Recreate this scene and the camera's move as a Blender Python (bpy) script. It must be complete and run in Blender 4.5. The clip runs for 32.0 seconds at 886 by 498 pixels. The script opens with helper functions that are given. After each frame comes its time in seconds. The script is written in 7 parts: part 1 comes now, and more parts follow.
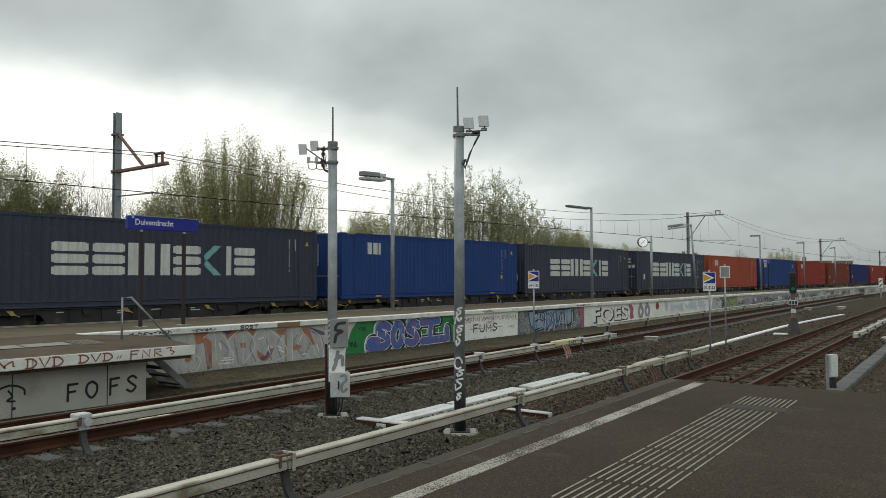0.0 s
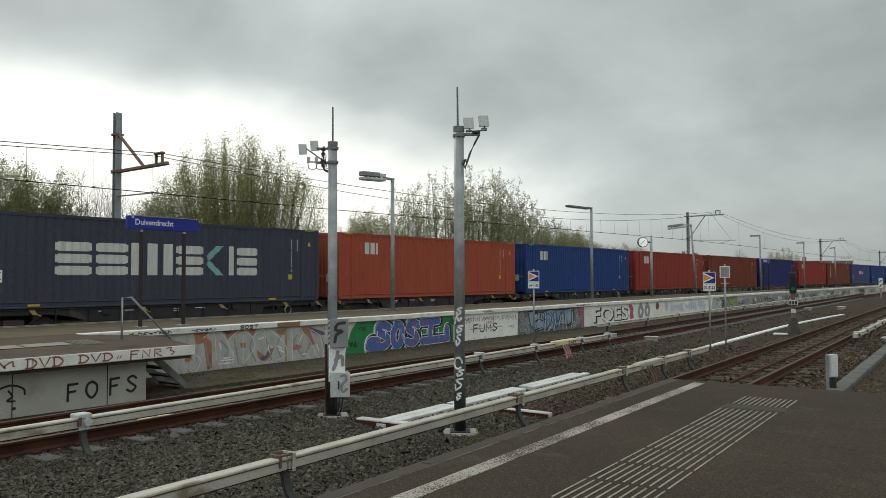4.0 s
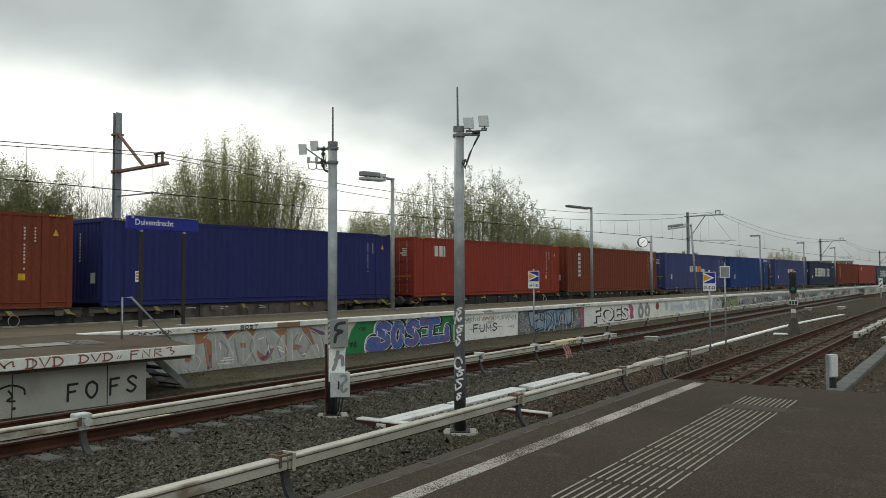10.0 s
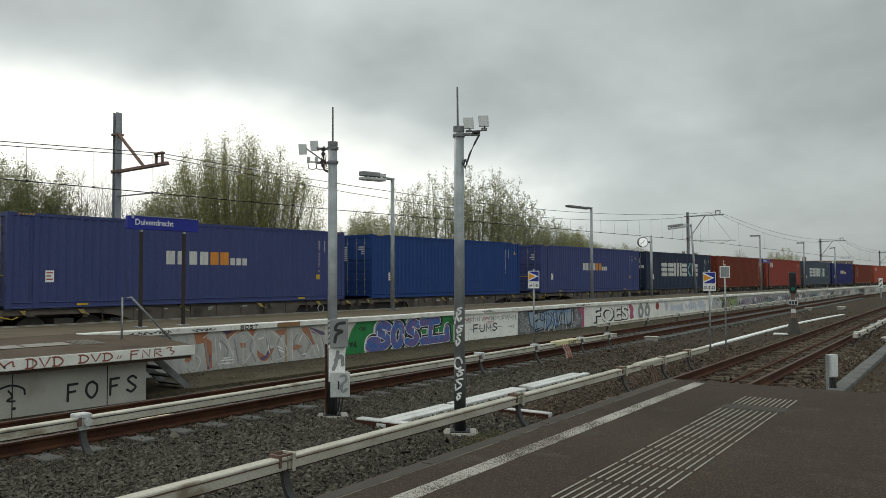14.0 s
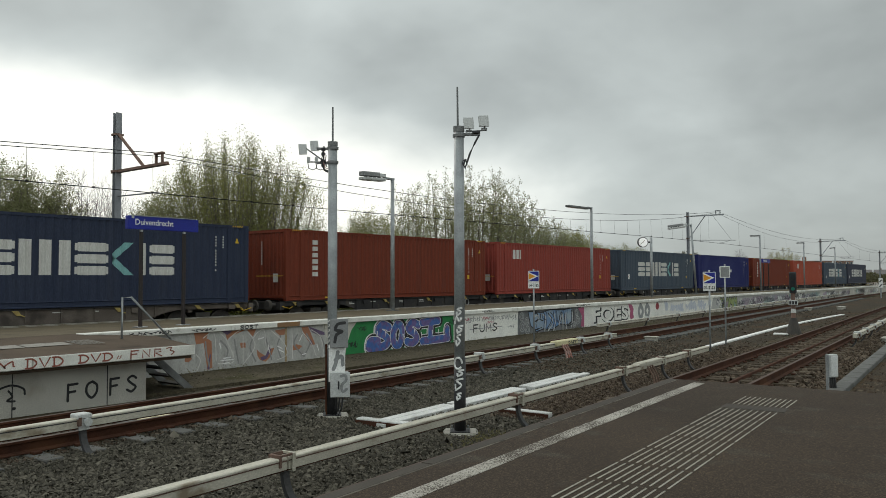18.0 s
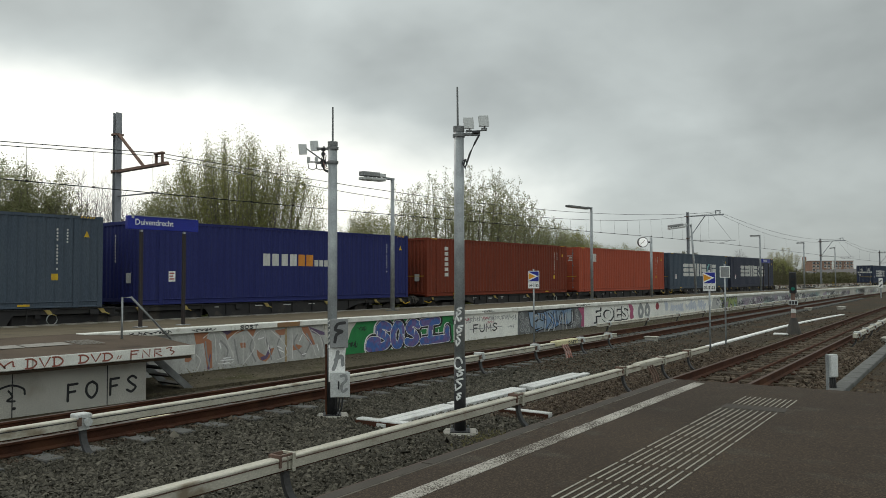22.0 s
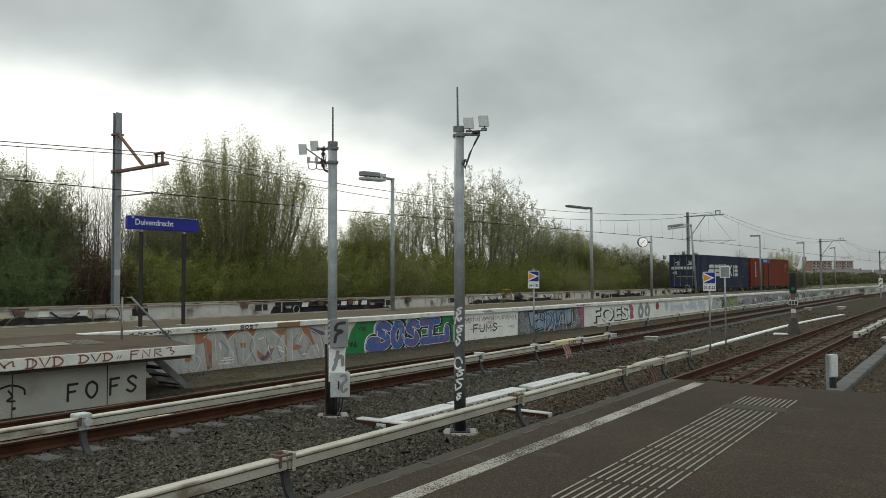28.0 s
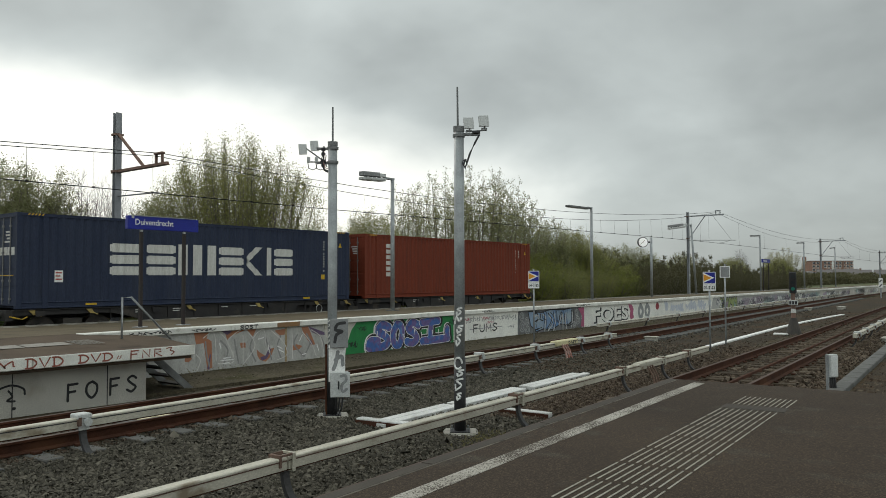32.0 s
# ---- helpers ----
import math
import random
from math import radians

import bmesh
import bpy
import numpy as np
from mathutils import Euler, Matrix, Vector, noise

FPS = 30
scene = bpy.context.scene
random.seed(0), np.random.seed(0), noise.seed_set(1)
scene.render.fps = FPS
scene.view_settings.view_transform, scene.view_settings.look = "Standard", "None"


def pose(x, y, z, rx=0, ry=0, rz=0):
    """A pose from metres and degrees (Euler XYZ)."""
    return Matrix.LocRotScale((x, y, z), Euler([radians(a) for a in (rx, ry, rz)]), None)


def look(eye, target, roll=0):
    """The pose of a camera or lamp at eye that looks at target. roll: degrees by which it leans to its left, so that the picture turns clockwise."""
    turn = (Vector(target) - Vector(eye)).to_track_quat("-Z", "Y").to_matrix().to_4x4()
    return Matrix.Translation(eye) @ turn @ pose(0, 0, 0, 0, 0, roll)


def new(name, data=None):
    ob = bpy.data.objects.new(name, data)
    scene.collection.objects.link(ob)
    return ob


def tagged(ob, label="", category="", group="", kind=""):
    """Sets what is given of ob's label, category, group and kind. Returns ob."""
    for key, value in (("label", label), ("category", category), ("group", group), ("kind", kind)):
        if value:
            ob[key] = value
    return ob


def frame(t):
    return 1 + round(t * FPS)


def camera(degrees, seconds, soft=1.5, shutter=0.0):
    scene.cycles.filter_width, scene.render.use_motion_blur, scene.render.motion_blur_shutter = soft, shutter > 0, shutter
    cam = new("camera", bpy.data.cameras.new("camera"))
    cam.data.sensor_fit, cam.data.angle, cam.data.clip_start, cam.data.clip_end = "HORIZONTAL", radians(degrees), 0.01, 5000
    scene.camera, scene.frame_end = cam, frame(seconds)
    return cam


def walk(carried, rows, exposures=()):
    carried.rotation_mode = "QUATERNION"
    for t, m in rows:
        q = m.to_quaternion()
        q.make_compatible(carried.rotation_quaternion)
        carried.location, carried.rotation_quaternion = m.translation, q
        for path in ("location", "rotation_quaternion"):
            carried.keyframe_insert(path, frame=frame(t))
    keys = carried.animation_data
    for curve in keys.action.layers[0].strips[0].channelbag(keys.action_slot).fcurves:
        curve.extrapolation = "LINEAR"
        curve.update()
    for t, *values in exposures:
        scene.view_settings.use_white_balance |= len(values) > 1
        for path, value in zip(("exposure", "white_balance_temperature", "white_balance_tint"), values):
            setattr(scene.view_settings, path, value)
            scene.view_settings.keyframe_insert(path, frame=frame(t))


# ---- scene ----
EYE = (0.0, 0.0, 2.02)
TURN, TILT = radians(38.507), radians(2.224)
AIM = (math.cos(TURN) * math.cos(TILT), math.sin(TURN) * math.cos(TILT), 2.02 + math.sin(TILT))
cam = camera(59.63, 32.0, soft=0.5)
walk(cam, [(0.0, look(EYE, AIM, -0.194)), (32.0, look(EYE, AIM, -0.194))], exposures=[(0.0, 0.0), (32.0, 0.0)])

# ---------------- world and light: a bright overcast sky ----------------
GLOW_AZ = radians(76)          # where the hidden sun thins the cloud


def build_world():
    w = bpy.data.worlds.new("overcast")
    w.use_nodes = True
    scene.world = w
    nt = w.node_tree
    nt.nodes.clear()
    n = nt.nodes.new

    def math_(op, a, b=None, clamp=False):
        m = n("ShaderNodeMath")
        m.operation, m.use_clamp = op, clamp
        for i, v in enumerate((a, b)):
            if v is None:
                continue
            if isinstance(v, (int, float)):
                m.inputs[i].default_value = v
            else:
                nt.links.new(v, m.inputs[i])
        return m.outputs[0]

    def vec(op, a, b):
        m = n("ShaderNodeVectorMath")
        m.operation = op
        for i, v in enumerate((a, b)):
            if isinstance(v, tuple):
                m.inputs[i].default_value = v
            elif v is not None:
                nt.links.new(v, m.inputs[i])
        return m

    sky = n("ShaderNodeTexSky")
    sky.sky_type, sky.sun_disc = "NISHITA", False
    sky.sun_elevation, sky.sun_rotation = radians(38), math.pi / 2 - GLOW_AZ
    skyc = n("ShaderNodeMix")
    skyc.data_type, skyc.blend_type = "RGBA", "MULTIPLY"
    skyc.inputs[0].default_value = 1
    nt.links.new(sky.outputs[0], skyc.inputs[6])
    skyc.inputs[7].default_value = (0.10, 0.10, 0.10, 1)
    tc = n("ShaderNodeTexCoord")
    d = tc.outputs["Generated"]
    # flat layer of cloud seen in perspective
    sep = n("ShaderNodeSeparateXYZ")
    nt.links.new(d, sep.inputs[0])
    h = math_("MAXIMUM", math_("ABSOLUTE", sep.outputs[2]), 0.0)
    h = math_("ADD", h, 0.42)
    com = n("ShaderNodeCombineXYZ")
    nt.links.new(math_("DIVIDE", sep.outputs[0], h), com.inputs[0])
    nt.links.new(math_("DIVIDE", sep.outputs[1], h), com.inputs[1])

    def cloud(scale, detail, rough, off, dist=0.0):
        t = n("ShaderNodeTexNoise")
        t.inputs["Scale"].default_value = scale
        t.inputs["Detail"].default_value = detail
        t.inputs["Roughness"].default_value = rough
        t.inputs["Distortion"].default_value = dist
        nt.links.new(vec("ADD", com.outputs[0], off).outputs[0], t.inputs["Vector"])
        return t.outputs["Fac"]

    big, mid, fine = cloud(0.9, 3, 0.5, (3.1, 1.2, 0)), cloud(2.3, 4, 0.5, (0.3, 7.7, 0), 0.25), cloud(6.0, 4, 0.5, (5.3, 2.2, 0), 0.2)
    tex = math_("ADD", math_("MULTIPLY", math_("SUBTRACT", big, 0.5), 0.6),
                math_("ADD", math_("MULTIPLY", math_("SUBTRACT", mid, 0.5), 0.5), math_("MULTIPLY", math_("SUBTRACT", fine, 0.5), 0.16)))
    # thinner, brighter cloud low down round the hidden sun
    g = (math.cos(GLOW_AZ), math.sin(GLOW_AZ), 0.085)
    dist = vec("LENGTH", vec("MULTIPLY", vec("SUBTRACT", d, g).outputs[0], (1.0, 1.0, 4.9)).outputs[0], None).outputs["Value"]
    glow = n("ShaderNodeMapRange")
    glow.interpolation_type = "SMOOTHSTEP"
    glow.inputs["From Min"].default_value, glow.inputs["From Max"].default_value = 0.90, 0.55
    nt.links.new(math_("ADD", dist, math_("MULTIPLY", tex, -0.45)), glow.inputs["Value"])
    base = math_("ADD", 0.436, math_("MULTIPLY", tex, 0.82))
    # a little more light towards the glow side and the horizon
    up = math_("MAXIMUM", sep.outputs[2], 0.0)
    # an overcast sky is brightest overhead
    lum = math_("MULTIPLY", math_("MAXIMUM", base, 0.16), math_("ADD", 0.85, math_("MULTIPLY", up, 1.12)))
    # brightness added to the unseen sky away from the tracks, to lift camera-facing sides
    away = vec("DOT_PRODUCT", d, (-0.78, -0.62, 0.1)).outputs["Value"]
    thin = n("ShaderNodeMapRange")
    thin.interpolation_type = "SMOOTHSTEP"
    thin.inputs["From Min"].default_value, thin.inputs["From Max"].default_value = -0.1, 0.75
    thin.inputs["To Max"].default_value = 0.75
    nt.links.new(away, thin.inputs["Value"])
    lum = math_("MULTIPLY", lum, math_("ADD", 1.0, thin.outputs[0]))
    # pale strip along the horizon below the cloud
    far_ = vec("LENGTH", vec("MULTIPLY", vec("SUBTRACT", d, g).outputs[0], (1.0, 1.0, 6.5)).outputs[0], None).outputs["Value"]
    strip = n("ShaderNodeMapRange")
    strip.interpolation_type = "SMOOTHSTEP"
    strip.inputs["From Min"].default_value, strip.inputs["From Max"].default_value = 1.4, 0.6
    nt.links.new(far_, strip.inputs["Value"])
    lum = math_("ADD", lum, math_("MULTIPLY", strip.outputs[0], 0.25))
    lum = math_("ADD", lum, math_("MULTIPLY", glow.outputs[0], 0.5))
    col = n("ShaderNodeMix")
    col.data_type = "RGBA"
    col.inputs[6].default_value, col.inputs[7].default_value = (0.91, 0.99, 0.966, 1), (1.0, 1.0, 0.925, 1)
    nt.links.new(glow.outputs[0], col.inputs[0])
    mul = n("ShaderNodeMix")
    mul.data_type, mul.blend_type = "RGBA", "MULTIPLY"
    mul.inputs[0].default_value = 1
    nt.links.new(col.outputs[2], mul.inputs[6])
    nt.links.new(lum, mul.inputs[7])
    mix = n("ShaderNodeMix")
    mix.data_type = "RGBA"
    mix.inputs[0].default_value = 0.95
    nt.links.new(skyc.outputs[2], mix.inputs[6])
    nt.links.new(mul.outputs[2], mix.inputs[7])
    bg = n("ShaderNodeBackground")
    nt.links.new(mix.outputs[2], bg.inputs[0])
    bg.inputs[1].default_value = 1.0
    out = n("ShaderNodeOutputWorld")
    nt.links.new(bg.outputs[0], out.inputs[0])


build_world()
sun = new("sun", bpy.data.lights.new("sun", "SUN"))
sun.data.energy, sun.data.angle, sun.data.color = 0.8, radians(24), (1.0, 0.96, 0.9)
sun.matrix_world = look((math.cos(GLOW_AZ) * 10, math.sin(GLOW_AZ) * 10, 7.8), (0, 0, 0))

# ---------------- materials ----------------
MATS = {}


def mat(name, a, b=None, rough=0.7, metal=0.0, scale=3.0, detail=5.0, bump=0.0, bscale=40.0, dirt=None, dirt_at=0.6, dscale=1.2, stretch=(1, 1, 1),
        rnd=0.0, spec=0.4, contrast=0.18, grain=0.34):
    """Two tones mixed by noise, a third as stains, fine relief, and a random tint from object to object."""
    if name in MATS:
        return MATS[name]
    m = bpy.data.materials.new(name)
    m.use_nodes = True
    nt = m.node_tree
    p = nt.nodes["Principled BSDF"]
    n = nt.nodes.new
    L = nt.links.new
    tc = n("ShaderNodeTexCoord")
    mp = n("ShaderNodeMapping")
    mp.inputs["Scale"].default_value = stretch
    L(tc.outputs["Object"], mp.inputs["Vector"])

    def noise_(s, det, lo, hi):
        t = n("ShaderNodeTexNoise")
        t.inputs["Scale"].default_value, t.inputs["Detail"].default_value = s, det
        L(mp.outputs[0], t.inputs["Vector"])
        r = n("ShaderNodeMapRange")
        r.inputs["From Min"].default_value, r.inputs["From Max"].default_value = lo, hi
        L(t.outputs["Fac"], r.inputs["Value"])
        return r.outputs[0], t.outputs["Fac"]

    def mix(fac, x, y):
        k = n("ShaderNodeMix")
        k.data_type = "RGBA"
        for sock, v in ((k.inputs[0], fac), (k.inputs[6], x), (k.inputs[7], y)):
            if isinstance(v, (int, float)):
                sock.default_value = v
            elif isinstance(v, tuple):
                sock.default_value = (*v[:3], 1)
            else:
                L(v, sock)
        return k.outputs[2]

    b = b or tuple(c * 0.7 for c in a)
    f1, _ = noise_(scale, detail, 0.5 - contrast, 0.5 + contrast)
    f2, raw = noise_(bscale, 3, 0.3, 0.7)
    c = mix(f1, a, b)
    g = n("ShaderNodeMath")
    g.operation = "MULTIPLY_ADD"
    L(f2, g.inputs[0])
    g.inputs[1].default_value, g.inputs[2].default_value = grain, 1 - grain / 2
    hs = n("ShaderNodeHueSaturation")
    L(c, hs.inputs["Color"])
    if rnd:
        oi = n("ShaderNodeObjectInfo")
        g2 = n("ShaderNodeMath")
        g2.operation = "MULTIPLY_ADD"
        L(oi.outputs["Random"], g2.inputs[0])
        g2.inputs[1].default_value, g2.inputs[2].default_value = 2 * rnd, 1 - rnd
        g3 = n("ShaderNodeMath")
        g3.operation = "MULTIPLY"
        L(g.outputs[0], g3.inputs[0])
        L(g2.outputs[0], g3.inputs[1])
        L(g3.outputs[0], hs.inputs["Value"])
    else:
        L(g.outputs[0], hs.inputs["Value"])
    c = hs.outputs[0]
    if dirt:
        f3, _ = noise_(dscale, 7, dirt_at, dirt_at + 0.12)
        c = mix(f3, c, dirt)
    L(c, p.inputs["Base Color"])
    p.inputs["Roughness"].default_value, p.inputs["Metallic"].default_value = rough, metal
    p.inputs["Specular IOR Level"].default_value = spec
    if bump:
        bp = n("ShaderNodeBump")
        bp.inputs["Strength"].default_value, bp.inputs["Distance"].default_value = min(1.0, bump * 20), bump
        L(raw, bp.inputs["Height"])
        L(bp.outputs[0], p.inputs["Normal"])
    MATS[name] = m
    return m


def leafy(name, a, b, rough=0.6):
    """Foliage: the tone varies a little from leaf to leaf and more from bough to bough; light passes through in part."""
    m = bpy.data.materials.new(name)
    m.use_nodes = True
    nt = m.node_tree
    L = nt.links.new
    p = nt.nodes["Principled BSDF"]
    ge = nt.nodes.new("ShaderNodeNewGeometry")
    tc = nt.nodes.new("ShaderNodeTexCoord")
    no = nt.nodes.new("ShaderNodeTexNoise")
    no.inputs["Scale"].default_value, no.inputs["Detail"].default_value = 0.9, 3
    L(tc.outputs["Object"], no.inputs["Vector"])
    w = nt.nodes.new("ShaderNodeMath")
    w.operation = "MULTIPLY_ADD"
    L(ge.outputs["Random Per Island"], w.inputs[0])
    w.inputs[1].default_value, w.inputs[2].default_value = 0.5, -0.75
    f = nt.nodes.new("ShaderNodeMath")
    f.operation, f.use_clamp = "MULTIPLY_ADD", True
    L(no.outputs["Fac"], f.inputs[0])
    f.inputs[1].default_value = 2.0
    L(w.outputs[0], f.inputs[2])
    k = nt.nodes.new("ShaderNodeMix")
    k.data_type = "RGBA"
    k.inputs[6].default_value, k.inputs[7].default_value = (*a, 1), (*b, 1)
    L(f.outputs[0], k.inputs[0])
    L(k.outputs[2], p.inputs["Base Color"])
    p.inputs["Roughness"].default_value = rough
    p.inputs["Specular IOR Level"].default_value = 0.2
    tr = nt.nodes.new("ShaderNodeBsdfTranslucent")
    L(k.outputs[2], tr.inputs[0])
    mx = nt.nodes.new("ShaderNodeMixShader")
    mx.inputs[0].default_value = 0.5
    L(p.outputs[0], mx.inputs[1])
    L(tr.outputs[0], mx.inputs[2])
    L(mx.outputs[0], nt.nodes["Material Output"].inputs[0])
    return m


def stones(name, a, b, c):
    """Loose stones: one of three tones from stone to stone."""
    m = bpy.data.materials.new(name)
    m.use_nodes = True
    nt = m.node_tree
    p = nt.nodes["Principled BSDF"]
    ge = nt.nodes.new("ShaderNodeNewGeometry")
    r = nt.nodes.new("ShaderNodeValToRGB")
    e = r.color_ramp.elements
    e[0].color, e[1].color = (*a, 1), (*c, 1)
    e.new(0.55).color = (*b, 1)
    nt.links.new(ge.outputs["Random Per Island"], r.inputs[0])
    nt.links.new(r.outputs[0], p.inputs["Base Color"])
    p.inputs["Roughness"].default_value, p.inputs["Specular IOR Level"].default_value = 0.85, 0.15
    return m


def gravel(name, a, b, c, patch):
    """Broken stone seen as a ground: cells in three tones with relief, and brown dirt lying in patches."""
    m = bpy.data.materials.new(name)
    m.use_nodes = True
    nt = m.node_tree
    p = nt.nodes["Principled BSDF"]
    n = nt.nodes.new
    L = nt.links.new
    tc = n("ShaderNodeTexCoord")
    vo = n("ShaderNodeTexVoronoi")
    vo.inputs["Scale"].default_value = 17.0
    L(tc.outputs["Object"], vo.inputs["Vector"])
    sp = n("ShaderNodeSeparateColor")
    L(vo.outputs["Color"], sp.inputs[0])
    r = n("ShaderNodeValToRGB")
    e = r.color_ramp.elements
    e[0].color, e[1].color = (*a, 1), (*c, 1)
    e.new(0.5).color = (*b, 1)
    L(sp.outputs[0], r.inputs[0])
    no = n("ShaderNodeTexNoise")
    no.inputs["Scale"].default_value, no.inputs["Detail"].default_value = 0.45, 8
    L(tc.outputs["Object"], no.inputs["Vector"])
    mr = n("ShaderNodeMapRange")
    mr.inputs["From Min"].default_value, mr.inputs["From Max"].default_value, mr.inputs["To Max"].default_value = 0.5, 0.62, 0.75
    L(no.outputs["Fac"], mr.inputs["Value"])
    k = n("ShaderNodeMix")
    k.data_type = "RGBA"
    L(mr.outputs[0], k.inputs[0])
    L(r.outputs[0], k.inputs[6])
    k.inputs[7].default_value = (*patch, 1)
    L(k.outputs[2], p.inputs["Base Color"])
    p.inputs["Roughness"].default_value, p.inputs["Specular IOR Level"].default_value = 0.95, 0.08
    bp = n("ShaderNodeBump")
    bp.invert = True
    bp.inputs["Strength"].default_value, bp.inputs["Distance"].default_value = 1.0, 0.05
    L(vo.outputs["Distance"], bp.inputs["Height"])
    L(bp.outputs[0], p.inputs["Normal"])
    return m


def worn_asphalt():
    """Dark asphalt: every chip has its own tone, over broad stains."""
    m = mat("asphalt", (0.049, 0.0342, 0.0222), (0.032, 0.0225, 0.0153), rough=0.88, spec=0.2, scale=0.7, detail=12, bump=0.006, bscale=60, dirt=(0.052, 0.042, 0.031), dirt_at=0.58, dscale=2.2, grain=0.6, contrast=0.2)
    nt = m.node_tree
    p = nt.nodes["Principled BSDF"]
    base = p.inputs["Base Color"].links[0].from_socket
    tc = nt.nodes.new("ShaderNodeTexCoord")
    vo = nt.nodes.new("ShaderNodeTexVoronoi")
    vo.inputs["Scale"].default_value = 105.0
    nt.links.new(tc.outputs["Object"], vo.inputs["Vector"])
    sp = nt.nodes.new("ShaderNodeSeparateColor")
    nt.links.new(vo.outputs["Color"], sp.inputs[0])
    pw = nt.nodes.new("ShaderNodeMath")
    pw.operation = "POWER"
    nt.links.new(sp.outputs[0], pw.inputs[0])
    pw.inputs[1].default_value = 2.6
    ma = nt.nodes.new("ShaderNodeMath")
    ma.operation = "MULTIPLY_ADD"
    nt.links.new(pw.outputs[0], ma.inputs[0])
    ma.inputs[1].default_value, ma.inputs[2].default_value = 1.1, 0.66
    hs = nt.nodes.new("ShaderNodeHueSaturation")
    nt.links.new(base, hs.inputs["Color"])
    nt.links.new(ma.outputs[0], hs.inputs["Value"])
    nt.links.new(hs.outputs[0], p.inputs["Base Color"])
    return m


ASPHALT = worn_asphalt()
PAVING = mat("platform_paving", (0.125, 0.101, 0.067), (0.096, 0.079, 0.053), rough=0.9, spec=0.1, scale=1.2, bump=0.002, bscale=60, dirt=(0.07261, 0.06138, 0.04401), dirt_at=0.6)
RAMP = mat("ramp_paving", (0.098, 0.073, 0.052), (0.075, 0.056, 0.041), rough=0.9, spec=0.1, scale=1.2, bump=0.002, bscale=60, dirt=(0.05237, 0.03958, 0.03064), dirt_at=0.6)
COPING = mat("coping_concrete", (0.732, 0.726, 0.6728), (0.5856, 0.5808, 0.5336), rough=0.85, scale=2.5, bump=0.002, bscale=70, dirt=(0.3294, 0.3025, 0.2552), dirt_at=0.62, dscale=2.5, rnd=0.07)
CONCRETE = mat("concrete", (0.391, 0.3729, 0.3255), (0.2875, 0.2768, 0.2415), rough=0.9, scale=1.8, bump=0.003, bscale=60, dirt=(0.161, 0.1469, 0.1208), dirt_at=0.6, rnd=0.08)
WALLPAINT = mat("painted_wall", (0.52, 0.50, 0.445), (0.43, 0.412, 0.368), rough=0.85, scale=1.4, bump=0.002, bscale=50, dirt=(0.3584, 0.3276, 0.2773), dirt_at=0.6, rnd=0.05)
WHITEWALL = mat("whitewashed_wall", (0.8052, 0.7986, 0.7424), (0.6832, 0.6776, 0.638), rough=0.85, scale=1.4, bump=0.002, bscale=50, dirt=(0.4636, 0.4356, 0.3828), dirt_at=0.64, rnd=0.05)
SILVER = mat("silver_spray", (0.46, 0.455, 0.43), (0.33, 0.325, 0.305), rough=0.6, scale=3.5, stretch=(1.6, 1, 0.6), bscale=30, dirt=(0.55, 0.54, 0.51), dirt_at=0.6, dscale=4)
GRAVEL = gravel("ballast_ground", (0.026, 0.0235, 0.0175), (0.070, 0.063, 0.045), (0.14, 0.126, 0.09), (0.09, 0.06, 0.034))
SAND = mat("sandy_path", (0.086, 0.073, 0.049), (0.060, 0.051, 0.035), rough=0.95, spec=0.06, scale=0.9, detail=9, bump=0.012, bscale=28, dirt=(0.0463, 0.04268, 0.018), dirt_at=0.55, dscale=0.8, grain=0.9)
DARKSOIL = mat("trackside_soil", (0.062, 0.047, 0.033), (0.045, 0.039, 0.030), rough=0.95, spec=0.06, scale=0.5, detail=9, bump=0.01, bscale=35, dirt=(0.085, 0.05, 0.026), dirt_at=0.57, dscale=0.35, grain=0.9)
SOIL = mat("rough_grass", (0.07, 0.085, 0.03), (0.10, 0.10, 0.045), rough=0.95, scale=0.4, bump=0.05, bscale=8)
STONE = stones("ballast_stones", (0.034, 0.031, 0.024), (0.070, 0.064, 0.049), (0.130, 0.118, 0.092))
PATHSTONE = stones("path_grit", (0.045, 0.038, 0.026), (0.085, 0.073, 0.052), (0.13, 0.115, 0.088))
RUSTSTONE = stones("rust_stained_stones", (0.032, 0.022, 0.015), (0.07, 0.05, 0.034), (0.135, 0.108, 0.08))
RUST = mat("rusty_rail", (0.078, 0.033, 0.020), (0.050, 0.024, 0.016), rough=0.85, spec=0.12, scale=4, bscale=60, dirt=(0.095, 0.044, 0.024), dirt_at=0.55)
RAILTOP = mat("worn_rail_head", (0.088, 0.055, 0.042), (0.062, 0.037, 0.027), rough=0.7, spec=0.3, scale=3)
TIMBER = mat("sleeper_timber", (0.105, 0.084, 0.061), (0.055, 0.042, 0.030), rough=0.9, spec=0.1, scale=3, stretch=(1, 8, 1), bscale=30, bump=0.004, rnd=0.35)
CREAM = mat("rail_cover", (0.50, 0.475, 0.40), (0.37, 0.345, 0.28), rough=0.6, scale=4, stretch=(0.5, 1, 1), dirt=(0.22, 0.18, 0.125), dirt_at=0.56, dscale=5, bscale=60)
CREAMDARK = mat("weathered_cover", (0.37, 0.35, 0.30), (0.28, 0.26, 0.22), rough=0.7, scale=3, stretch=(0.3, 1, 1), dirt=(0.17, 0.145, 0.11), dirt_at=0.58, dscale=3)
BRACKET = mat("dark_bracket", (0.05, 0.05, 0.052), (0.035, 0.033, 0.032), rough=0.6, scale=6)
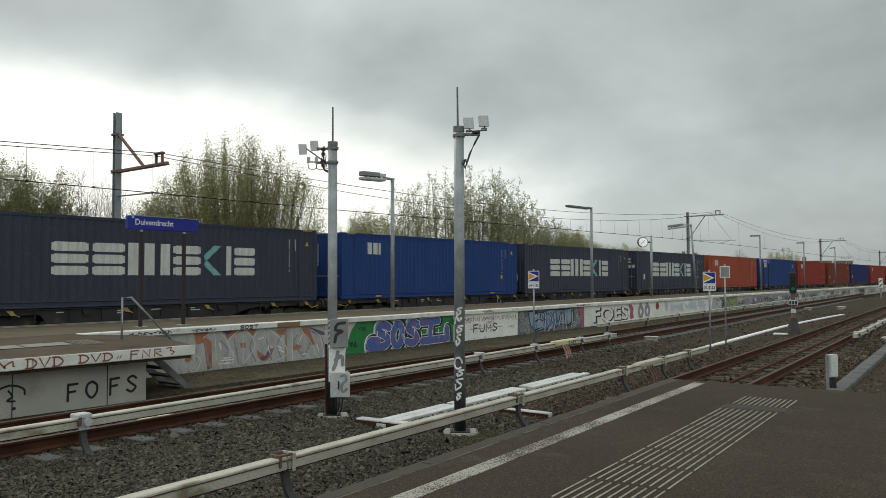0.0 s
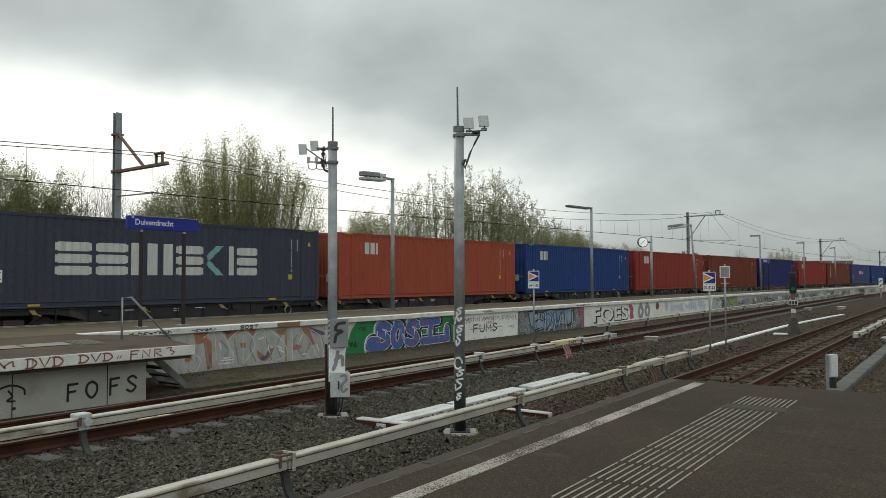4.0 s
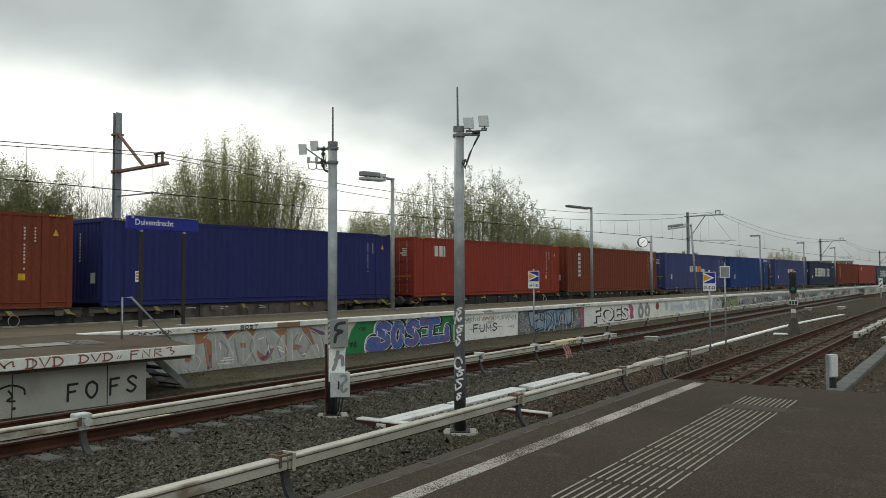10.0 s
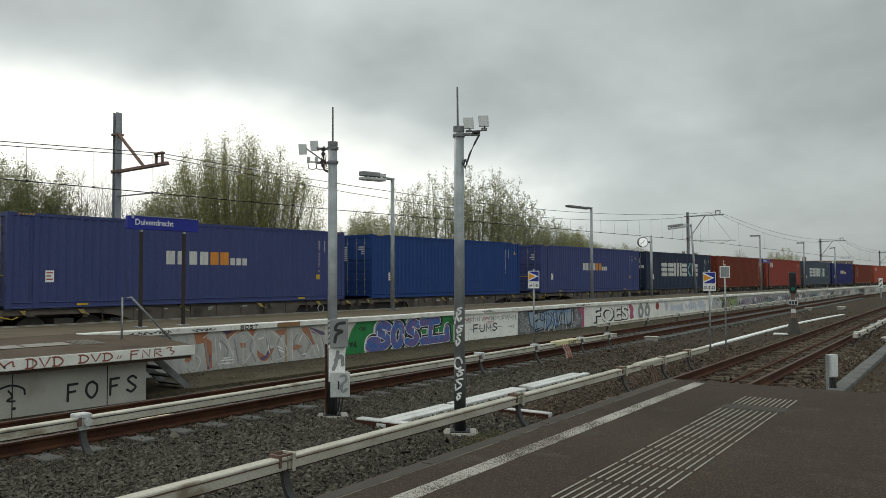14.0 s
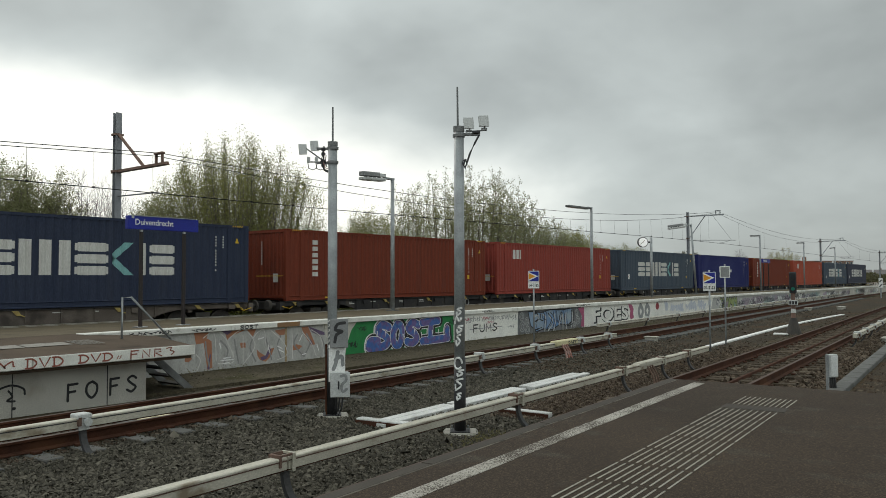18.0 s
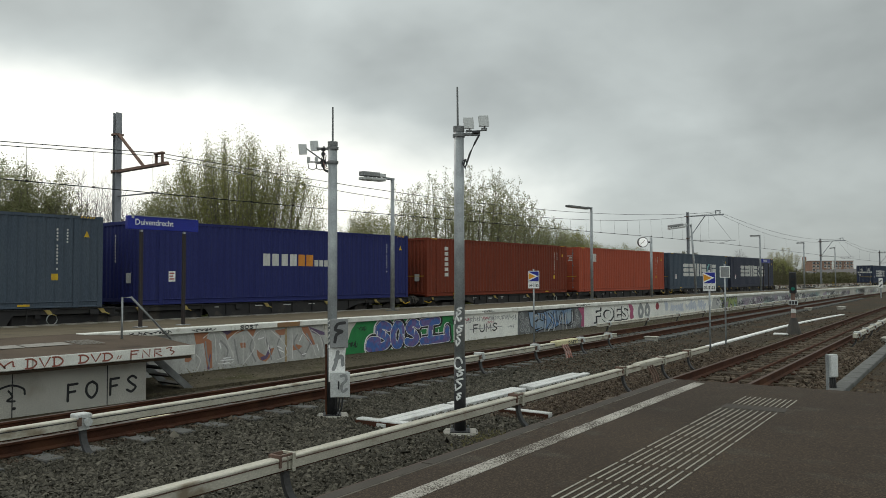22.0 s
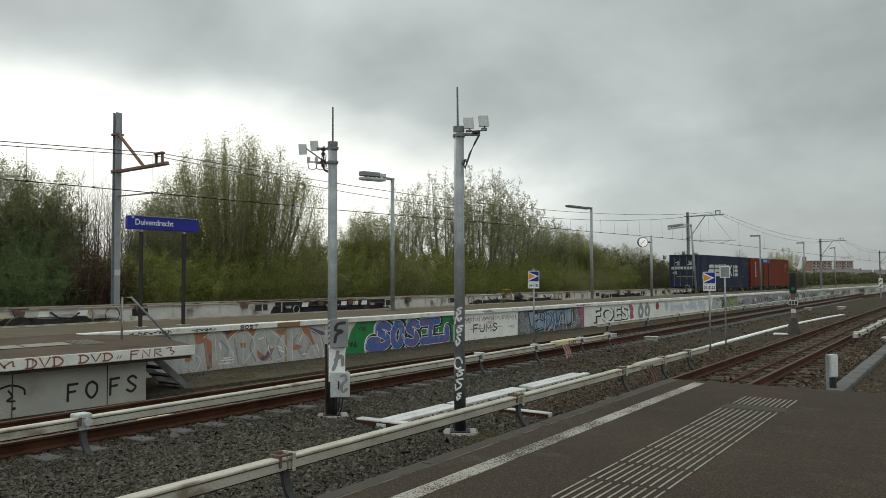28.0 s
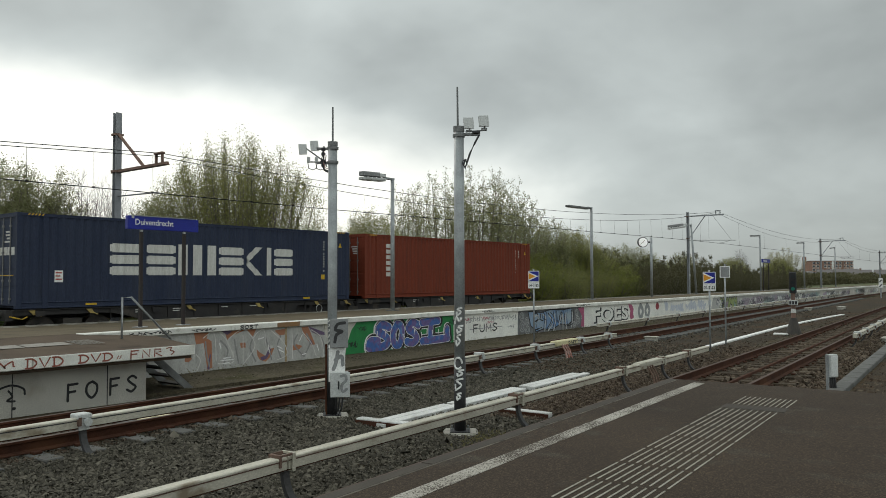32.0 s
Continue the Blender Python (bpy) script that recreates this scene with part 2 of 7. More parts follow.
BRACKETRUST = mat("rusty_clip", (0.16, 0.10, 0.075), (0.10, 0.06, 0.045), rough=0.8, scale=9)
WHITE = mat("white_board", (0.62, 0.62, 0.60), (0.50, 0.50, 0.48), rough=0.7, scale=2, dirt=(0.32, 0.29, 0.25), dirt_at=0.62, dscale=2.2)
GALV = mat("galvanised_steel", (0.3335, 0.3534, 0.3575), (0.253, 0.2679, 0.275), rough=0.5, metal=0.35, scale=5, bscale=60, contrast=0.12)
GALVDARK = mat("weathered_steel", (0.207, 0.2109, 0.209), (0.138, 0.1425, 0.143), rough=0.55, metal=0.3, scale=5)
TAR = mat("black_coating", (0.022, 0.022, 0.024), (0.035, 0.035, 0.036), rough=0.55, scale=6)
BLACK = mat("black_paint", (0.018, 0.018, 0.02), (0.03, 0.03, 0.032), rough=0.5, scale=4)
LIGHTGREY = mat("light_grey_box", (0.50, 0.51, 0.50), (0.42, 0.43, 0.42), rough=0.55, scale=3, dirt=(0.30, 0.28, 0.25), dirt_at=0.64)
MIDGREY = mat("mid_grey_box", (0.26, 0.265, 0.265), (0.21, 0.215, 0.215), rough=0.6, scale=3)
PANELWHITE = mat("antenna_cover", (0.58, 0.59, 0.58), (0.53, 0.54, 0.53), rough=0.5, scale=3)
SIGNBLUE = mat("sign_blue", (0.012, 0.022, 0.27), (0.010, 0.018, 0.22), rough=0.4, scale=2)
SIGNWHITE = mat("sign_white", (0.80, 0.80, 0.78), (0.72, 0.72, 0.70), rough=0.5, scale=3)
SIGNORANGE = mat("sign_orange", (0.72, 0.31, 0.02), (0.62, 0.26, 0.02), rough=0.45, scale=3)
YELLOW = mat("safety_yellow", (0.62, 0.40, 0.02), (0.45, 0.28, 0.02), rough=0.6, scale=5, dirt=(0.12, 0.09, 0.04), dirt_at=0.62, dscale=5)
MAST = mat("mast_steel", (0.30, 0.31, 0.33), (0.24, 0.25, 0.265), rough=0.5, metal=0.2, scale=3)
MASTRUST = mat("mast_rust", (0.22, 0.13, 0.10), (0.15, 0.10, 0.08), rough=0.8, scale=3)
WIRE = mat("wire", (0.05, 0.05, 0.052), rough=0.5, metal=0.5)
BRICKS = mat("far_brick", (0.27, 0.15, 0.11), (0.19, 0.12, 0.095), rough=0.9, scale=0.4)
ROOFTILE = mat("far_roof", (0.17, 0.155, 0.15), (0.14, 0.13, 0.128), rough=0.9, scale=0.6)
DARKGLASS = mat("far_glass", (0.05, 0.06, 0.07), rough=0.15, spec=0.6)
BOGIE = mat("bogie_iron", (0.048, 0.045, 0.042), (0.07, 0.06, 0.05), rough=0.85, scale=4)
BARK = mat("bark", (0.21, 0.185, 0.14), (0.14, 0.125, 0.095), rough=0.95, scale=3)


# ---------------- geometry helpers ----------------
class Geo:
    """Collects vertices and faces; several shapes of one part go into one mesh."""

    def __init__(self):
        self.v, self.f, self.mi = [], [], []

    def add(self, vs, fs, mi=0):
        k = len(self.v)
        self.v += [tuple(p) for p in vs]
        self.f += [tuple(i + k for i in q) for q in fs]
        self.mi += [mi] * len(fs)
        return self

    def box(self, x0, x1, y0, y1, z0, z1, c=0.0, mi=0):
        """A box with edges chamfered by c."""
        if c <= 0:
            vs = [(x, y, z) for x in (x0, x1) for y in (y0, y1) for z in (z0, z1)]
            return self.add(vs, [(0, 1, 3, 2), (4, 6, 7, 5), (0, 4, 5, 1), (2, 3, 7, 6), (0, 2, 6, 4), (1, 5, 7, 3)], mi)
        c = min(c, (x1 - x0) / 2.01, (y1 - y0) / 2.01, (z1 - z0) / 2.01)
        bm = bmesh.new()
        bmesh.ops.create_cube(bm, size=1)
        for q in bm.verts:
            q.co = ((x0 + x1) / 2 + q.co.x * (x1 - x0), (y0 + y1) / 2 + q.co.y * (y1 - y0), (z0 + z1) / 2 + q.co.z * (z1 - z0))
        bmesh.ops.bevel(bm, geom=bm.edges[:], offset=c, segments=1, affect="EDGES")
        bm.verts.index_update()
        self.add([q.co[:] for q in bm.verts], [[q.index for q in fc.verts] for fc in bm.faces], mi)
        bm.free()
        return self

    def tube(self, pts, r, n=8, mi=0, caps=True):
        """A round tube through points; r is one radius or one for each point."""
        pts = [Vector(q) for q in pts]
        rs = r if isinstance(r, (list, tuple)) else [r] * len(pts)
        k = len(self.v)
        for i, q in enumerate(pts):
            a = (pts[min(i + 1, len(pts) - 1)] - pts[max(i - 1, 0)]).normalized()
            u = a.cross(Vector((0, 0, 1)) if abs(a.z) < 0.9 else Vector((1, 0, 0))).normalized()
            w = a.cross(u)
            for j in range(n):
                t = 2 * math.pi * j / n
                self.v.append(tuple(q + (u * math.cos(t) + w * math.sin(t)) * rs[i]))
        for i in range(len(pts) - 1):
            for j in range(n):
                self.f.append((k + i * n + j, k + i * n + (j + 1) % n, k + (i + 1) * n + (j + 1) % n, k + (i + 1) * n + j))
                self.mi.append(mi)
        if caps:
            self.f += [tuple(k + j for j in range(n))[::-1], tuple(k + (len(pts) - 1) * n + j for j in range(n))]
            self.mi += [mi, mi]
        return self

    def prism(self, prof, x0, x1, mi=0):
        """A closed (y, z) outline drawn out along x."""
        n = len(prof)
        vs = [(x0, y, z) for y, z in prof] + [(x1, y, z) for y, z in prof]
        fs = [(i, (i + 1) % n, n + (i + 1) % n, n + i) for i in range(n)] + [tuple(range(n))[::-1], tuple(range(n, 2 * n))]
        return self.add(vs, fs, mi)

    def slab(self, poly, y0, y1, mi=0):
        """A closed (x, z) outline drawn out along y."""
        n = len(poly)
        vs = [(x, y0, z) for x, z in poly] + [(x, y1, z) for x, z in poly]
        fs = [(i, (i + 1) % n, n + (i + 1) % n, n + i) for i in range(n)] + [tuple(range(n)), tuple(range(n, 2 * n))[::-1]]
        return self.add(vs, fs, mi)

    def plate(self, poly, z0, z1, mi=0):
        """A closed (x, y) outline drawn out along z."""
        n = len(poly)
        vs = [(x, y, z0) for x, y in poly] + [(x, y, z1) for x, y in poly]
        fs = [(i, (i + 1) % n, n + (i + 1) % n, n + i) for i in range(n)] + [tuple(range(n))[::-1], tuple(range(n, 2 * n))]
        return self.add(vs, fs, mi)

    def mesh(self, name, *mats, smooth=False):
        me = bpy.data.meshes.new(name)
        me.from_pydata(self.v, [], self.f)
        for m in mats:
            me.materials.append(m)
        if len(mats) > 1:
            me.polygons.foreach_set("material_index", self.mi)
        if smooth:
            me.polygons.foreach_set("use_smooth", [True] * len(me.polygons))
        bm = bmesh.new()
        bm.from_mesh(me)
        bmesh.ops.recalc_face_normals(bm, faces=bm.faces[:])
        bm.to_mesh(me)
        bm.free()
        me.update()
        return me


def thing(name, label, category, m=None, group="", kind=""):
    ob = tagged(new(name), label, category, group, kind)
    ob.empty_display_size = 0.1
    ob.matrix_basis = m or Matrix()
    return ob


def part(name, geo, material, parent, label="", m=None, smooth=False):
    """Links a Geo, or a mesh already made, as one object under a thing or a part."""
    me = geo if isinstance(geo, bpy.types.Mesh) else geo.mesh(name, *(material if isinstance(material, (list, tuple)) else (material,)), smooth=smooth)
    ob = new(name, me)
    ob.parent = parent
    if m:
        ob.matrix_basis = m
    return tagged(ob, label)


def solid(name, geo, material, label, category, m=None, group="", kind="", smooth=False):
    """A top-level thing made of one mesh."""
    me = geo if isinstance(geo, bpy.types.Mesh) else geo.mesh(name, *(material if isinstance(material, (list, tuple)) else (material,)), smooth=smooth)
    ob = tagged(new(name, me), label, category, group, kind)
    ob.matrix_basis = m or Matrix()
    return ob


def lettering(text, size, depth=0.004, bold=0.0, sx=1.0):
    """Built-in font as a flat mesh in the x-z plane, facing -y, its lower left corner at the origin."""
    cu = bpy.data.curves.new("letters", "FONT")
    cu.body, cu.size, cu.extrude, cu.offset, cu.resolution_u = text, size, depth, bold, 3
    ob = bpy.data.objects.new("letters", cu)
    scene.collection.objects.link(ob)
    bpy.context.view_layer.update()
    me = bpy.data.meshes.new_from_object(ob.evaluated_get(bpy.context.evaluated_depsgraph_get()))
    bpy.data.objects.remove(ob)
    xs = [q.co.x for q in me.vertices]
    lo = min(xs)
    for q in me.vertices:
        q.co = ((q.co.x - lo) * sx, -q.co.z, q.co.y)
    return me, (max(xs) - lo) * sx


def letter_part(name, text, size, material, parent, at, sx=1.0, bold=0.0, label="", depth=0.003, width=None, turn=0.0, lean=0.0):
    me, w = lettering(text, size, depth, bold, sx)
    if width:
        for q in me.vertices:
            q.co.x *= width / w
    if lean:
        for q in me.vertices:
            q.co.x += q.co.z * lean
    me.materials.append(material)
    ob = new(name, me)
    ob.parent = parent
    ob.matrix_basis = Matrix.Translation(at) @ pose(0, 0, 0, 0, turn, 0)
    return tagged(ob, label)


METRO = pose(0, 0, 0, 0, 0, 4.2)       # frame of the metro tracks and the platform underfoot
STATION = pose(0, 0, 0, 0, 0, 1.9)     # frame of the railway platform

TROUGH = mat("dark_trough", (0.12, 0.12, 0.113), (0.085, 0.084, 0.078), rough=0.9, scale=2, rnd=0.12, dirt=(0.06, 0.055, 0.045), dirt_at=0.58)


# ---------------- the large structure ----------------
def build_ground():
    g = Geo().plate([(-2500, -2500), (2500, -2500), (2500, 2500), (-2500, 2500)], -1.2, -0.27)
    solid("ground", g, GRAVEL, "wide sheet of grey track ballast reaching the horizon", "ground", kind="structure")
    g = Geo().plate([(-60, 13.55), (160, 13.9), (160, 16.15), (-60, 15.95)], -0.5, -0.205)
    solid("path", g, SAND, "trodden sandy path along the foot of the platform wall", "path", m=STATION, kind="structure")
    g = Geo().plate([(17.5, 6.1), (150, 6.1), (150, 9.35), (24, 9.35), (17.5, 7.4)], -0.5, -0.263)
    solid("trackside_soil", g, DARKSOIL, "trodden dark brown soil and grit between the metro tracks", "soil", m=METRO, kind="structure")
    g = Geo().plate([(15.4, -14), (150, -14), (150, 2.0), (15.4, 2.0)], -0.5, -0.263)
    solid("trackside_soil", g, DARKSOIL, "brown soil and grit beside the cable trough", "soil", m=METRO, kind="structure")
    # bank behind the railway
    g = Geo()
    rows = [(28.0, -0.26), (30.0, 0.35), (34.0, 0.5), (60.0, 0.2), (400.0, -0.2)]
    xs = [-200, -60, 0, 60, 120, 240, 500, 1500]
    vs = [(x, y, z) for x in xs for y, z in rows]
    n = len(rows)
    fs = [(i * n + j, i * n + j + 1, (i + 1) * n + j + 1, (i + 1) * n + j) for i in range(len(xs) - 1) for j in range(n - 1)]
    g.add(vs, fs)
    solid("verge", g, SOIL, "rough grassy bank beyond the railway", "grass bank", kind="structure")
    # railway bed
    g = Geo().prism([(23.75, -0.5), (23.75, -0.2), (24.0, -0.16), (26.8, -0.16), (27.9, -0.45)], -250, 600)
    solid("ballast_bed", g, GRAVEL, "grey ballast bed of the railway", "ballast", kind="structure")


def build_near_platform():
    p = thing("near_platform", "dark asphalt metro platform with worn white line", "platform", METRO, kind="structure")
    g = Geo().box(-45, 10.9, -14, 3.435, -0.6, 0.6)
    part("asphalt_top", g, ASPHALT, p)
    # edge stones
    e = Geo().box(0.003, 1.997, 3.443, 3.572, 0.25, 0.6, 0.012).mesh("edge_stone", EDGE)
    for i in range(12):
        part("edge_stone", e, None, p, m=pose(-13.1 + 2 * i, 0, 0))
    g = Geo().box(-45, 10.9, 3.1, 3.5, -0.6, 0.25)
    part("edge_wall", g, CONCRETE, p)
    g = Geo().box(10.9, 10.94, -14, 3.5, -0.6, 0.585)
    part("end_wall", g, CONCRETE, p)
    g = Geo()
    g.box(-12, 10.66, 3.0, 3.15, 0.6, 0.604)
    part("white_line", g, WORNLINE, p, "worn white warning line")
    part("joint_line", Geo().box(-14, 10.88, 3.422, 3.441, 0.594, 0.6025), JOINT, p, "pale crumbling joint beside the edge stones")
    # ribbed guide line underfoot
    rib = Geo().box(0.02, 0.555, -0.0075, 0.0075, 0, 0.006, 0.003).mesh("rib", RIBS)
    for i in range(22):
        for j in range(10):
            part("rib", rib, None, p, m=pose(8.06 - 0.6 * i + 0.12, 1.72 + 0.063 * j, 0.6))
    stud = Geo().box(0.008, 0.085, -0.0075, 0.0075, 0, 0.006, 0.003).mesh("stud", RIBS)
    for i in range(6):
        for j in range(11):
            part("stud", stud, None, p, m=pose(9.12 + 0.105 * i, 1.70 + 0.056 * j, 0.6))
    g = Geo().box(8.8, 9.08, 1.66, 2.32, 0.6, 0.6035)
    part("smooth_tile", g, EDGE, p)


EDGE = mat("edge_concrete", (0.055, 0.04635, 0.036), (0.0407, 0.03399, 0.027), rough=0.9, scale=2, bump=0.003, bscale=60, dirt=(0.033, 0.02781, 0.022), dirt_at=0.6, rnd=0.1)
JOINT = mat("crumbling_joint", (0.13, 0.115, 0.09), (0.07, 0.06, 0.048), rough=0.9, scale=3, dirt=(0.035, 0.029, 0.022), dirt_at=0.50, dscale=5)


def worn_line():
    """White road paint worn through in large patches and in a fine speckle."""
    m = mat("worn_white_line", (0.40, 0.38, 0.335), (0.27, 0.25, 0.215), rough=0.85, scale=1.6, bump=0.002, bscale=120, grain=0.5)
    nt = m.node_tree
    p = nt.nodes["Principled BSDF"]
    paint = p.inputs["Base Color"].links[0].from_socket
    tc = nt.nodes.new("ShaderNodeTexCoord")
    facs = []
    for sc, det in ((1.7, 5), (70.0, 2)):
        t = nt.nodes.new("ShaderNodeTexNoise")
        t.inputs["Scale"].default_value, t.inputs["Detail"].default_value = sc, det
        nt.links.new(tc.outputs["Object"], t.inputs["Vector"])
        facs.append(t.outputs["Fac"])
    add = nt.nodes.new("ShaderNodeMath")
    add.operation = "MULTIPLY_ADD"
    nt.links.new(facs[0], add.inputs[0])
    add.inputs[1].default_value = 0.75
    nt.links.new(facs[1], add.inputs[2])
    r = nt.nodes.new("ShaderNodeMapRange")
    r.inputs["From Min"].default_value, r.inputs["From Max"].default_value = 0.84, 0.97
    nt.links.new(add.outputs[0], r.inputs["Value"])
    k = nt.nodes.new("ShaderNodeMix")
    k.data_type = "RGBA"
    nt.links.new(r.outputs[0], k.inputs[0])
    nt.links.new(paint, k.inputs[6])
    k.inputs[7].default_value = (0.055, 0.042, 0.03, 1)
    nt.links.new(k.outputs[2], p.inputs["Base Color"])
    return m


WORNLINE = worn_line()
RIBS = mat("rib_white", (0.36, 0.335, 0.28), (0.26, 0.24, 0.2), rough=0.8, scale=3, dirt=(0.12, 0.105, 0.085), dirt_at=0.62, dscale=4)


def rail_mesh(x0, x1, y):
    g = Geo()
    for a, b in ((x0, x1),):
        g.prism([(y - 0.07, -0.17), (y + 0.07, -0.17), (y + 0.07, -0.155), (y + 0.012, -0.13), (y + 0.012, -0.045), (y + 0.035, -0.03), (y + 0.035, -0.004),
                 (y - 0.035, -0.004), (y - 0.035, -0.03), (y - 0.012, -0.045), (y - 0.012, -0.13), (y - 0.07, -0.155)], a, b)
        g.box(a, b, y - 0.033, y + 0.033, -0.004, 0.0, mi=1)
    return g


def build_track(name, label, m, ys, x0, x1, sleepers, smat, half, top=-0.172, guard=None):
    p = thing(name, label, "railway track", m, kind="structure")
    for y in ys:
        part("rail", rail_mesh(x0, x1, y), (RUST, RAILTOP), p, "rusty rail with a worn head")
    if guard:
        part("cable_strip", Geo().prism([(guard - 0.04, -0.2), (guard + 0.04, -0.2), (guard + 0.025, -0.135), (guard - 0.025, -0.135)], 11, x1), RUST, p, "rusty strip between the rails")
    c = sum(ys) / 2
    s = Geo().box(-0.125, 0.125, c - half, c + half, -0.36, top, 0.015).mesh("sleeper", smat)
    clip = Geo()
    for y in ys:
        for d in (-0.12, 0.12):
            clip.box(-0.06, 0.06, y + d - 0.045, y + d + 0.045, top, top + 0.035, 0.008)
    clip = clip.mesh("rail_clip", RUST)
    for x in sleepers:
        w = 1.0 if smat is TIMBER else 0.15
        q = part("sleeper", s, None, p, m=pose(x + w * random.uniform(-0.05, 0.05), w * random.uniform(-0.1, 0.1), w * random.uniform(-0.03, 0.002), 0, 0, w * random.uniform(-2.2, 2.2)))
        if x < 45:
            part("rail_clip", clip, None, q)


def third_rail(label, y, runs, brackets, side, weathered=False):
    """A covered current rail: cover boards, steel rail below, bent carriers."""
    p = thing("current_rail", label, "third rail", METRO, group="covered third rails along the metro tracks")
    for a, b in runs:
        g = Geo()
        g.prism([(y - 0.058, 0.125), (y - 0.058, 0.218), (y - 0.068, 0.224), (y - 0.068, 0.240), (y - 0.055, 0.25), (y + 0.06, 0.25), (y + 0.068, 0.24), (y + 0.068, 0.125)], a, b)
        part("cover_board", g, CREAM, p, "cream cover board, dirty")
        part("cover_groove", Geo().box(a, b, y - 0.061, y - 0.05, 0.208, 0.2195), BRACKETRUST if weathered else BRACKET, p, "dark groove along the cover")
        part("rail_bar", Geo().box(a, b, y - 0.03, y + 0.045, 0.105, 0.126), RUST, p, "rusty steel conductor bar")
    for x in brackets:
        cap = Geo()
        if weathered:
            # an open rusty saddle over the joint, with a cream strap in front
            cap.box(x - 0.12, x - 0.09, y - 0.078, y + 0.09, 0.16, 0.285, 0.004, mi=1)
            cap.box(x - 0.12, x + 0.085, y + 0.07, y + 0.09, 0.19, 0.285, 0.004, mi=1)
            cap.box(x - 0.09, x + 0.06, y - 0.082, y - 0.06, 0.262, 0.285, 0.003, mi=1)
            cap.box(x + 0.045, x + 0.085, y - 0.092, y - 0.07, 0.10, 0.287, 0.004)
            cap.box(x + 0.06, x + 0.085, y - 0.08, y + 0.085, 0.266, 0.287, 0.003)
        else:
            cap.box(x - 0.11, x + 0.085, y - 0.1, y + 0.09, 0.235, 0.30, 0.012)
            cap.box(x - 0.085, x + 0.06, y - 0.085, y - 0.066, 0.09, 0.24, 0.005)
            cap.tube([(x + 0.02, y - 0.085, 0.19), (x + 0.02, y - 0.13, 0.19)], 0.055, 12)
            cap.box(x - 0.10, x - 0.06, y - 0.105, y - 0.06, 0.15, 0.26, mi=1)
        part("insulator_cap", cap, (CREAM if weathered else LIGHTGREY, BRACKETRUST), p, "rusty saddle with a cream strap" if weathered else "grey clamp with a round insulator")
        pts = []
        for k in range(9):
            t = k / 8 * math.pi / 2
            pts.append((x, y + side * (0.02 + 0.34 * (1 - math.cos(t))), 0.10 - 0.36 * math.sin(t)))
        g = Geo()
        vs, fs = [], []
        for k in range(9):
            (_, ya, za), (_, yb, zb) = pts[max(k - 1, 0)], pts[min(k + 1, 8)]
            nx, nz = (yb - ya), (zb - za)
            ln = math.hypot(nx, nz)
            oy, oz = -nz / ln * 0.022, nx / ln * 0.022
            y_, z_ = pts[k][1], pts[k][2]
            vs += [(x - 0.042, y_ - oy, z_ - oz), (x + 0.042, y_ - oy, z_ - oz), (x + 0.042, y_ + oy, z_ + oz), (x - 0.042, y_ + oy, z_ + oz)]
        for k in range(8):
            fs += [(4 * k + i, 4 * k + (i + 1) % 4, 4 * k + 4 + (i + 1) % 4, 4 * k + 4 + i) for i in range(4)]
        g.add(vs, fs + [(0, 1, 2, 3), (32, 35, 34, 33)])
        part("carrier", g, BRACKET, p, "dark bent steel carrier")
    return p


def build_tracks():
    r = random.Random(4)
    build_track("near_track", "metro track with rusty rails on old timber sleepers", METRO, (3.55, 5.05), -40, 260, [11.2 + 0.62 * i for i in range(110)], TIMBER, 1.25, guard=4.2)
    build_track("far_track", "metro track with rusty rails on concrete sleepers", METRO, (9.97, 11.47), -40, 260, [-4 + 0.66 * i for i in range(150)], TROUGH, 1.32, top=-0.174)
    build_track("railway_line", "railway track on concrete sleepers beside the platform", Matrix.Translation((0, 0, 0)), (24.63, 26.13), -250, 600, [0.6 * i for i in range(40)], CONCRETE, 1.2, top=-0.176)
    third_rail("cream covered third rail on bent dark carriers", 5.74, [(-2, 5.55), (5.58, 10.36), (10.4, 14.63), (14.67, 20.6)], [0.9, 5.56, 10.38, 14.65, 17.0, 18.9], -1, weathered=True)
    third_rail("cream covered third rail beside a rusty running rail", 9.57, [(-2, 5.68), (5.72, 15.5), (15.54, 18.3), (18.34, 21.2), (21.24, 23.9)], [0.5, 5.7, 15.52, 18.32, 21.22, 23.3], -1)
    third_rail("weathered third rail along the foot of the platform wall", 12.1, [(28.5 + 9 * i, 28.48 + 9 * (i + 1)) for i in range(14)], [29.5 + 4.5 * i for i in range(28)], 1)
    third_rail("cream covered third rail beyond the platform end", 3.05, [(27.4 + 9 * i, 27.38 + 9 * (i + 1)) for i in range(14)], [27.9, 30.2, 32.8, 35.6] + [41 + 5 * i for i in range(20)], 1)


# ---------------- railway platform opposite ----------------
WALL_Y, TOP = 15.97, 0.88


FADED = mat("faded_marking", (0.2688, 0.2526, 0.2224), (0.192, 0.1787, 0.1551), rough=0.85, scale=4, dirt=(0.1024, 0.08935, 0.07022), dirt_at=0.55, dscale=5)


def edge_y(x):
    return (WALL_Y - 0.1) / math.cos(radians(1.9)) + math.tan(radians(1.9)) * x


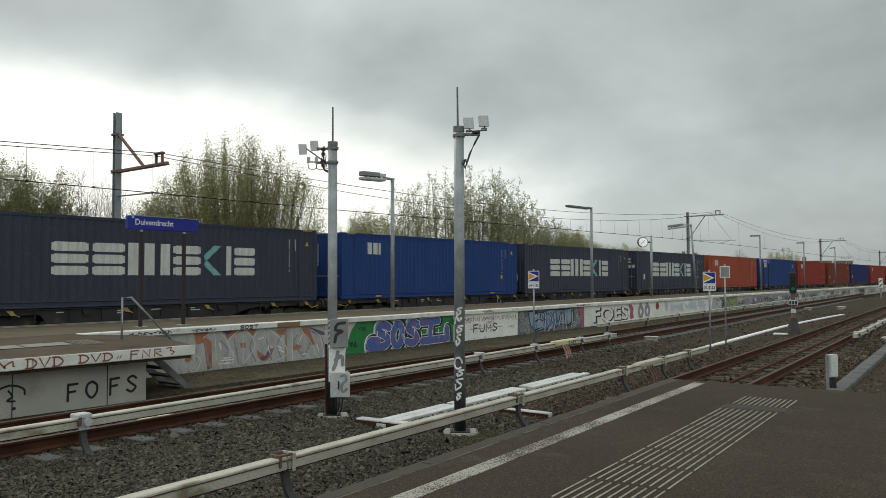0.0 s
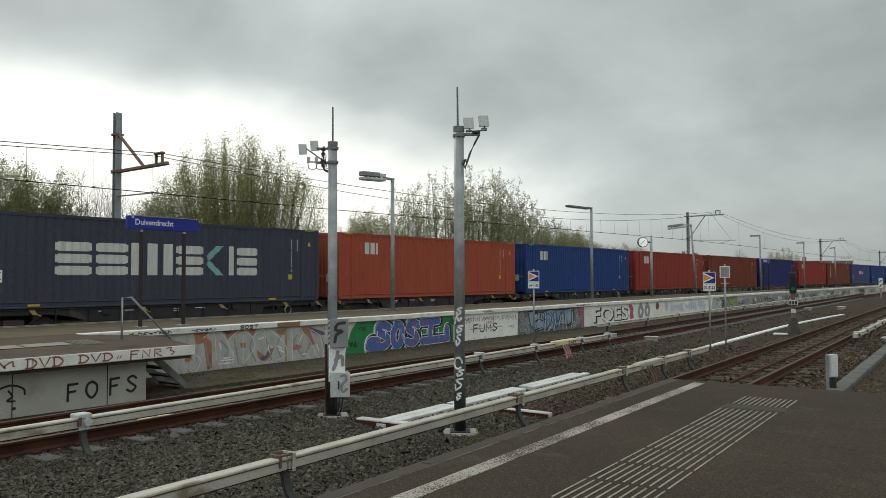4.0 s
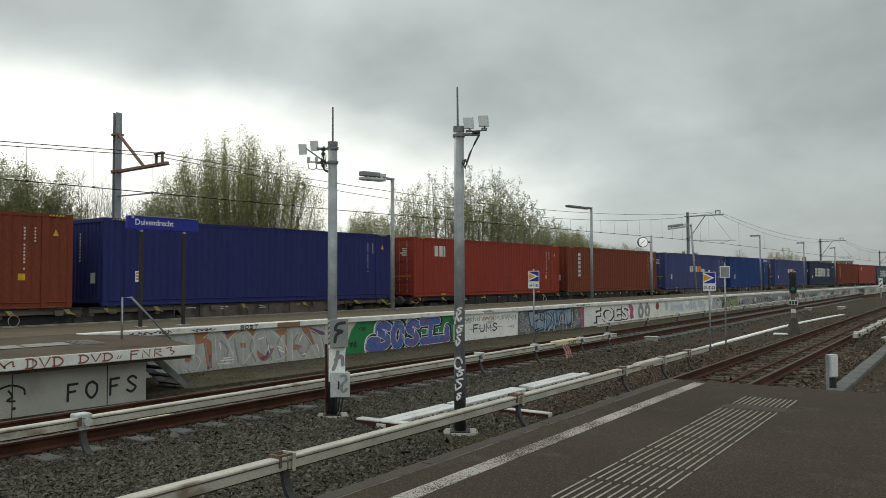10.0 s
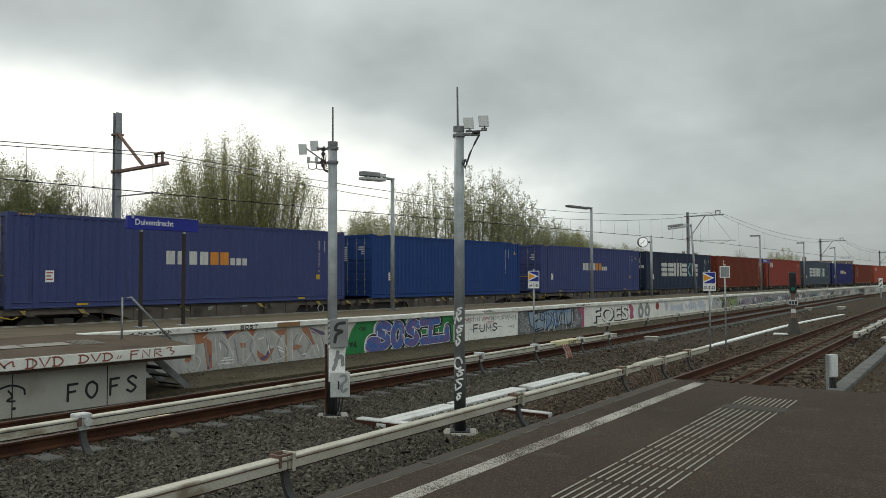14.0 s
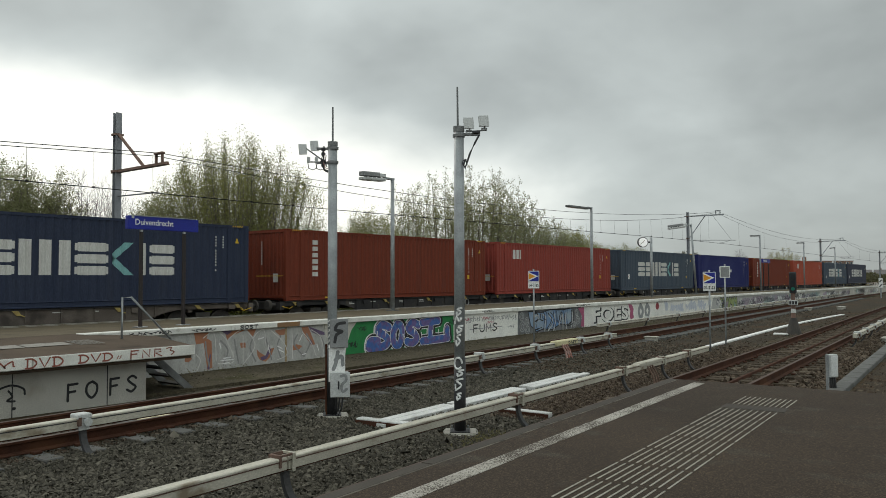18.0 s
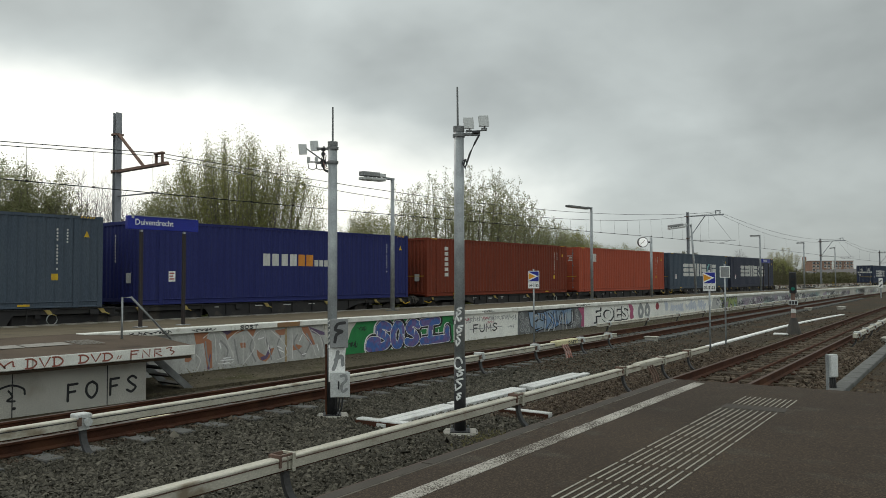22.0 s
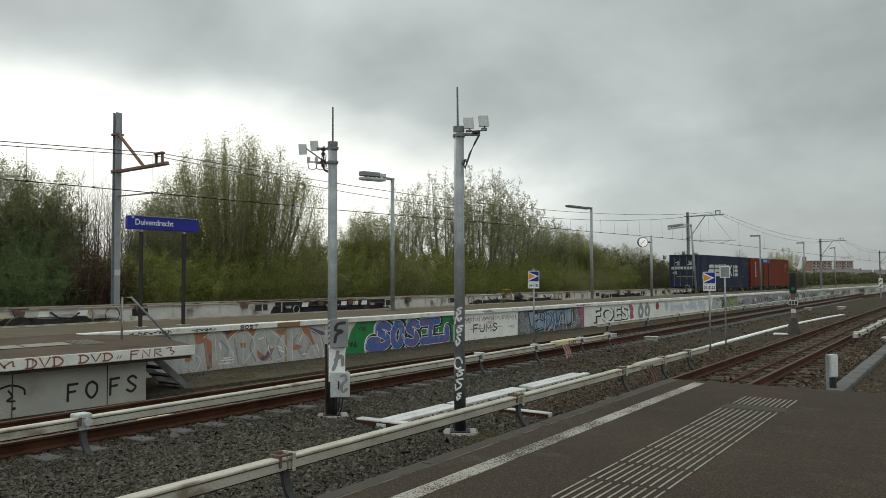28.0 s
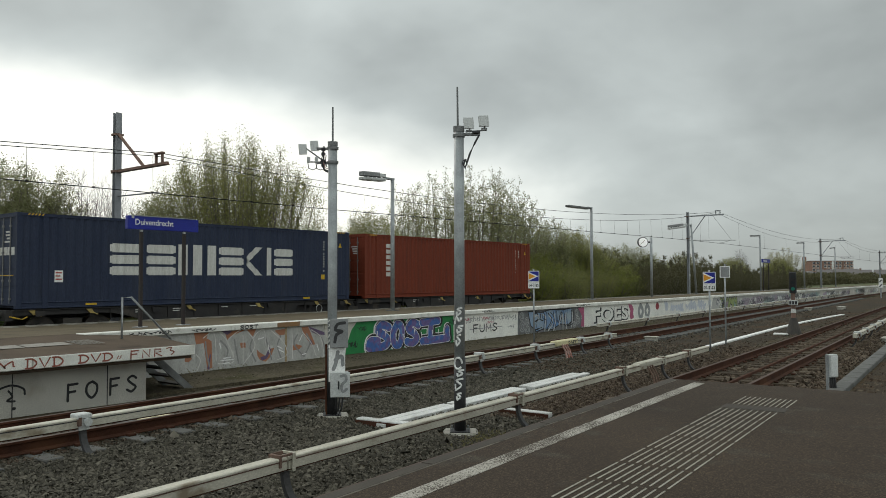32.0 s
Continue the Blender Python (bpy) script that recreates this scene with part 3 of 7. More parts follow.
def build_far_platform():
    p = thing("far_platform", "railway platform with beige paving and pale concrete coping", "platform", kind="structure")
    g = Geo()
    xs = [-80 + 10 * i for i in range(30)]
    vs, fs = [], []
    for x in xs:
        y0 = edge_y(x) + 0.36
        y1 = max(23.4, y0 + 0.5)
        z1 = TOP - 0.006 - 0.024 * (y1 - y0)
        vs += [(x, y0, TOP - 0.006), (x, y1, z1), (x, y1, -0.5), (x, y0, -0.5)]
    for i in range(len(xs) - 1):
        a, b = 4 * i, 4 * i + 4
        fs += [(a, a + 1, b + 1, b), (a + 1, a + 2, b + 2, b + 1), (a + 3, a, b, b + 3)]
    fs += [(0, 3, 2, 1), (4 * len(xs) - 4, 4 * len(xs) - 3, 4 * len(xs) - 2, 4 * len(xs) - 1)]
    part("paving", g.add(vs, fs), PAVING, p)
    # white marks along the trains
    mk = Geo().box(0, 0.9, 0, 0.16, 0, 0.004).mesh("edge_mark", FADED)
    for i in range(90):
        x = 4 + 1.12 * i
        y0 = edge_y(x) + 0.36
        part("edge_mark", mk, None, p, m=pose(x, 22.3, TOP - 0.004 - 0.024 * (22.4 - y0) + 0.003))
    ln = Geo()
    for i in range(12):
        x = -20 + 15 * i
        pts = []
        for xx in (x, x + 15):
            y0 = edge_y(xx) + 0.36
            pts.append((xx, TOP - 0.006 - 0.024 * (23.2 - y0)))
        (xa, za), (xb, zb) = pts
        ln.add([(xa, 23.1, za + 0.006), (xb, 23.1, zb + 0.006), (xb, 23.4, zb + 0.006), (xa, 23.4, za + 0.006)], [(0, 1, 2, 3)])
    part("edge_line", ln, FADED, p)
    w = thing("platform_wall", "graffiti-covered concrete wall of the railway platform", "wall", STATION, kind="structure")
    body = Geo().box(-60, 205, WALL_Y + 0.12, WALL_Y + 0.5, -0.5, 0.74)
    part("wall_core", body, CONCRETE, w)
    shared = {}
    for i in range(40):
        x = -4.2 + 5 * i
        mt = WALLPAINT if x < 19 or x > 55 else WHITEWALL
        if mt not in shared:
            shared[mt] = Geo().box(0.006, 4.994, WALL_Y, WALL_Y + 0.12, -0.4, 0.74, 0.01).mesh("panel", mt)
        part("panel", shared[mt], None, w, m=pose(x, 0, 0))
    cop = Geo().box(0.004, 1.916, WALL_Y - 0.1, WALL_Y + 0.255, 0.742, TOP, 0.012).mesh("coping_block", COPING)
    flush = Geo().box(0.0, 1.92, WALL_Y - 0.1, WALL_Y + 0.255, 0.742, TOP - 0.006).mesh("coping_block", RAMP)
    for i in range(105):
        part("coping_block", flush if i < 9 else cop, None, w, m=pose(-8.65 + 1.92 * i, 0, random.uniform(-0.004, 0.004)))
    return w


def build_low_platform():
    p = thing("low_platform", "low concrete side platform with an overhanging deck covered in tags", "platform", kind="structure")
    g = Geo()
    rows = [(-30.0, -30.0, 0.888), (7.0, 7.6, 0.888), (7.9, 8.7, 0.83), (8.81, 9.75, 0.752)]
    vs = []
    for xf, xb, zb in rows:
        vs += [(xf, 13.3, 0.752), (xb, 15.86 + 0.033 * xb, zb), (xb, 15.86 + 0.033 * xb, 0.5), (xf, 13.3, 0.5)]
    fs = []
    for i in range(3):
        a = 4 * i
        fs += [(a, a + 4, a + 5, a + 1), (a + 1, a + 5, a + 6, a + 2), (a + 2, a + 6, a + 7, a + 3), (a + 3, a + 7, a + 4, a)]
    fs += [(0, 1, 2, 3), (12, 15, 14, 13)]
    part("deck", g.add(vs, fs), RAMP, p)
    fas = Geo().box(0.006, 1.704, 13.19, 13.30, 0.565, 0.765, 0.012).mesh("fascia_block", COPING)
    short = Geo().box(0.006, 1.33, 13.19, 13.30, 0.565, 0.765, 0.012).mesh("fascia_block", COPING)
    part("fascia_block", short, None, p, m=pose(7.49, 0, 0))
    for i in range(8):
        part("fascia_block", fas, None, p, m=pose(7.49 - 1.71 * (i + 1), 0, 0))
    part("rusty_edge", Geo().box(-6, 8.82, 13.2, 13.235, 0.765, 0.772), BRACKETRUST, p, "rusty edge strip")
    g = Geo().box(-30, 8.1, 13.72, 14.0, -0.5, 0.56)
    part("recessed_wall", g, WALLPAINT, p, "recessed pale grey wall under the deck")
    slope = math.degrees(math.atan(0.0533))
    mk = Geo().box(0, 0.82, 0, 0.42, 0.002, 0.006).mesh("deck_mark", FADED)
    for i in range(8):
        part("deck_mark", mk, None, p, m=pose(6.25 - 0.86 * i, 14.5, 0.752 + 0.0533 * 1.2, slope))
    dot = Geo().box(-0.025, 0.025, -0.025, 0.025, 0.0, 0.008, 0.002).mesh("stud", FADED)
    for i in range(6):
        for j in range(7):
            part("stud", dot, None, p, m=pose(7.18 + 0.085 * i, 14.4 + 0.1 * j, 0.752 + 0.0533 * (1.1 + 0.1 * j), slope))
    seam = Geo().box(-0.008, 0.008, 13.714, 13.725, -0.4, 0.55).mesh("wall_joint", BLACK)
    part("wall_joint", seam, None, p, m=pose(5.68, 0, 0))
    part("wall_joint", seam, None, p, m=pose(7.33, 0, 0))
    s = thing("steps", "short steel stair with open treads down to the trackside", "stairs")
    for y in (14.1, 14.9):
        g = Geo().slab([(8.25, 0.62), (8.45, 0.62), (9.42, -0.24), (9.22, -0.24)], y - 0.02, y + 0.02)
        part("stringer", g, GALVDARK, s)
    for i in range(4):
        x, z = 8.55 + 0.2 * i, 0.42 - 0.178 * i
        part("tread", Geo().box(x - 0.1, x + 0.12, 14.12, 14.88, z - 0.015, z + 0.015), BOGIE, s)
    g = Geo().tube([(8.42, 15.2, 0.75), (8.42, 15.2, 1.66), (8.62, 15.2, 1.66), (9.62, 15.2, 0.66)], 0.024, 8)
    part("handrail", g, GALV, s, "bent galvanised handrail", smooth=True)


build_ground()
build_tracks()
build_near_platform()
PLATFORM_WALL = build_far_platform()
build_low_platform()

# ---------------- the freight train ----------------
TRAIN_Y, DECK = 24.13, 1.164


def run(t):
    """How far the train has come at t seconds."""
    return 11.032 * t + 0.04634 * t * t


HUES = {
    "navy": ((0.0378, 0.0423, 0.063), (0.0459, 0.0495, 0.0711)), "blue": ((0.0148, 0.0443, 0.1635), (0.019, 0.0508, 0.1739)), "slate": ((0.0437, 0.0475, 0.0684), (0.0532, 0.057, 0.0789)),
    "orange": ((0.3493, 0.0719, 0.038), (0.296, 0.0633, 0.0349)), "red": ((0.259, 0.037, 0.0229), (0.222, 0.034, 0.0222)), "brown": ((0.1776, 0.0407, 0.0199), (0.1517, 0.0363, 0.0182)),
    "indigo": ((0.0179, 0.0222, 0.1058), (0.0222, 0.0275, 0.1162)), "violet_blue": ((0.0443, 0.056, 0.1532), (0.0528, 0.0655, 0.1635)), "rust_brown": ((0.1643, 0.0337, 0.0164), (0.1384, 0.0303, 0.0156)),
    "teal_grey": ((0.0549, 0.0731, 0.0984), (0.0685, 0.0864, 0.1096)), "dark_rose": ((0.2642, 0.0496, 0.036), (0.222, 0.0443, 0.0327)), "ink": ((0.0218, 0.0303, 0.0583), (0.0315, 0.0401, 0.0679)),
}


def paint_mat(h):
    a, b = HUES[h]
    return mat("container_" + h, a, b, rough=0.6, spec=0.2, scale=1.6, stretch=(1.4, 1, 0.35), bscale=30, dirt=tuple(0.72 * c + 0.009 for c in a), dirt_at=0.63, dscale=1.6, contrast=0.2)


LOGOWHITE = mat("logo_white", (0.58, 0.58, 0.55), (0.47, 0.46, 0.43), rough=0.6, scale=3, stretch=(2.5, 1, 0.3), dirt=(0.30, 0.27, 0.24), dirt_at=0.62, dscale=4)
LOGOTEAL = mat("logo_teal", (0.20, 0.42, 0.42), (0.16, 0.35, 0.35), rough=0.6, scale=3, stretch=(2.5, 1, 0.3))
LOGOORANGE = mat("logo_orange", (0.62, 0.24, 0.03), (0.52, 0.20, 0.03), rough=0.6, scale=3)
NOTICERED = mat("notice_red", (0.40, 0.05, 0.045), (0.34, 0.05, 0.04), rough=0.6, scale=3)
PITCH = 0.275


def ridge(x):
    """Depth of the corrugated side at x: 0 on a crest, 0.029 in a groove."""
    t = (x / PITCH) % 1.0
    if t < 0.27:
        return 0.0
    if t < 0.5:
        return 0.029 * (t - 0.27) / 0.23
    if t < 0.77:
        return 0.029
    return 0.029 * (1 - t) / 0.23


def breaks(x0, x1):
    xs = {x0, x1}
    k = math.floor(x0 / PITCH)
    while k * PITCH < x1:
        for t in (0, 0.27, 0.5, 0.77):
            q = (k + t) * PITCH
            if x0 + 1e-4 < q < x1 - 1e-4:
                xs.add(q)
        k += 1
    return sorted(xs)


def painted(g, x0, x1, z0, z1, mi=0, slant=0.0):
    """A patch of paint that follows the corrugations. slant: how far its right or left end leans."""
    bs = breaks(x0, x1)
    for a, b in zip(bs, bs[1:]):
        ya, yb = 0.012 + ridge(a) - 0.004, 0.012 + ridge(b) - 0.004
        g.add([(a, ya, z0), (b, yb, z0), (b, yb, z1), (a, ya, z1)], [(0, 1, 2, 3)], mi)


def wordmark(style, teal):
    """Company marks as plain blocks in their colours: a list of (shape, second colour or not)."""
    out = []

    def block(*rects, second=False):
        g = Geo()
        for x0, x1, z0, z1 in rects:
            painted(g, x0, x1, z0, z1)
        out.append((g, second))

    if style == "big":
        # seven groups of plain bars, the fifth a coloured wedge
        x, z0, z1 = 2.9, 1.02, 2.10
        for kind, q in (("lying", 1.16), ("lying", 1.10), ("upright", 1.56), ("lying", 1.10), ("wedge", 0.86), ("block", 0.22), ("lying", 0.96)):
            if kind == "lying":
                for k in range(3):
                    za = z0 + k * 0.375
                    block(*[(x + a, x + b, za + d, za + 0.29 - d) for a, b, d in ((0, 0.08, 0.03), (0.08, q - 0.08, 0.0), (q - 0.08, q, 0.03))])
            elif kind == "upright":
                for k in range(3):
                    block((x + k * 0.59, x + k * 0.59 + 0.36, z0, z1))
            elif kind == "block":
                block((x, x + q, z0, z1))
            else:
                block(*[(x + k * 0.03, x + (k + 1) * 0.03, max(z0, za), min(z1, zb)) for k in range(28) for za, zb in ((1.60 + 0.026 * k - 0.14, 1.60 + 0.026 * k + 0.14), (1.52 - 0.026 * k - 0.14, 1.52 - 0.026 * k + 0.14)) if zb > z0 and za < z1], second=teal)
            x += q + 0.12
    elif style == "small":
        for a, b in ((1.6, 1.88), (1.94, 2.22), (2.30, 2.44)):
            block((a, b, 1.98, 2.5))
    elif style == "word":
        for i in range(4):
            block((5.2 + i * 0.45, 5.2 + i * 0.45 + 0.33, 1.40, 1.87))
        for i in range(2):
            block((6.98 + i * 0.42, 6.98 + i * 0.42 + 0.36, 1.40, 1.87), second=True)
        for i in range(3):
            block((7.86 + i * 0.27, 7.86 + i * 0.27 + 0.19, 1.40, 1.66))
    elif style == "column":
        for i in range(6):
            block((1.4, 1.7, 2.30 - i * 0.262, 2.48 - i * 0.262))
    return out


BODY = {}


def body_meshes(h, length, doors):
    key = (h, length, doors)
    if key in BODY:
        return BODY[key]
    pm = paint_mat(h)
    L, B, H = length, 2.5, 2.896
    out = {}
    for nm, y0, sgn in (("side_panel", 0.012, 1), ("side_panel_far", B - 0.012, -1)):
        g = Geo()
        bs = breaks(0.16, L - 0.16)
        if sgn < 0:
            bs = [0.16, L - 0.16]
        for a, b in zip(bs, bs[1:]):
            ya, yb = y0 + sgn * ridge(a) * (sgn > 0), y0 + sgn * ridge(b) * (sgn > 0)
            g.add([(a, ya, 0.20), (b, yb, 0.20), (b, yb, H - 0.09), (a, ya, H - 0.09)], [(0, 1, 2, 3)])
        out[nm] = g.mesh("side_panel", pm)
    g = Geo()
    n = int((L - 0.2) / 0.5)
    for i in range(n):
        a = 0.1 + i * (L - 0.2) / n
        b = 0.1 + (i + 1) * (L - 0.2) / n
        m_ = (a + b) / 2
        g.add([(a, 0.05, H - 0.03), (m_, 0.05, H - 0.012), (m_, B - 0.05, H - 0.012), (a, B - 0.05, H - 0.03)], [(0, 1, 2, 3)])
        g.add([(m_, 0.05, H - 0.012), (b, 0.05, H - 0.03), (b, B - 0.05, H - 0.03), (m_, B - 0.05, H - 0.012)], [(0, 1, 2, 3)])
    out["roof"] = g.mesh("roof", pm)
    for nm, za, zb in (("top_rail", H - 0.10, H - 0.01), ("bottom_rail", 0.015, 0.21)):
        g = Geo()
        if nm == "bottom_rail":
            g.prism([(0.0, za), (0.06, za), (0.06, zb), (0.012, zb), (0.004, zb - 0.02), (0.03, zb - 0.05), (0.03, za + 0.05), (0.0, za + 0.03)], 0.12, L - 0.12)
            g.box(0.12, L - 0.12, B - 0.05, B, za, zb)
            g.box(0.2, L - 0.2, 0.1, B - 0.1, za, za + 0.05)
        else:
            g.box(0.12, L - 0.12, 0.0, 0.06, za, zb)
            g.box(0.12, L - 0.12, B - 0.06, B, za, zb)
        out[nm] = g.mesh(nm, pm)
    out["post"] = Geo().prism([(0.0, 0.1), (0.14, 0.1), (0.14, H - 0.1), (0.0, H - 0.1)], 0, 0.16).mesh("corner_post", pm)
    out["inner_post"] = Geo().box(-0.09, 0.09, 0.002, 0.05, 0.02, H - 0.1, 0.02).mesh("inset_post", pm)
    out["casting"] = Geo().box(-0.003, 0.178, -0.003, 0.16, 0, 0.118, 0.012).mesh("corner_casting", pm)
    g = Geo()
    ys = [0.14 + i * (B - 0.28) / 36 for i in range(37)]
    for k, (a, b) in enumerate(zip(ys, ys[1:])):
        d = (0.03, 0.03, 0.075, 0.075)
        xa, xb = d[k % 4], d[(k + 1) % 4]
        g.add([(xa, a, 0.2), (xb, b, 0.2), (xb, b, H - 0.12), (xa, a, H - 0.12)], [(0, 1, 2, 3)])
    out["end"] = g.mesh("end_wall", pm)
    g = Geo()
    w = (B - 0.3) / 2
    for k in range(5):
        z0 = 0.16 + k * 0.52
        g.box(0.03, 0.075, 0.0, w - 0.01, z0, z0 + 0.44, 0.012)
    g.box(0.05, 0.09, 0.0, w - 0.01, 0.12, H - 0.1)
    out["door"] = g.mesh("door", pm)
    g = Geo()
    g.tube([(0, 0, 0.15), (0, 0, H - 0.15)], 0.017, 6)
    for z in (0.3, 0.85, 1.7, 2.5):
        g.box(-0.02, 0.03, -0.045, 0.045, z - 0.03, z + 0.03)
    out["rod"] = g.mesh("lock_rod", GALVDARK)
    out["header"] = Geo().box(0.0, 0.1, 0.14, B - 0.14, H - 0.13, H - 0.01).mesh("end_header", pm)
    out["threshold"] = Geo().box(0.0, 0.1, 0.14, B - 0.14, 0.1, 0.22).mesh("end_sill", pm)
    BODY[key] = out
    return out


def small_marks(seed, length):
    """Unreadable numbers and notices as bars, placards and hazard marks."""
    r = random.Random(seed)
    g = Geo()
    L = length
    z = 2.46
    for i in range(11):
        painted(g, L - 1.46, L - 1.41, z - 0.065, z)
        z -= 0.105 if i not in (3, 9) else 0.19
    z = 2.46
    for i in range(5):
        painted(g, L - 1.15, L - 1.105, z - 0.055, z)
        z -= 0.095
    return g


def container(spec, index):
    u, h, style, teal, doors, length, label = spec
    ob = thing("shipping_container", label, "container", pose(u, TRAIN_Y, DECK), group="containers on the freight train")
    ms = body_meshes(h, length, doors)
    L, B, H = length, 2.5, 2.896
    side = part("side_panel", ms["side_panel"], None, ob)
    part("side_panel", ms["side_panel_far"], None, ob)
    part("roof", ms["roof"], None, ob)
    part("top_rail", ms["top_rail"], None, ob)
    part("bottom_rail", ms["bottom_rail"], None, ob)
    fy = Matrix.Diagonal((1, -1, 1, 1))
    fx = Matrix.Diagonal((-1, 1, 1, 1))
    for m in (Matrix(), Matrix.Translation((0, B, 0)) @ fy, Matrix.Translation((L, 0, 0)) @ fx, Matrix.Translation((L, B, 0)) @ fx @ fy):
        part("corner_post", ms["post"], None, ob, m=m)
        part("corner_casting", ms["casting"], None, ob, m=m)
        part("corner_casting", ms["casting"], None, ob, m=Matrix.Translation((0, 0, H - 0.118)) @ m)
    if length > 13:
        for x in (0.85, L - 0.85):
            part("inset_post", ms["inner_post"], None, ob, m=pose(x, 0, 0))
            part("corner_casting", ms["casting"], None, ob, m=pose(x - 0.09, -0.002, 0))
    for m in (Matrix(), Matrix.Translation((L, 0, 0)) @ fx):
        part("end_header", ms["header"], None, ob, m=m)
        part("end_sill", ms["threshold"], None, ob, m=m)
    if doors:
        for k in range(2):
            d = part("door", ms["door"], None, ob, m=pose(0, 0.15 + k * (B - 0.3) / 2, 0))
            for q in (0.3, 0.8):
                part("lock_rod", ms["rod"], None, d, m=pose(0.0, q, 0))
            lab = Geo()
            r = random.Random(index * 7 + k)
            for j in range(4 + k * 3):
                z = 2.3 - 0.10 * j
                lab.box(0.02, 0.028, 0.35, 0.35 + r.uniform(0.2, 0.42), z, z + 0.05)
            if style == "big":
                for j in range(4):
                    lab.box(0.02, 0.028, 0.05 + j * 0.27, 0.27 + j * 0.27, 1.62, 1.86)
            tagged(part("door_marking", lab, LOGOWHITE, d), kind="stuff")
            if style == "big" and k == 1:
                t = letter_part("size_number", "45", 0.36, LOGOWHITE, d, (0, 0, 0), bold=0.012, width=0.4)
                t.matrix_basis = pose(0.022, 0.98, 1.2, 0, 0, -90)
        part("end_wall", ms["end"], None, ob, m=Matrix.Translation((L, 0, 0)) @ fx)
    else:
        part("end_wall", ms["end"], None, ob)
        part("end_wall", ms["end"], None, ob, m=Matrix.Translation((L, 0, 0)) @ fx)
        g = Geo()
        for j in range(9):
            g.box(-0.001, 0.004, 1.5, 1.56, 2.35 - 0.11 * j, 2.42 - 0.11 * j)
        g.box(-0.001, 0.004, 0.5, 0.8, 0.75, 1.1)
        tagged(part("end_marking", g, LOGOWHITE, ob), kind="stuff")
    if style:
        for g, second in wordmark(style, teal):
            part("mark_bar", g, (LOGOTEAL if style == "big" else LOGOORANGE) if second else LOGOWHITE, side, "teal bar of a company mark" if second and style == "big" else "pale bar of a company mark")
    tagged(part("number_marking", small_marks(index, L), LOGOWHITE, ob), kind="stuff")
    if index % 2 == 1 or style == "small":
        g = Geo()
        painted(g, L - 1.62, L - 1.40, 0.86, 1.06)
        part("yellow_placard", g, YELLOW, ob)
        part("end_arrow", Geo().box(-0.006, 0.0, 0.2, 1.9, 0.99, 1.02), YELLOW, ob)
    if index == 7:
        g = Geo()
        for j in range(14):
            painted(g, 3.0 + j * 0.17, 3.0 + j * 0.17 + 0.11, 0.33, 0.41)
        tagged(part("web_marking", g, LOGOWHITE, ob), kind="stuff")
    g = Geo()
    painted(g, 1.12, 1.38, 0.80, 1.16)
    if style in ("big", "word", ""):
        n_ = part("notice", g, SIGNWHITE, ob, "white notice plate with red writing bars")
        g = Geo()
        for j in range(3):
            painted(g, 1.15, 1.35 - 0.04 * (j % 2), 1.07 - 0.1 * j, 1.11 - 0.1 * j)
        for q in range(len(g.v)):
            g.v[q] = (g.v[q][0], g.v[q][1] - 0.003, g.v[q][2])
        part("writing_bars", g, NOTICERED, n_)
    g = Geo()
    for x in (2.1, L - 2.6):
        g.box(x, x + 0.36, -0.003, 0.004, 0.07, 0.135)
    if index % 2:
        part("pocket_mark", g, YELLOW, ob)
    g = Geo()
    g.slab([(L - 0.62, 2.22), (L - 0.44, 2.22), (L - 0.53, 2.42)], 0.002, 0.008)
    for x in (0.3, L - 0.75):
        for k in range(5):
            g.slab([(x + k * 0.1, H - 0.075), (x + k * 0.1 + 0.05, H - 0.075), (x + k * 0.1 + 0.09, H - 0.02), (x + k * 0.1 + 0.04, H - 0.02)], -0.004, 0.002)
    tagged(part("hazard_marking", g, YELLOW, ob), kind="stuff")
    return ob


DARKWAGON = mat("wagon_black", (0.020, 0.019, 0.020), (0.032, 0.029, 0.027), rough=0.7, scale=2, dirt=(0.075, 0.062, 0.05), dirt_at=0.6, dscale=1.5)
FLANGE = mat("worn_flange", (0.40, 0.34, 0.27), (0.26, 0.20, 0.15), rough=0.8, scale=3, stretch=(0.4, 1, 1), dirt=(0.12, 0.08, 0.06), dirt_at=0.6, dscale=3)
BROWNWAGON = mat("wagon_brown_grey", (0.13, 0.108, 0.09), (0.09, 0.072, 0.06), rough=0.8, scale=2, dirt=(0.05, 0.04, 0.034), dirt_at=0.55, dscale=1.3)
LEVER = mat("dull_yellow_lever", (0.42, 0.33, 0.10), (0.28, 0.2, 0.07), rough=0.7, scale=6)
GREYWAGON = mat("wagon_grey", (0.62, 0.595, 0.545), (0.50, 0.47, 0.42), rough=0.75, scale=2, dirt=(0.144, 0.126, 0.1062), dirt_at=0.58, dscale=1.3)


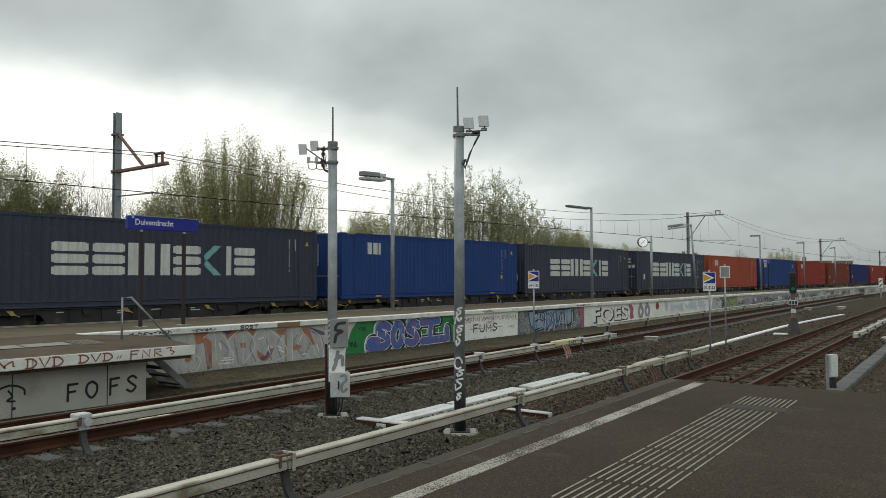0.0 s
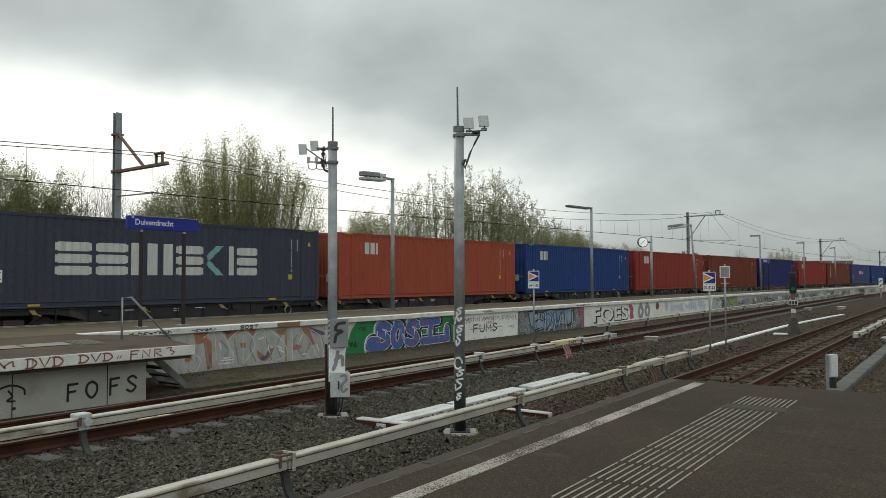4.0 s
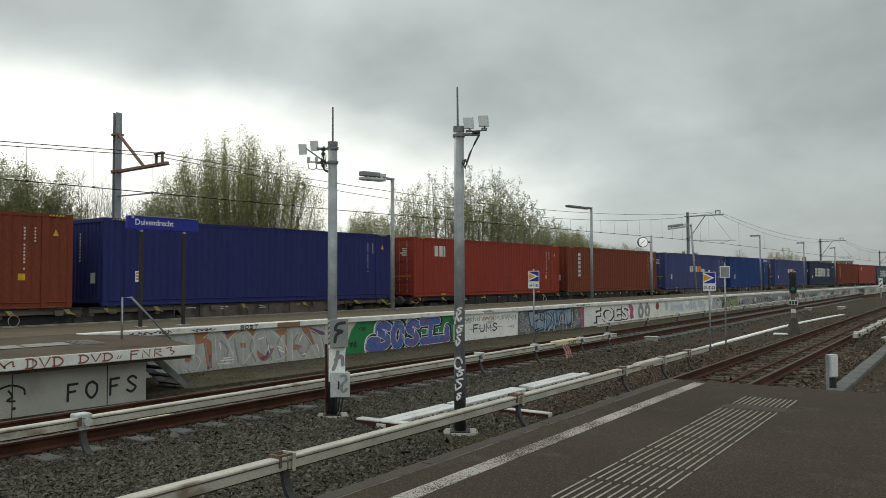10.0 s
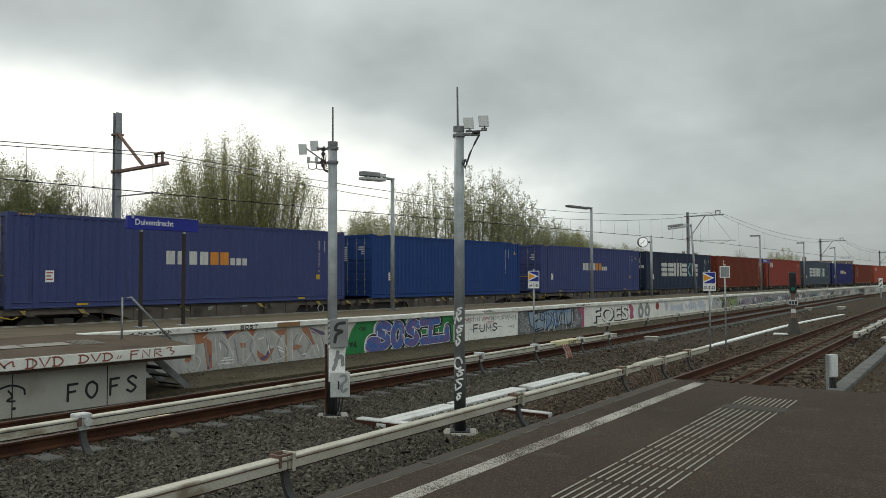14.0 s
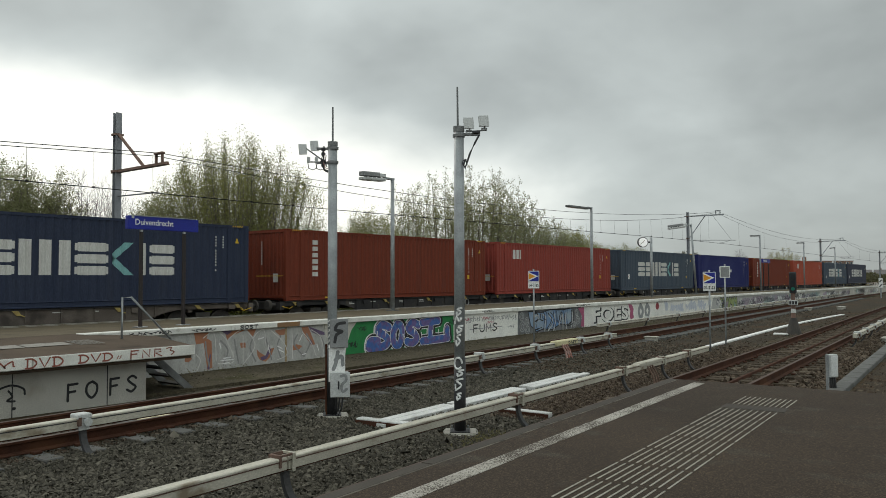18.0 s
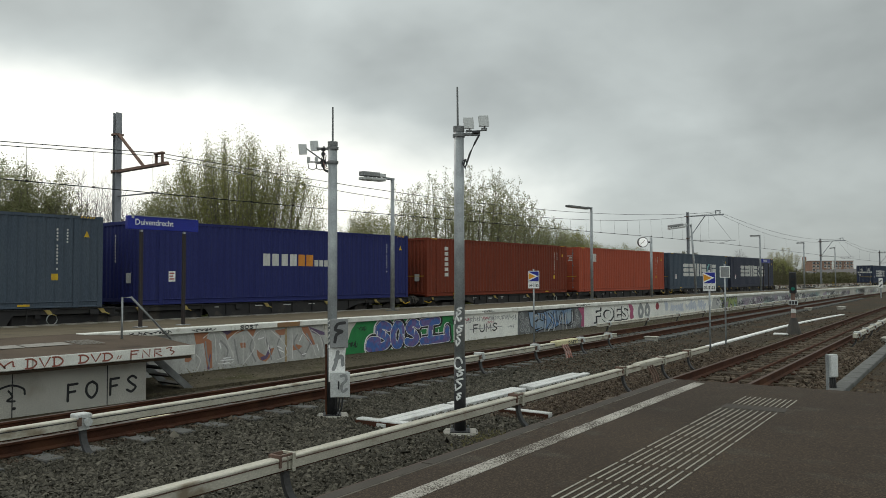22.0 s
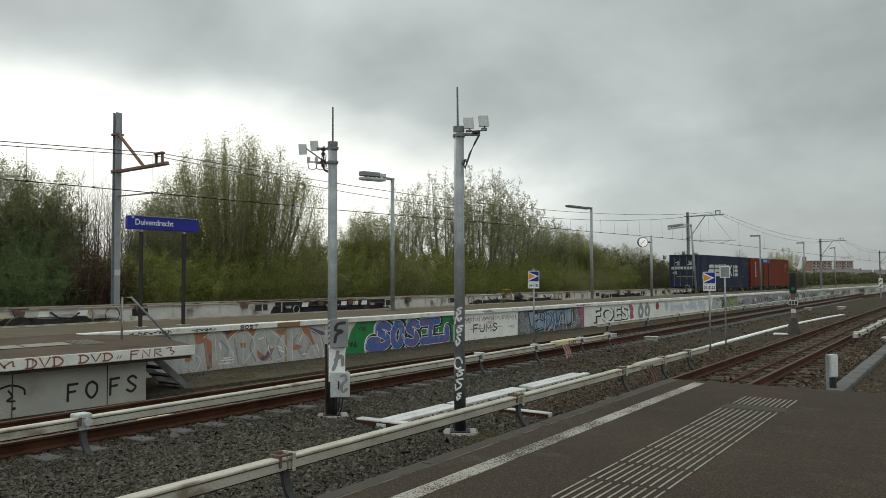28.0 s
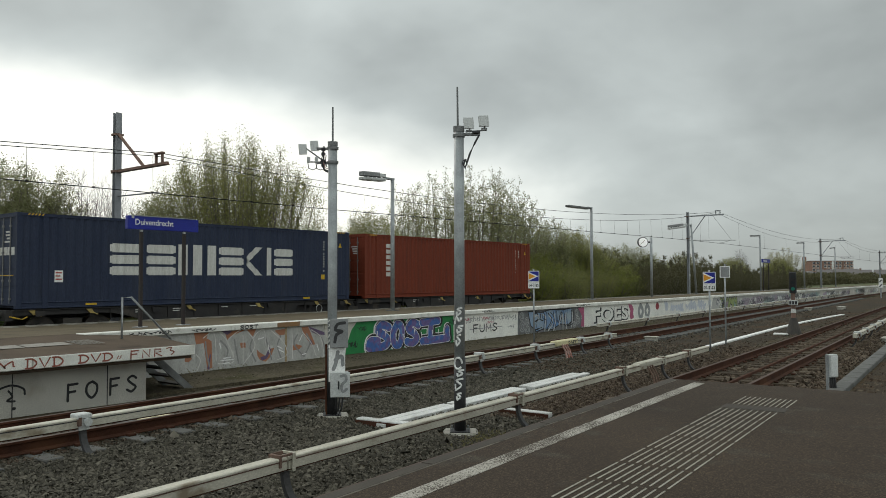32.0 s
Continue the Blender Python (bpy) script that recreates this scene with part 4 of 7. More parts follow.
def wagon(u0, u1, m_, label, index, loaded=True):
    """An articulated container flat in two halves on three bogies. u0, u1: its buffer faces."""
    ob = thing("container_wagon", label, "freight wagon", pose(u0, TRAIN_Y + 1.25, 0), group="wagons of the freight train")
    L = u1 - u0
    c = L / 2
    r = random.Random(index)
    bg = (2.6, c, L - 2.6)
    dark_middle = not loaded and u0 < 370
    for k, (a, b) in enumerate(((0.75, c - 0.12), (c + 0.12, L - 0.75))):
        for s in (-1, 1):
            y = s * 1.12
            # fish-bellied side sill, raised over the bogies
            # a long curve at the outer bogies, a short step at the one shared in the middle
            q0, q1 = (a + 2.6, b - 3.1) if k == 0 else (a + 3.1, b - 2.6)
            l0, l1 = (1.5, 0.25) if k == 0 else (0.25, 1.5)
            curve = [(j / 6, 0.98 - 0.30 * (j / 6) ** 2) for j in range(7)]
            poly = [(q0, 1.12), (q1, 1.12)] + [(q1 - l1 * d, z) for d, z in curve] + [(q0 + l0 * d, z) for d, z in reversed(curve)]
            sl = part("side_sill", Geo().slab(poly, y - 0.03, y + 0.03), m_, ob)
            for xa, xb, inner in ((a, q0, k == 1), (q1, b, k == 0)):
                part("sill_end", Geo().box(xa, xb, y - 0.025, y + 0.025, 0.97, 1.12), DARKWAGON if inner and dark_middle else m_, sl)
            part("top_flange", Geo().box(a, b, y - 0.09, y + 0.09, 1.12, 1.15), FLANGE if m_ is GREYWAGON else DARKWAGON, sl)
            if s < 0:
                rb = Geo()
                for j in range(9):
                    x = a + 3.0 + j * (b - a - 5.8) / 8
                    rb.box(x - 0.012, x + 0.012, y - 0.08, y - 0.03, 0.74, 1.12)
                tagged(part("stiffening", rb, m_, sl), kind="stuff")
                mk = Geo()
                for j in range(4):
                    x = a + 3.9 + j * 1.5 + r.uniform(-0.5, 0.5)
                    for i in range(r.randint(1, 2)):
                        mk.box(x, x + r.uniform(0.15, 0.4), y - 0.034, y - 0.031, 1.01 - 0.07 * i, 1.04 - 0.07 * i)
                tagged(part("stencil_marking", mk, LOGOWHITE, sl), kind="stuff")
        for j in range(7):
            x = a + 0.1 + j * (b - a - 0.2) / 6
            part("cross_beam", Geo().box(x - 0.08, x + 0.08, -1.1, 1.1, 0.86, 1.05), m_, ob)
        part("centre_sill", Geo().box(a, b, -0.25, 0.25, 0.86, 1.08), m_, ob)
        bright = BRACKETRUST if not loaded else m_
        for x in (a + 0.7, a + 1.5, b - 1.5, b - 0.7):
            for s in (-1, 1):
                part("spigot", Geo().box(x - 0.14, x + 0.14, s * 1.13 - 0.1, s * 1.13 + 0.1, 1.14, 1.158, 0.004), bright, ob)
        for x in (a + 0.75, b - 0.75, a + 4.6, b - 4.6):
            part("spigot_bracket", Geo().slab([(x - 0.15, 1.09), (x + 0.15, 1.09), (x + 0.12, 0.93), (x - 0.12, 0.93)], -1.235, -1.16), bright, ob)
        if loaded:
            for x in (a + 0.55, a + 2.3, a + 5.9, b - 5.2, b - 2.2, b - 0.5):
                lv = Geo().slab([(x - 0.13, 1.13), (x + 0.05, 1.13), (x + 0.17, 0.97), (x + 0.02, 0.97)], -1.2, -1.16).tube([(x + 0.1, -1.18, 1.0), (x + 0.26, -1.2, 0.93)], 0.018, 5)
                part("locking_lever", lv, LEVER, ob, "dull yellow locking lever")
        else:
            for x in (a + 0.75, b - 0.75, a + 4.6, b - 4.6):
                part("stop_block", Geo().box(x - 0.26, x + 0.26, -1.24, -1.02, 1.15, 1.19, 0.01).box(x - 0.18, x + 0.02, -1.25, -1.17, 1.02, 1.15, 0.01), BRACKETRUST, ob, "rusty folded stop")
            for x in (a + 0.7, b - 0.7):
                sp = Geo().box(x - 0.05, x + 0.05, -1.2, -1.08, 1.15, 1.19, 0.015)
                part("folding_stop", sp, YELLOW, ob)
    for x in (0.62, L - 0.62):
        part("head_stock", Geo().box(x - 0.1, x + 0.1, -1.2, 1.2, 0.82, 1.13), m_, ob)
        d = -1 if x < c else 1
        for s in (-1, 1):
            g = Geo().tube([(x, s * 0.875, 1.0), (x + d * 0.4, s * 0.875, 1.0)], 0.09, 10).tube([(x + d * 0.4, s * 0.875, 1.0), (x + d * 0.44, s * 0.875, 1.0), (x + d * 0.5, s * 0.875, 1.0)], [0.22, 0.23, 0.18], 14)
            part("buffer", g, BOGIE, ob)
        part("yellow_lever", Geo().tube([(x, -1.22, 0.95), (x + d * -0.35, -1.24, 0.86), (x + d * -0.5, -1.24, 0.93)], 0.018, 6), YELLOW, ob)
    # one dark box stands for brake gear and the shadow between the sills
    part("underframe", Geo().box(c - 3.3, c + 3.3, -0.95, 0.95, 0.42, 0.97, 0.05), DARKWAGON, ob, "dark box for brake gear and shade over the middle bogie")
    for x in bg:
        b = part("bogie", Geo().slab([(x - 1.25, 0.62), (x - 0.9, 0.72), (x - 0.5, 0.56), (x + 0.5, 0.56), (x + 0.9, 0.72), (x + 1.25, 0.62), (x + 1.2, 0.42), (x + 0.6, 0.33), (x - 0.6, 0.33), (x - 1.2, 0.42)], -1.08, -0.98), BOGIE, ob)
        part("bogie_frame", Geo().box(x - 0.3, x + 0.3, -1.0, 1.0, 0.5, 0.84).box(x - 1.2, x + 1.2, 0.98, 1.08, 0.35, 0.65), BOGIE, b)
        for q in (-0.9, 0.9):
            w = Geo()
            for s in (-1, 1):
                w.tube([(x + q, s * 0.68, 0.46), (x + q, s * 0.81, 0.46)], 0.46, 20)
            w.tube([(x + q, -1.1, 0.46), (x + q, 1.1, 0.46)], 0.08, 8)
            part("wheelset", w, BOGIE, b)
            part("axle_box", Geo().box(x + q - 0.15, x + q + 0.15, -1.16, -1.0, 0.33, 0.6, 0.03), BOGIE, b)
    if not loaded:
        for x in (2.2, 3.4, L - 3.2, L - 1.9) + ((c - 1.7, c + 0.5, c + 1.2, c + 1.75) if dark_middle else ()):
            part("white_plate", Geo().slab([(x - 0.16, 0.90), (x + 0.16, 0.90), (x + 0.2, 1.08), (x - 0.12, 1.08)], -1.17, -1.15), SIGNWHITE, ob)
        for x in (c - 3.9, c + 3.3, 5.4, L - 6.2):
            part("hatch", Geo().box(x - 0.3, x + 0.3, -1.165, -1.148, 0.82, 1.06, 0.01), DARKWAGON, ob)
        for x in (2.9, c + 0.4, L - 2.6):
            part("brake_hose", Geo().tube([(x - 0.5, -1.2, 1.04), (x - 0.25, -1.24, 0.86), (x + 0.15, -1.24, 0.84), (x + 0.4, -1.2, 1.0)], 0.03, 6), BLACK, ob)
            part("hook", Geo().tube([(x + 0.7, -1.2, 1.1), (x + 0.7, -1.24, 0.95), (x + 0.78, -1.24, 0.9), (x + 0.86, -1.24, 0.98)], 0.016, 6), YELLOW, ob)
        for x in (4.4, L - 4.6):
            part("hand_wheel", Geo().tube([(x + 0.24 * math.cos(t * 0.5236), -1.19, 0.9 + 0.24 * math.sin(t * 0.5236)) for t in range(13)], 0.018, 6), BRACKETRUST, ob)
        part("drawbar_cover", Geo().tube([(L - 0.9, -0.9, 1.02), (L + 0.2, -0.9, 1.0)], 0.2, 12), BLACK, ob)
        part("railing", Geo().tube([(L - 1.6, -1.15, 1.15), (L - 1.6, -1.15, 1.42), (L - 0.8, -1.15, 1.42), (L - 0.7, -1.15, 1.15)], 0.02, 6), YELLOW, ob)
    g = Geo().tube([(c - 2.2, -1.2, 0.82), (c - 2.2, -1.26, 0.82)], 0.16, 12, caps=False)
    part("brake_wheel", g, LIGHTGREY, ob)
    return ob


D45, D40 = 13.716, 12.192
LOAD = [
    (8.17, "navy", "big", True, True, D45, "dark navy corrugated steel container with a large pale mark"),
    (23.35, "blue", "small", False, False, D45, "blue corrugated steel container with a small white mark"),
    (37.95, "slate", "big", True, False, D45, "black-grey corrugated container with a large pale mark"),
    (53.15, "slate", "big", True, True, D45, "black-grey corrugated container with large mark and barred doors"),
    (68.04, "orange", "small", False, False, D45, "faded orange-red corrugated steel container"),
    (82.95, "blue", "small", False, False, D45, "clean blue corrugated container with a small white mark"),
    (97.75, "red", "small", False, False, D45, "bright red corrugated steel container"),
    (112.95, "brown", "", False, True, D45, "plain reddish brown container with barred doors"),
    (127.65, "indigo", "", False, False, D45, "deep indigo blue container with faded patches"),
    (143.05, "red", "small", False, True, D45, "red corrugated container with a small white mark"),
    (157.85, "brown", "column", False, False, D45, "reddish brown container with white blocks in a column"),
    (173.3, "violet_blue", "word", False, True, D45, "faded violet-blue container with white and orange mark"),
    (188.72, "blue", "", False, True, D40, "plain blue container with white door bars, shorter than the rest"),
    (203.28, "violet_blue", "word", False, True, D45, "faded violet-blue container with white and orange mark"),
    (218.3, "ink", "big", True, True, D45, "near-black blue container with a large pale mark"),
    (233.85, "rust_brown", "column", False, False, D45, "rust-brown corrugated container with white column mark"),
    (248.7, "dark_rose", "small", False, False, D45, "dull red corrugated container with a small white mark"),
    (264.1, "teal_grey", "big", True, False, D45, "slate blue weathered container with a large pale mark"),
    (279.07, "indigo", "word", False, False, D45, "indigo blue container with white and orange mark"),
    (294.2, "rust_brown", "column", False, False, D45, "rust-brown corrugated container with white column mark"),
    (309.5, "orange", "small", False, True, D45, "orange-red corrugated container with a small white mark"),
    (324.39, "teal_grey", "big", True, False, D45, "slate blue container with a large pale mark"),
    (339.05, "slate", "big", False, True, D45, "black-grey container with large mark and barred doors"),
    (410.52, "ink", "big", False, True, D45, "near-black blue container with a large pale mark"),
    (425.22, "rust_brown", "column", False, True, D45, "rust-brown corrugated container with white column mark"),
]
MOVING = []


def build_train():
    for i, s in enumerate(LOAD):
        MOVING.append((container(s, i), s[0], TRAIN_Y, DECK))
    spans = [(-7.6, 22.6, DARKWAGON, "black articulated container wagon on three bogies", True)]
    for a, b, grey in ((1, 2, 0), (3, 4, 0), (5, 6, 0), (7, 8, 1), (9, 10, 0), (11, 12, 1), (13, 14, 1), (15, 16, 0), (17, 18, 0), (19, 20, 0), (21, 22, 0)):
        spans.append((LOAD[a][0] - 0.78, LOAD[b][0] + D45 + 0.78, BROWNWAGON if grey else DARKWAGON,
                      ("grimy brown-grey" if grey else "black") + " articulated container wagon on three bogies", True))
    spans.append((353.9, 382.6, GREYWAGON, "empty grey articulated container wagon with folded stops", False))
    spans.append((382.9, 409.6, GREYWAGON, "empty grey articulated container wagon with folded stops", False))
    spans.append((LOAD[23][0] - 0.78, LOAD[24][0] + D45 + 0.78, DARKWAGON, "black container wagon with yellow spigots", True))
    for i, (a, b, m_, lab, full) in enumerate(spans):
        MOVING.append((wagon(a, b, m_, lab, i if i < 14 else 12, full), a, TRAIN_Y + 1.25, 0.0))


build_train()

# ---------------- graffiti ----------------
def spray(name, a, b=None, scale=4.0):
    return mat("spray_" + name, a, b or tuple(0.8 * c for c in a), rough=0.6, scale=scale, bscale=60)


OCHRE = mat("ochre_stain", (0.30, 0.20, 0.09), (0.36, 0.28, 0.17), rough=0.85, scale=5)


def smooth_line(pts, n=6):
    out = []
    for i in range(len(pts) - 1):
        p0, p1, p2, p3 = (Vector(pts[max(i - 1, 0)]), Vector(pts[i]), Vector(pts[i + 1]), Vector(pts[min(i + 2, len(pts) - 1)]))
        for k in range(n):
            t = k / n
            out.append(0.5 * (2 * p1 + (p2 - p0) * t + (2 * p0 - 5 * p1 + 4 * p2 - p3) * t * t + (3 * p1 - p0 - 3 * p2 + p3) * t ** 3))
    out.append(Vector(pts[-1]))
    return out


def stroke(g, pts, w, y, curved=True):
    """A flat band of paint along points in the x-z plane, with round ends."""
    ps = smooth_line(pts) if curved and len(pts) > 2 else [Vector(q) for q in pts]
    vs, n = [], len(ps)
    y -= len(g.f) * 2e-6
    for i, q in enumerate(ps):
        d = (ps[min(i + 1, n - 1)] - ps[max(i - 1, 0)])
        d = d.normalized() if d.length > 1e-6 else Vector((1, 0))
        o = Vector((-d.y, d.x)) * w / 2
        vs += [(q.x + o.x, y, q.y + o.y), (q.x - o.x, y, q.y - o.y)]
    g.add(vs, [(2 * i, 2 * i + 1, 2 * i + 3, 2 * i + 2) for i in range(n - 1)])
    for q in (ps[0], ps[-1]):
        k = 10
        g.add([(q.x + math.cos(2 * math.pi * j / k) * w / 2, y + 4e-5, q.y + math.sin(2 * math.pi * j / k) * w / 2) for j in range(k)], [tuple(range(k))])


LETTER = {
    "F": [([(0.1, 0), (0.12, 1)], 0), ([(0.12, 0.97), (0.75, 1)], 0), ([(0.12, 0.52), (0.6, 0.55)], 0)],
    "O": [([(0.45, 1), (0.1, 0.8), (0.05, 0.35), (0.4, 0), (0.75, 0.3), (0.78, 0.75), (0.45, 1)], 1)],
    "S": [([(0.75, 0.85), (0.45, 1), (0.12, 0.8), (0.4, 0.52), (0.72, 0.28), (0.4, 0.0), (0.05, 0.15)], 1)],
    "D": [([(0.12, 0), (0.14, 1)], 0), ([(0.0, 1), (0.5, 0.95), (0.8, 0.5), (0.5, 0.05), (0.0, 0)], 1)],
    "V": [([(0.02, 1), (0.4, 0), (0.8, 1)], 0)],
    "U": [([(0.08, 1), (0.08, 0.25), (0.4, 0), (0.72, 0.25), (0.72, 1)], 1)],
    "M": [([(0.02, 0), (0.1, 1), (0.4, 0.3), (0.7, 1), (0.8, 0)], 0)],
    "E": [([(0.7, 1), (0.1, 1), (0.1, 0), (0.72, 0)], 0), ([(0.1, 0.5), (0.6, 0.5)], 0)],
    "N": [([(0.08, 0), (0.1, 1), (0.66, 0.02), (0.7, 1)], 0)],
    "R": [([(0.1, 0), (0.12, 1), (0.6, 0.95), (0.66, 0.62), (0.14, 0.5), (0.72, 0)], 0)],
    "T": [([(0.4, 0), (0.4, 1)], 0), ([(0.0, 0.98), (0.8, 0.98)], 0)],
}


def sprayed_word(text, x, z, w, h, width, y, slope=0.0):
    """A word in sprayed strokes; w: room for each letter."""
    g = Geo()
    for i, c in enumerate(text):
        for pts, cur in LETTER[c]:
            stroke(g, [(x + i * w + px * w, z + slope * i + pz * h) for px, pz in pts], width, y, bool(cur))
    return g


def scribble(g, r, x, z, w, h, width, y, n=7):
    """A tag that cannot be read: a looping line with a few short dashes."""
    k = n + 4
    pts = []
    for i in range(k):
        t = i / (k - 1)
        pts.append((x + w * (t + 0.10 * math.sin(i * 2.4 + x)) + r.uniform(-0.02, 0.02) * w, z + h * (0.5 + 0.42 * math.sin(i * 1.9 + 3 * x) * r.uniform(0.5, 1.1))))
    stroke(g, pts, width, y)
    for i in range(3):
        a = x + w * r.uniform(0.1, 0.9)
        stroke(g, [(a, z + h * r.uniform(0, 0.3)), (a + w * r.uniform(-0.05, 0.1), z + h * r.uniform(0.7, 1.0))], width, y, False)


def build_graffiti():
    r = random.Random(11)
    W, Y = PLATFORM_WALL, WALL_Y - 0.003
    k_black, k_white, k_red = spray("black", (0.02, 0.02, 0.022)), spray("white", (0.78, 0.78, 0.76)), spray("brick_red", (0.26, 0.075, 0.05))
    # silver piece with orange shading
    part("graffiti", Geo().slab([(9.6, 0.73), (15.72, 0.73), (15.9, 0.3), (15.8, -0.2), (9.6, -0.22)], Y, Y + 0.003), SILVER, W, "half-faded silver sprayed letters running together")
    g = Geo()
    for pts in (
            [(11.42, 0.74), (11.84, 0.73), (11.78, 0.59), (11.93, 0.51), (11.96, -0.14), (11.81, -0.18), (11.7, 0.48), (11.48, 0.46)],
            [(12.31, 0.73), (12.99, 0.74), (12.79, 0.68), (12.5, 0.59), (12.4, 0.51)],
            [(12.8, 0.41), (12.97, 0.41), (12.98, 0.28), (12.82, 0.28)],
            [(13.01, 0.74), (13.31, 0.73), (13.21, 0.54)],
            [(13.34, 0.2), (13.42, 0.13), (13.63, 0.01), (13.81, 0.19), (13.93, 0.2), (13.82, -0.01), (13.64, -0.14), (13.45, -0.08), (13.36, 0.04)],
            [(13.93, 0.66), (14.34, 0.69), (14.29, 0.53), (14.11, 0.52)],
            [(14.56, 0.21), (14.74, 0.24), (14.94, 0.18), (14.8, 0.08), (14.59, 0.09)],
            [(14.9, 0.7), (15.15, 0.71), (15.27, 0.49), (15.43, 0.19), (15.28, 0.18), (15.03, 0.45)],
            [(11.17, 0.17), (11.27, 0.2), (11.38, 0.13), (11.28, 0.05), (11.17, 0.07)],
    ):
        g.slab(pts, Y - 0.002, Y - 0.0015)
    part("graffiti", g, spray("orange_back", (0.40, 0.17, 0.085), (0.33, 0.15, 0.09), 2.0), W, "orange shading between the silver letters")
    g = Geo()
    for pts in (
            [(12.22, 0.74), (12.57, 0.74), (12.4, 0.63)],
            [(13.45, -0.01), (13.63, 0.02), (13.77, 0.23), (13.82, 0.15), (13.68, -0.06), (13.51, -0.11)],
            [(11.81, -0.15), (11.88, 0.21), (11.91, 0.18), (11.87, -0.19)],
            [(15.17, 0.71), (15.79, 0.51), (15.8, 0.43), (15.5, 0.47), (15.3, 0.54)],
            [(15.12, 0.39), (15.27, 0.33), (15.35, 0.18), (15.24, 0.21)],
    ):
        g.slab(pts, Y - 0.003, Y - 0.0025)
    part("graffiti", g, spray("violet", (0.14, 0.095, 0.17)), W)
    g = Geo()
    for pts in (
            [(11.68, 0.6), (12.0, 0.7), (12.07, 0.02)],
            [(12.17, 0.71), (12.4, 0.47), (12.61, -0.04), (12.12, -0.06)],
            [(12.45, 0.54), (12.79, 0.73), (13.02, 0.69), (13.28, 0.3), (12.9, -0.14)],
            [(12.89, 0.59), (12.9, -0.09)],
            [(13.22, 0.51), (13.39, 0.66), (13.58, 0.68), (13.63, 0.35)],
            [(13.81, 0.67), (14.26, 0.32), (14.37, -0.01), (14.01, -0.13)],
            [(14.56, 0.52), (14.58, -0.14)],
            [(14.93, 0.57), (15.27, 0.24), (15.46, -0.12)],
            [(15.27, 0.61), (15.63, 0.38), (15.76, -0.15), (15.49, -0.17)],
            [(11.48, 0.22), (11.61, 0.07), (11.53, -0.15)],
    ):
        stroke(g, pts, 0.022, Y - 0.004)
    part("graffiti", g, spray("pale_grey", (0.66, 0.645, 0.61)), W, "pale outlines of the silver letters")
    g = Geo()
    for x in (11.75, 12.2, 12.62, 13.2, 13.62, 14.15, 14.75, 15.1, 15.5):
        stroke(g, [(x, 0.5), (x + r.uniform(-0.15, 0.25), 0.25), (x + r.uniform(-0.1, 0.3), -0.1)], 0.045, Y - 0.0035)
    part("graffiti", g, spray("shadow_grey", (0.27, 0.265, 0.26)), W, "dull grey shading of the silver letters")
    g = Geo()
    for pts in (
            [(12.29, 0.06), (12.51, 0.07)],
            [(12.21, 0.01), (12.58, 0.01)],
            [(12.27, -0.07), (12.46, -0.06)],
            [(13.38, 0.47), (13.57, 0.5)],
            [(14.04, 0.24), (14.2, 0.16)],
            [(14.09, 0.14), (14.27, 0.06)],
            [(14.83, 0.33), (14.93, 0.49)],
            [(15.49, 0.19), (15.56, 0.02)],
            [(14.93, -0.06), (15.07, -0.04)],
            [(12.17, 0.44), (12.21, 0.3)],
            [(13.72, 0.29), (13.76, 0.1)],
    ):
        stroke(g, pts, 0.03, Y - 0.005, False)
    part("graffiti", g, k_white, W)
    part("stain", Geo().box(14.31, 14.37, Y - 0.0035, Y, -0.2, 0.72), OCHRE, W, "rust streak down a joint")
    # green field with a blue and violet piece
    g = Geo()
    g.slab([(16.72, 0.1), (16.9, 0.5), (17.15, 0.74), (22.1, 0.74), (22.1, -0.22), (17.0, -0.24), (16.65, -0.2)], Y, Y + 0.003)
    part("graffiti", g, spray("green", (0.022, 0.22, 0.06), (0.016, 0.17, 0.05)), W, "bright green sprayed background")
    fill = mat("spray_blue_violet", (0.055, 0.125, 0.36), (0.14, 0.105, 0.27), rough=0.6, scale=5.0, detail=1, bscale=14, dirt=(0.12, 0.25, 0.47), dirt_at=0.60, dscale=4.5, contrast=0.06)
    shapes = [[[(17.66, -0.06), (17.74, 0.12), (18.1, 0.1)], [(18.62, 0.5), (18.3, 0.6), (18.08, 0.42), (18.4, 0.26), (18.58, 0.06), (18.3, -0.08), (17.7, -0.08)]],
              [[(19.0, 0.58), (18.82, 0.3), (18.88, -0.02), (19.12, -0.06), (19.26, 0.26), (19.2, 0.52), (19.0, 0.58)]],
              [[(20.1, 0.5), (19.8, 0.6), (19.56, 0.42), (19.86, 0.26), (20.02, 0.06), (19.78, -0.06), (19.5, 0.0)]],
              [[(20.28, 0.58), (21.2, 0.6)], [(20.78, 0.55), (20.74, -0.04)], [(20.3, -0.04), (21.75, -0.02)], [(21.72, 0.0), (21.7, 0.3)]]]
    for w, m_, o in ((0.46, k_white, 0.004), (0.41, k_black, 0.006)):
        g = Geo()
        for sh in shapes:
            for pts in sh:
                stroke(g, [(px + (0.05 if m_ is k_black else 0.02), pz) for px, pz in pts], w, Y - o, len(pts) > 2)
        part("graffiti", g, m_, W)
    for i, sh in enumerate(shapes):
        for w, m_, o in ((0.29, k_white, 0.0), (0.25, fill, 0.0006)):
            g = Geo()
            for pts in sh:
                stroke(g, pts, w, Y - 0.0085 - 0.0013 * i - o, len(pts) > 2)
            part("graffiti", g, m_, W, "blue and violet mottled sprayed letter" if m_ is fill else "")
    g = Geo()
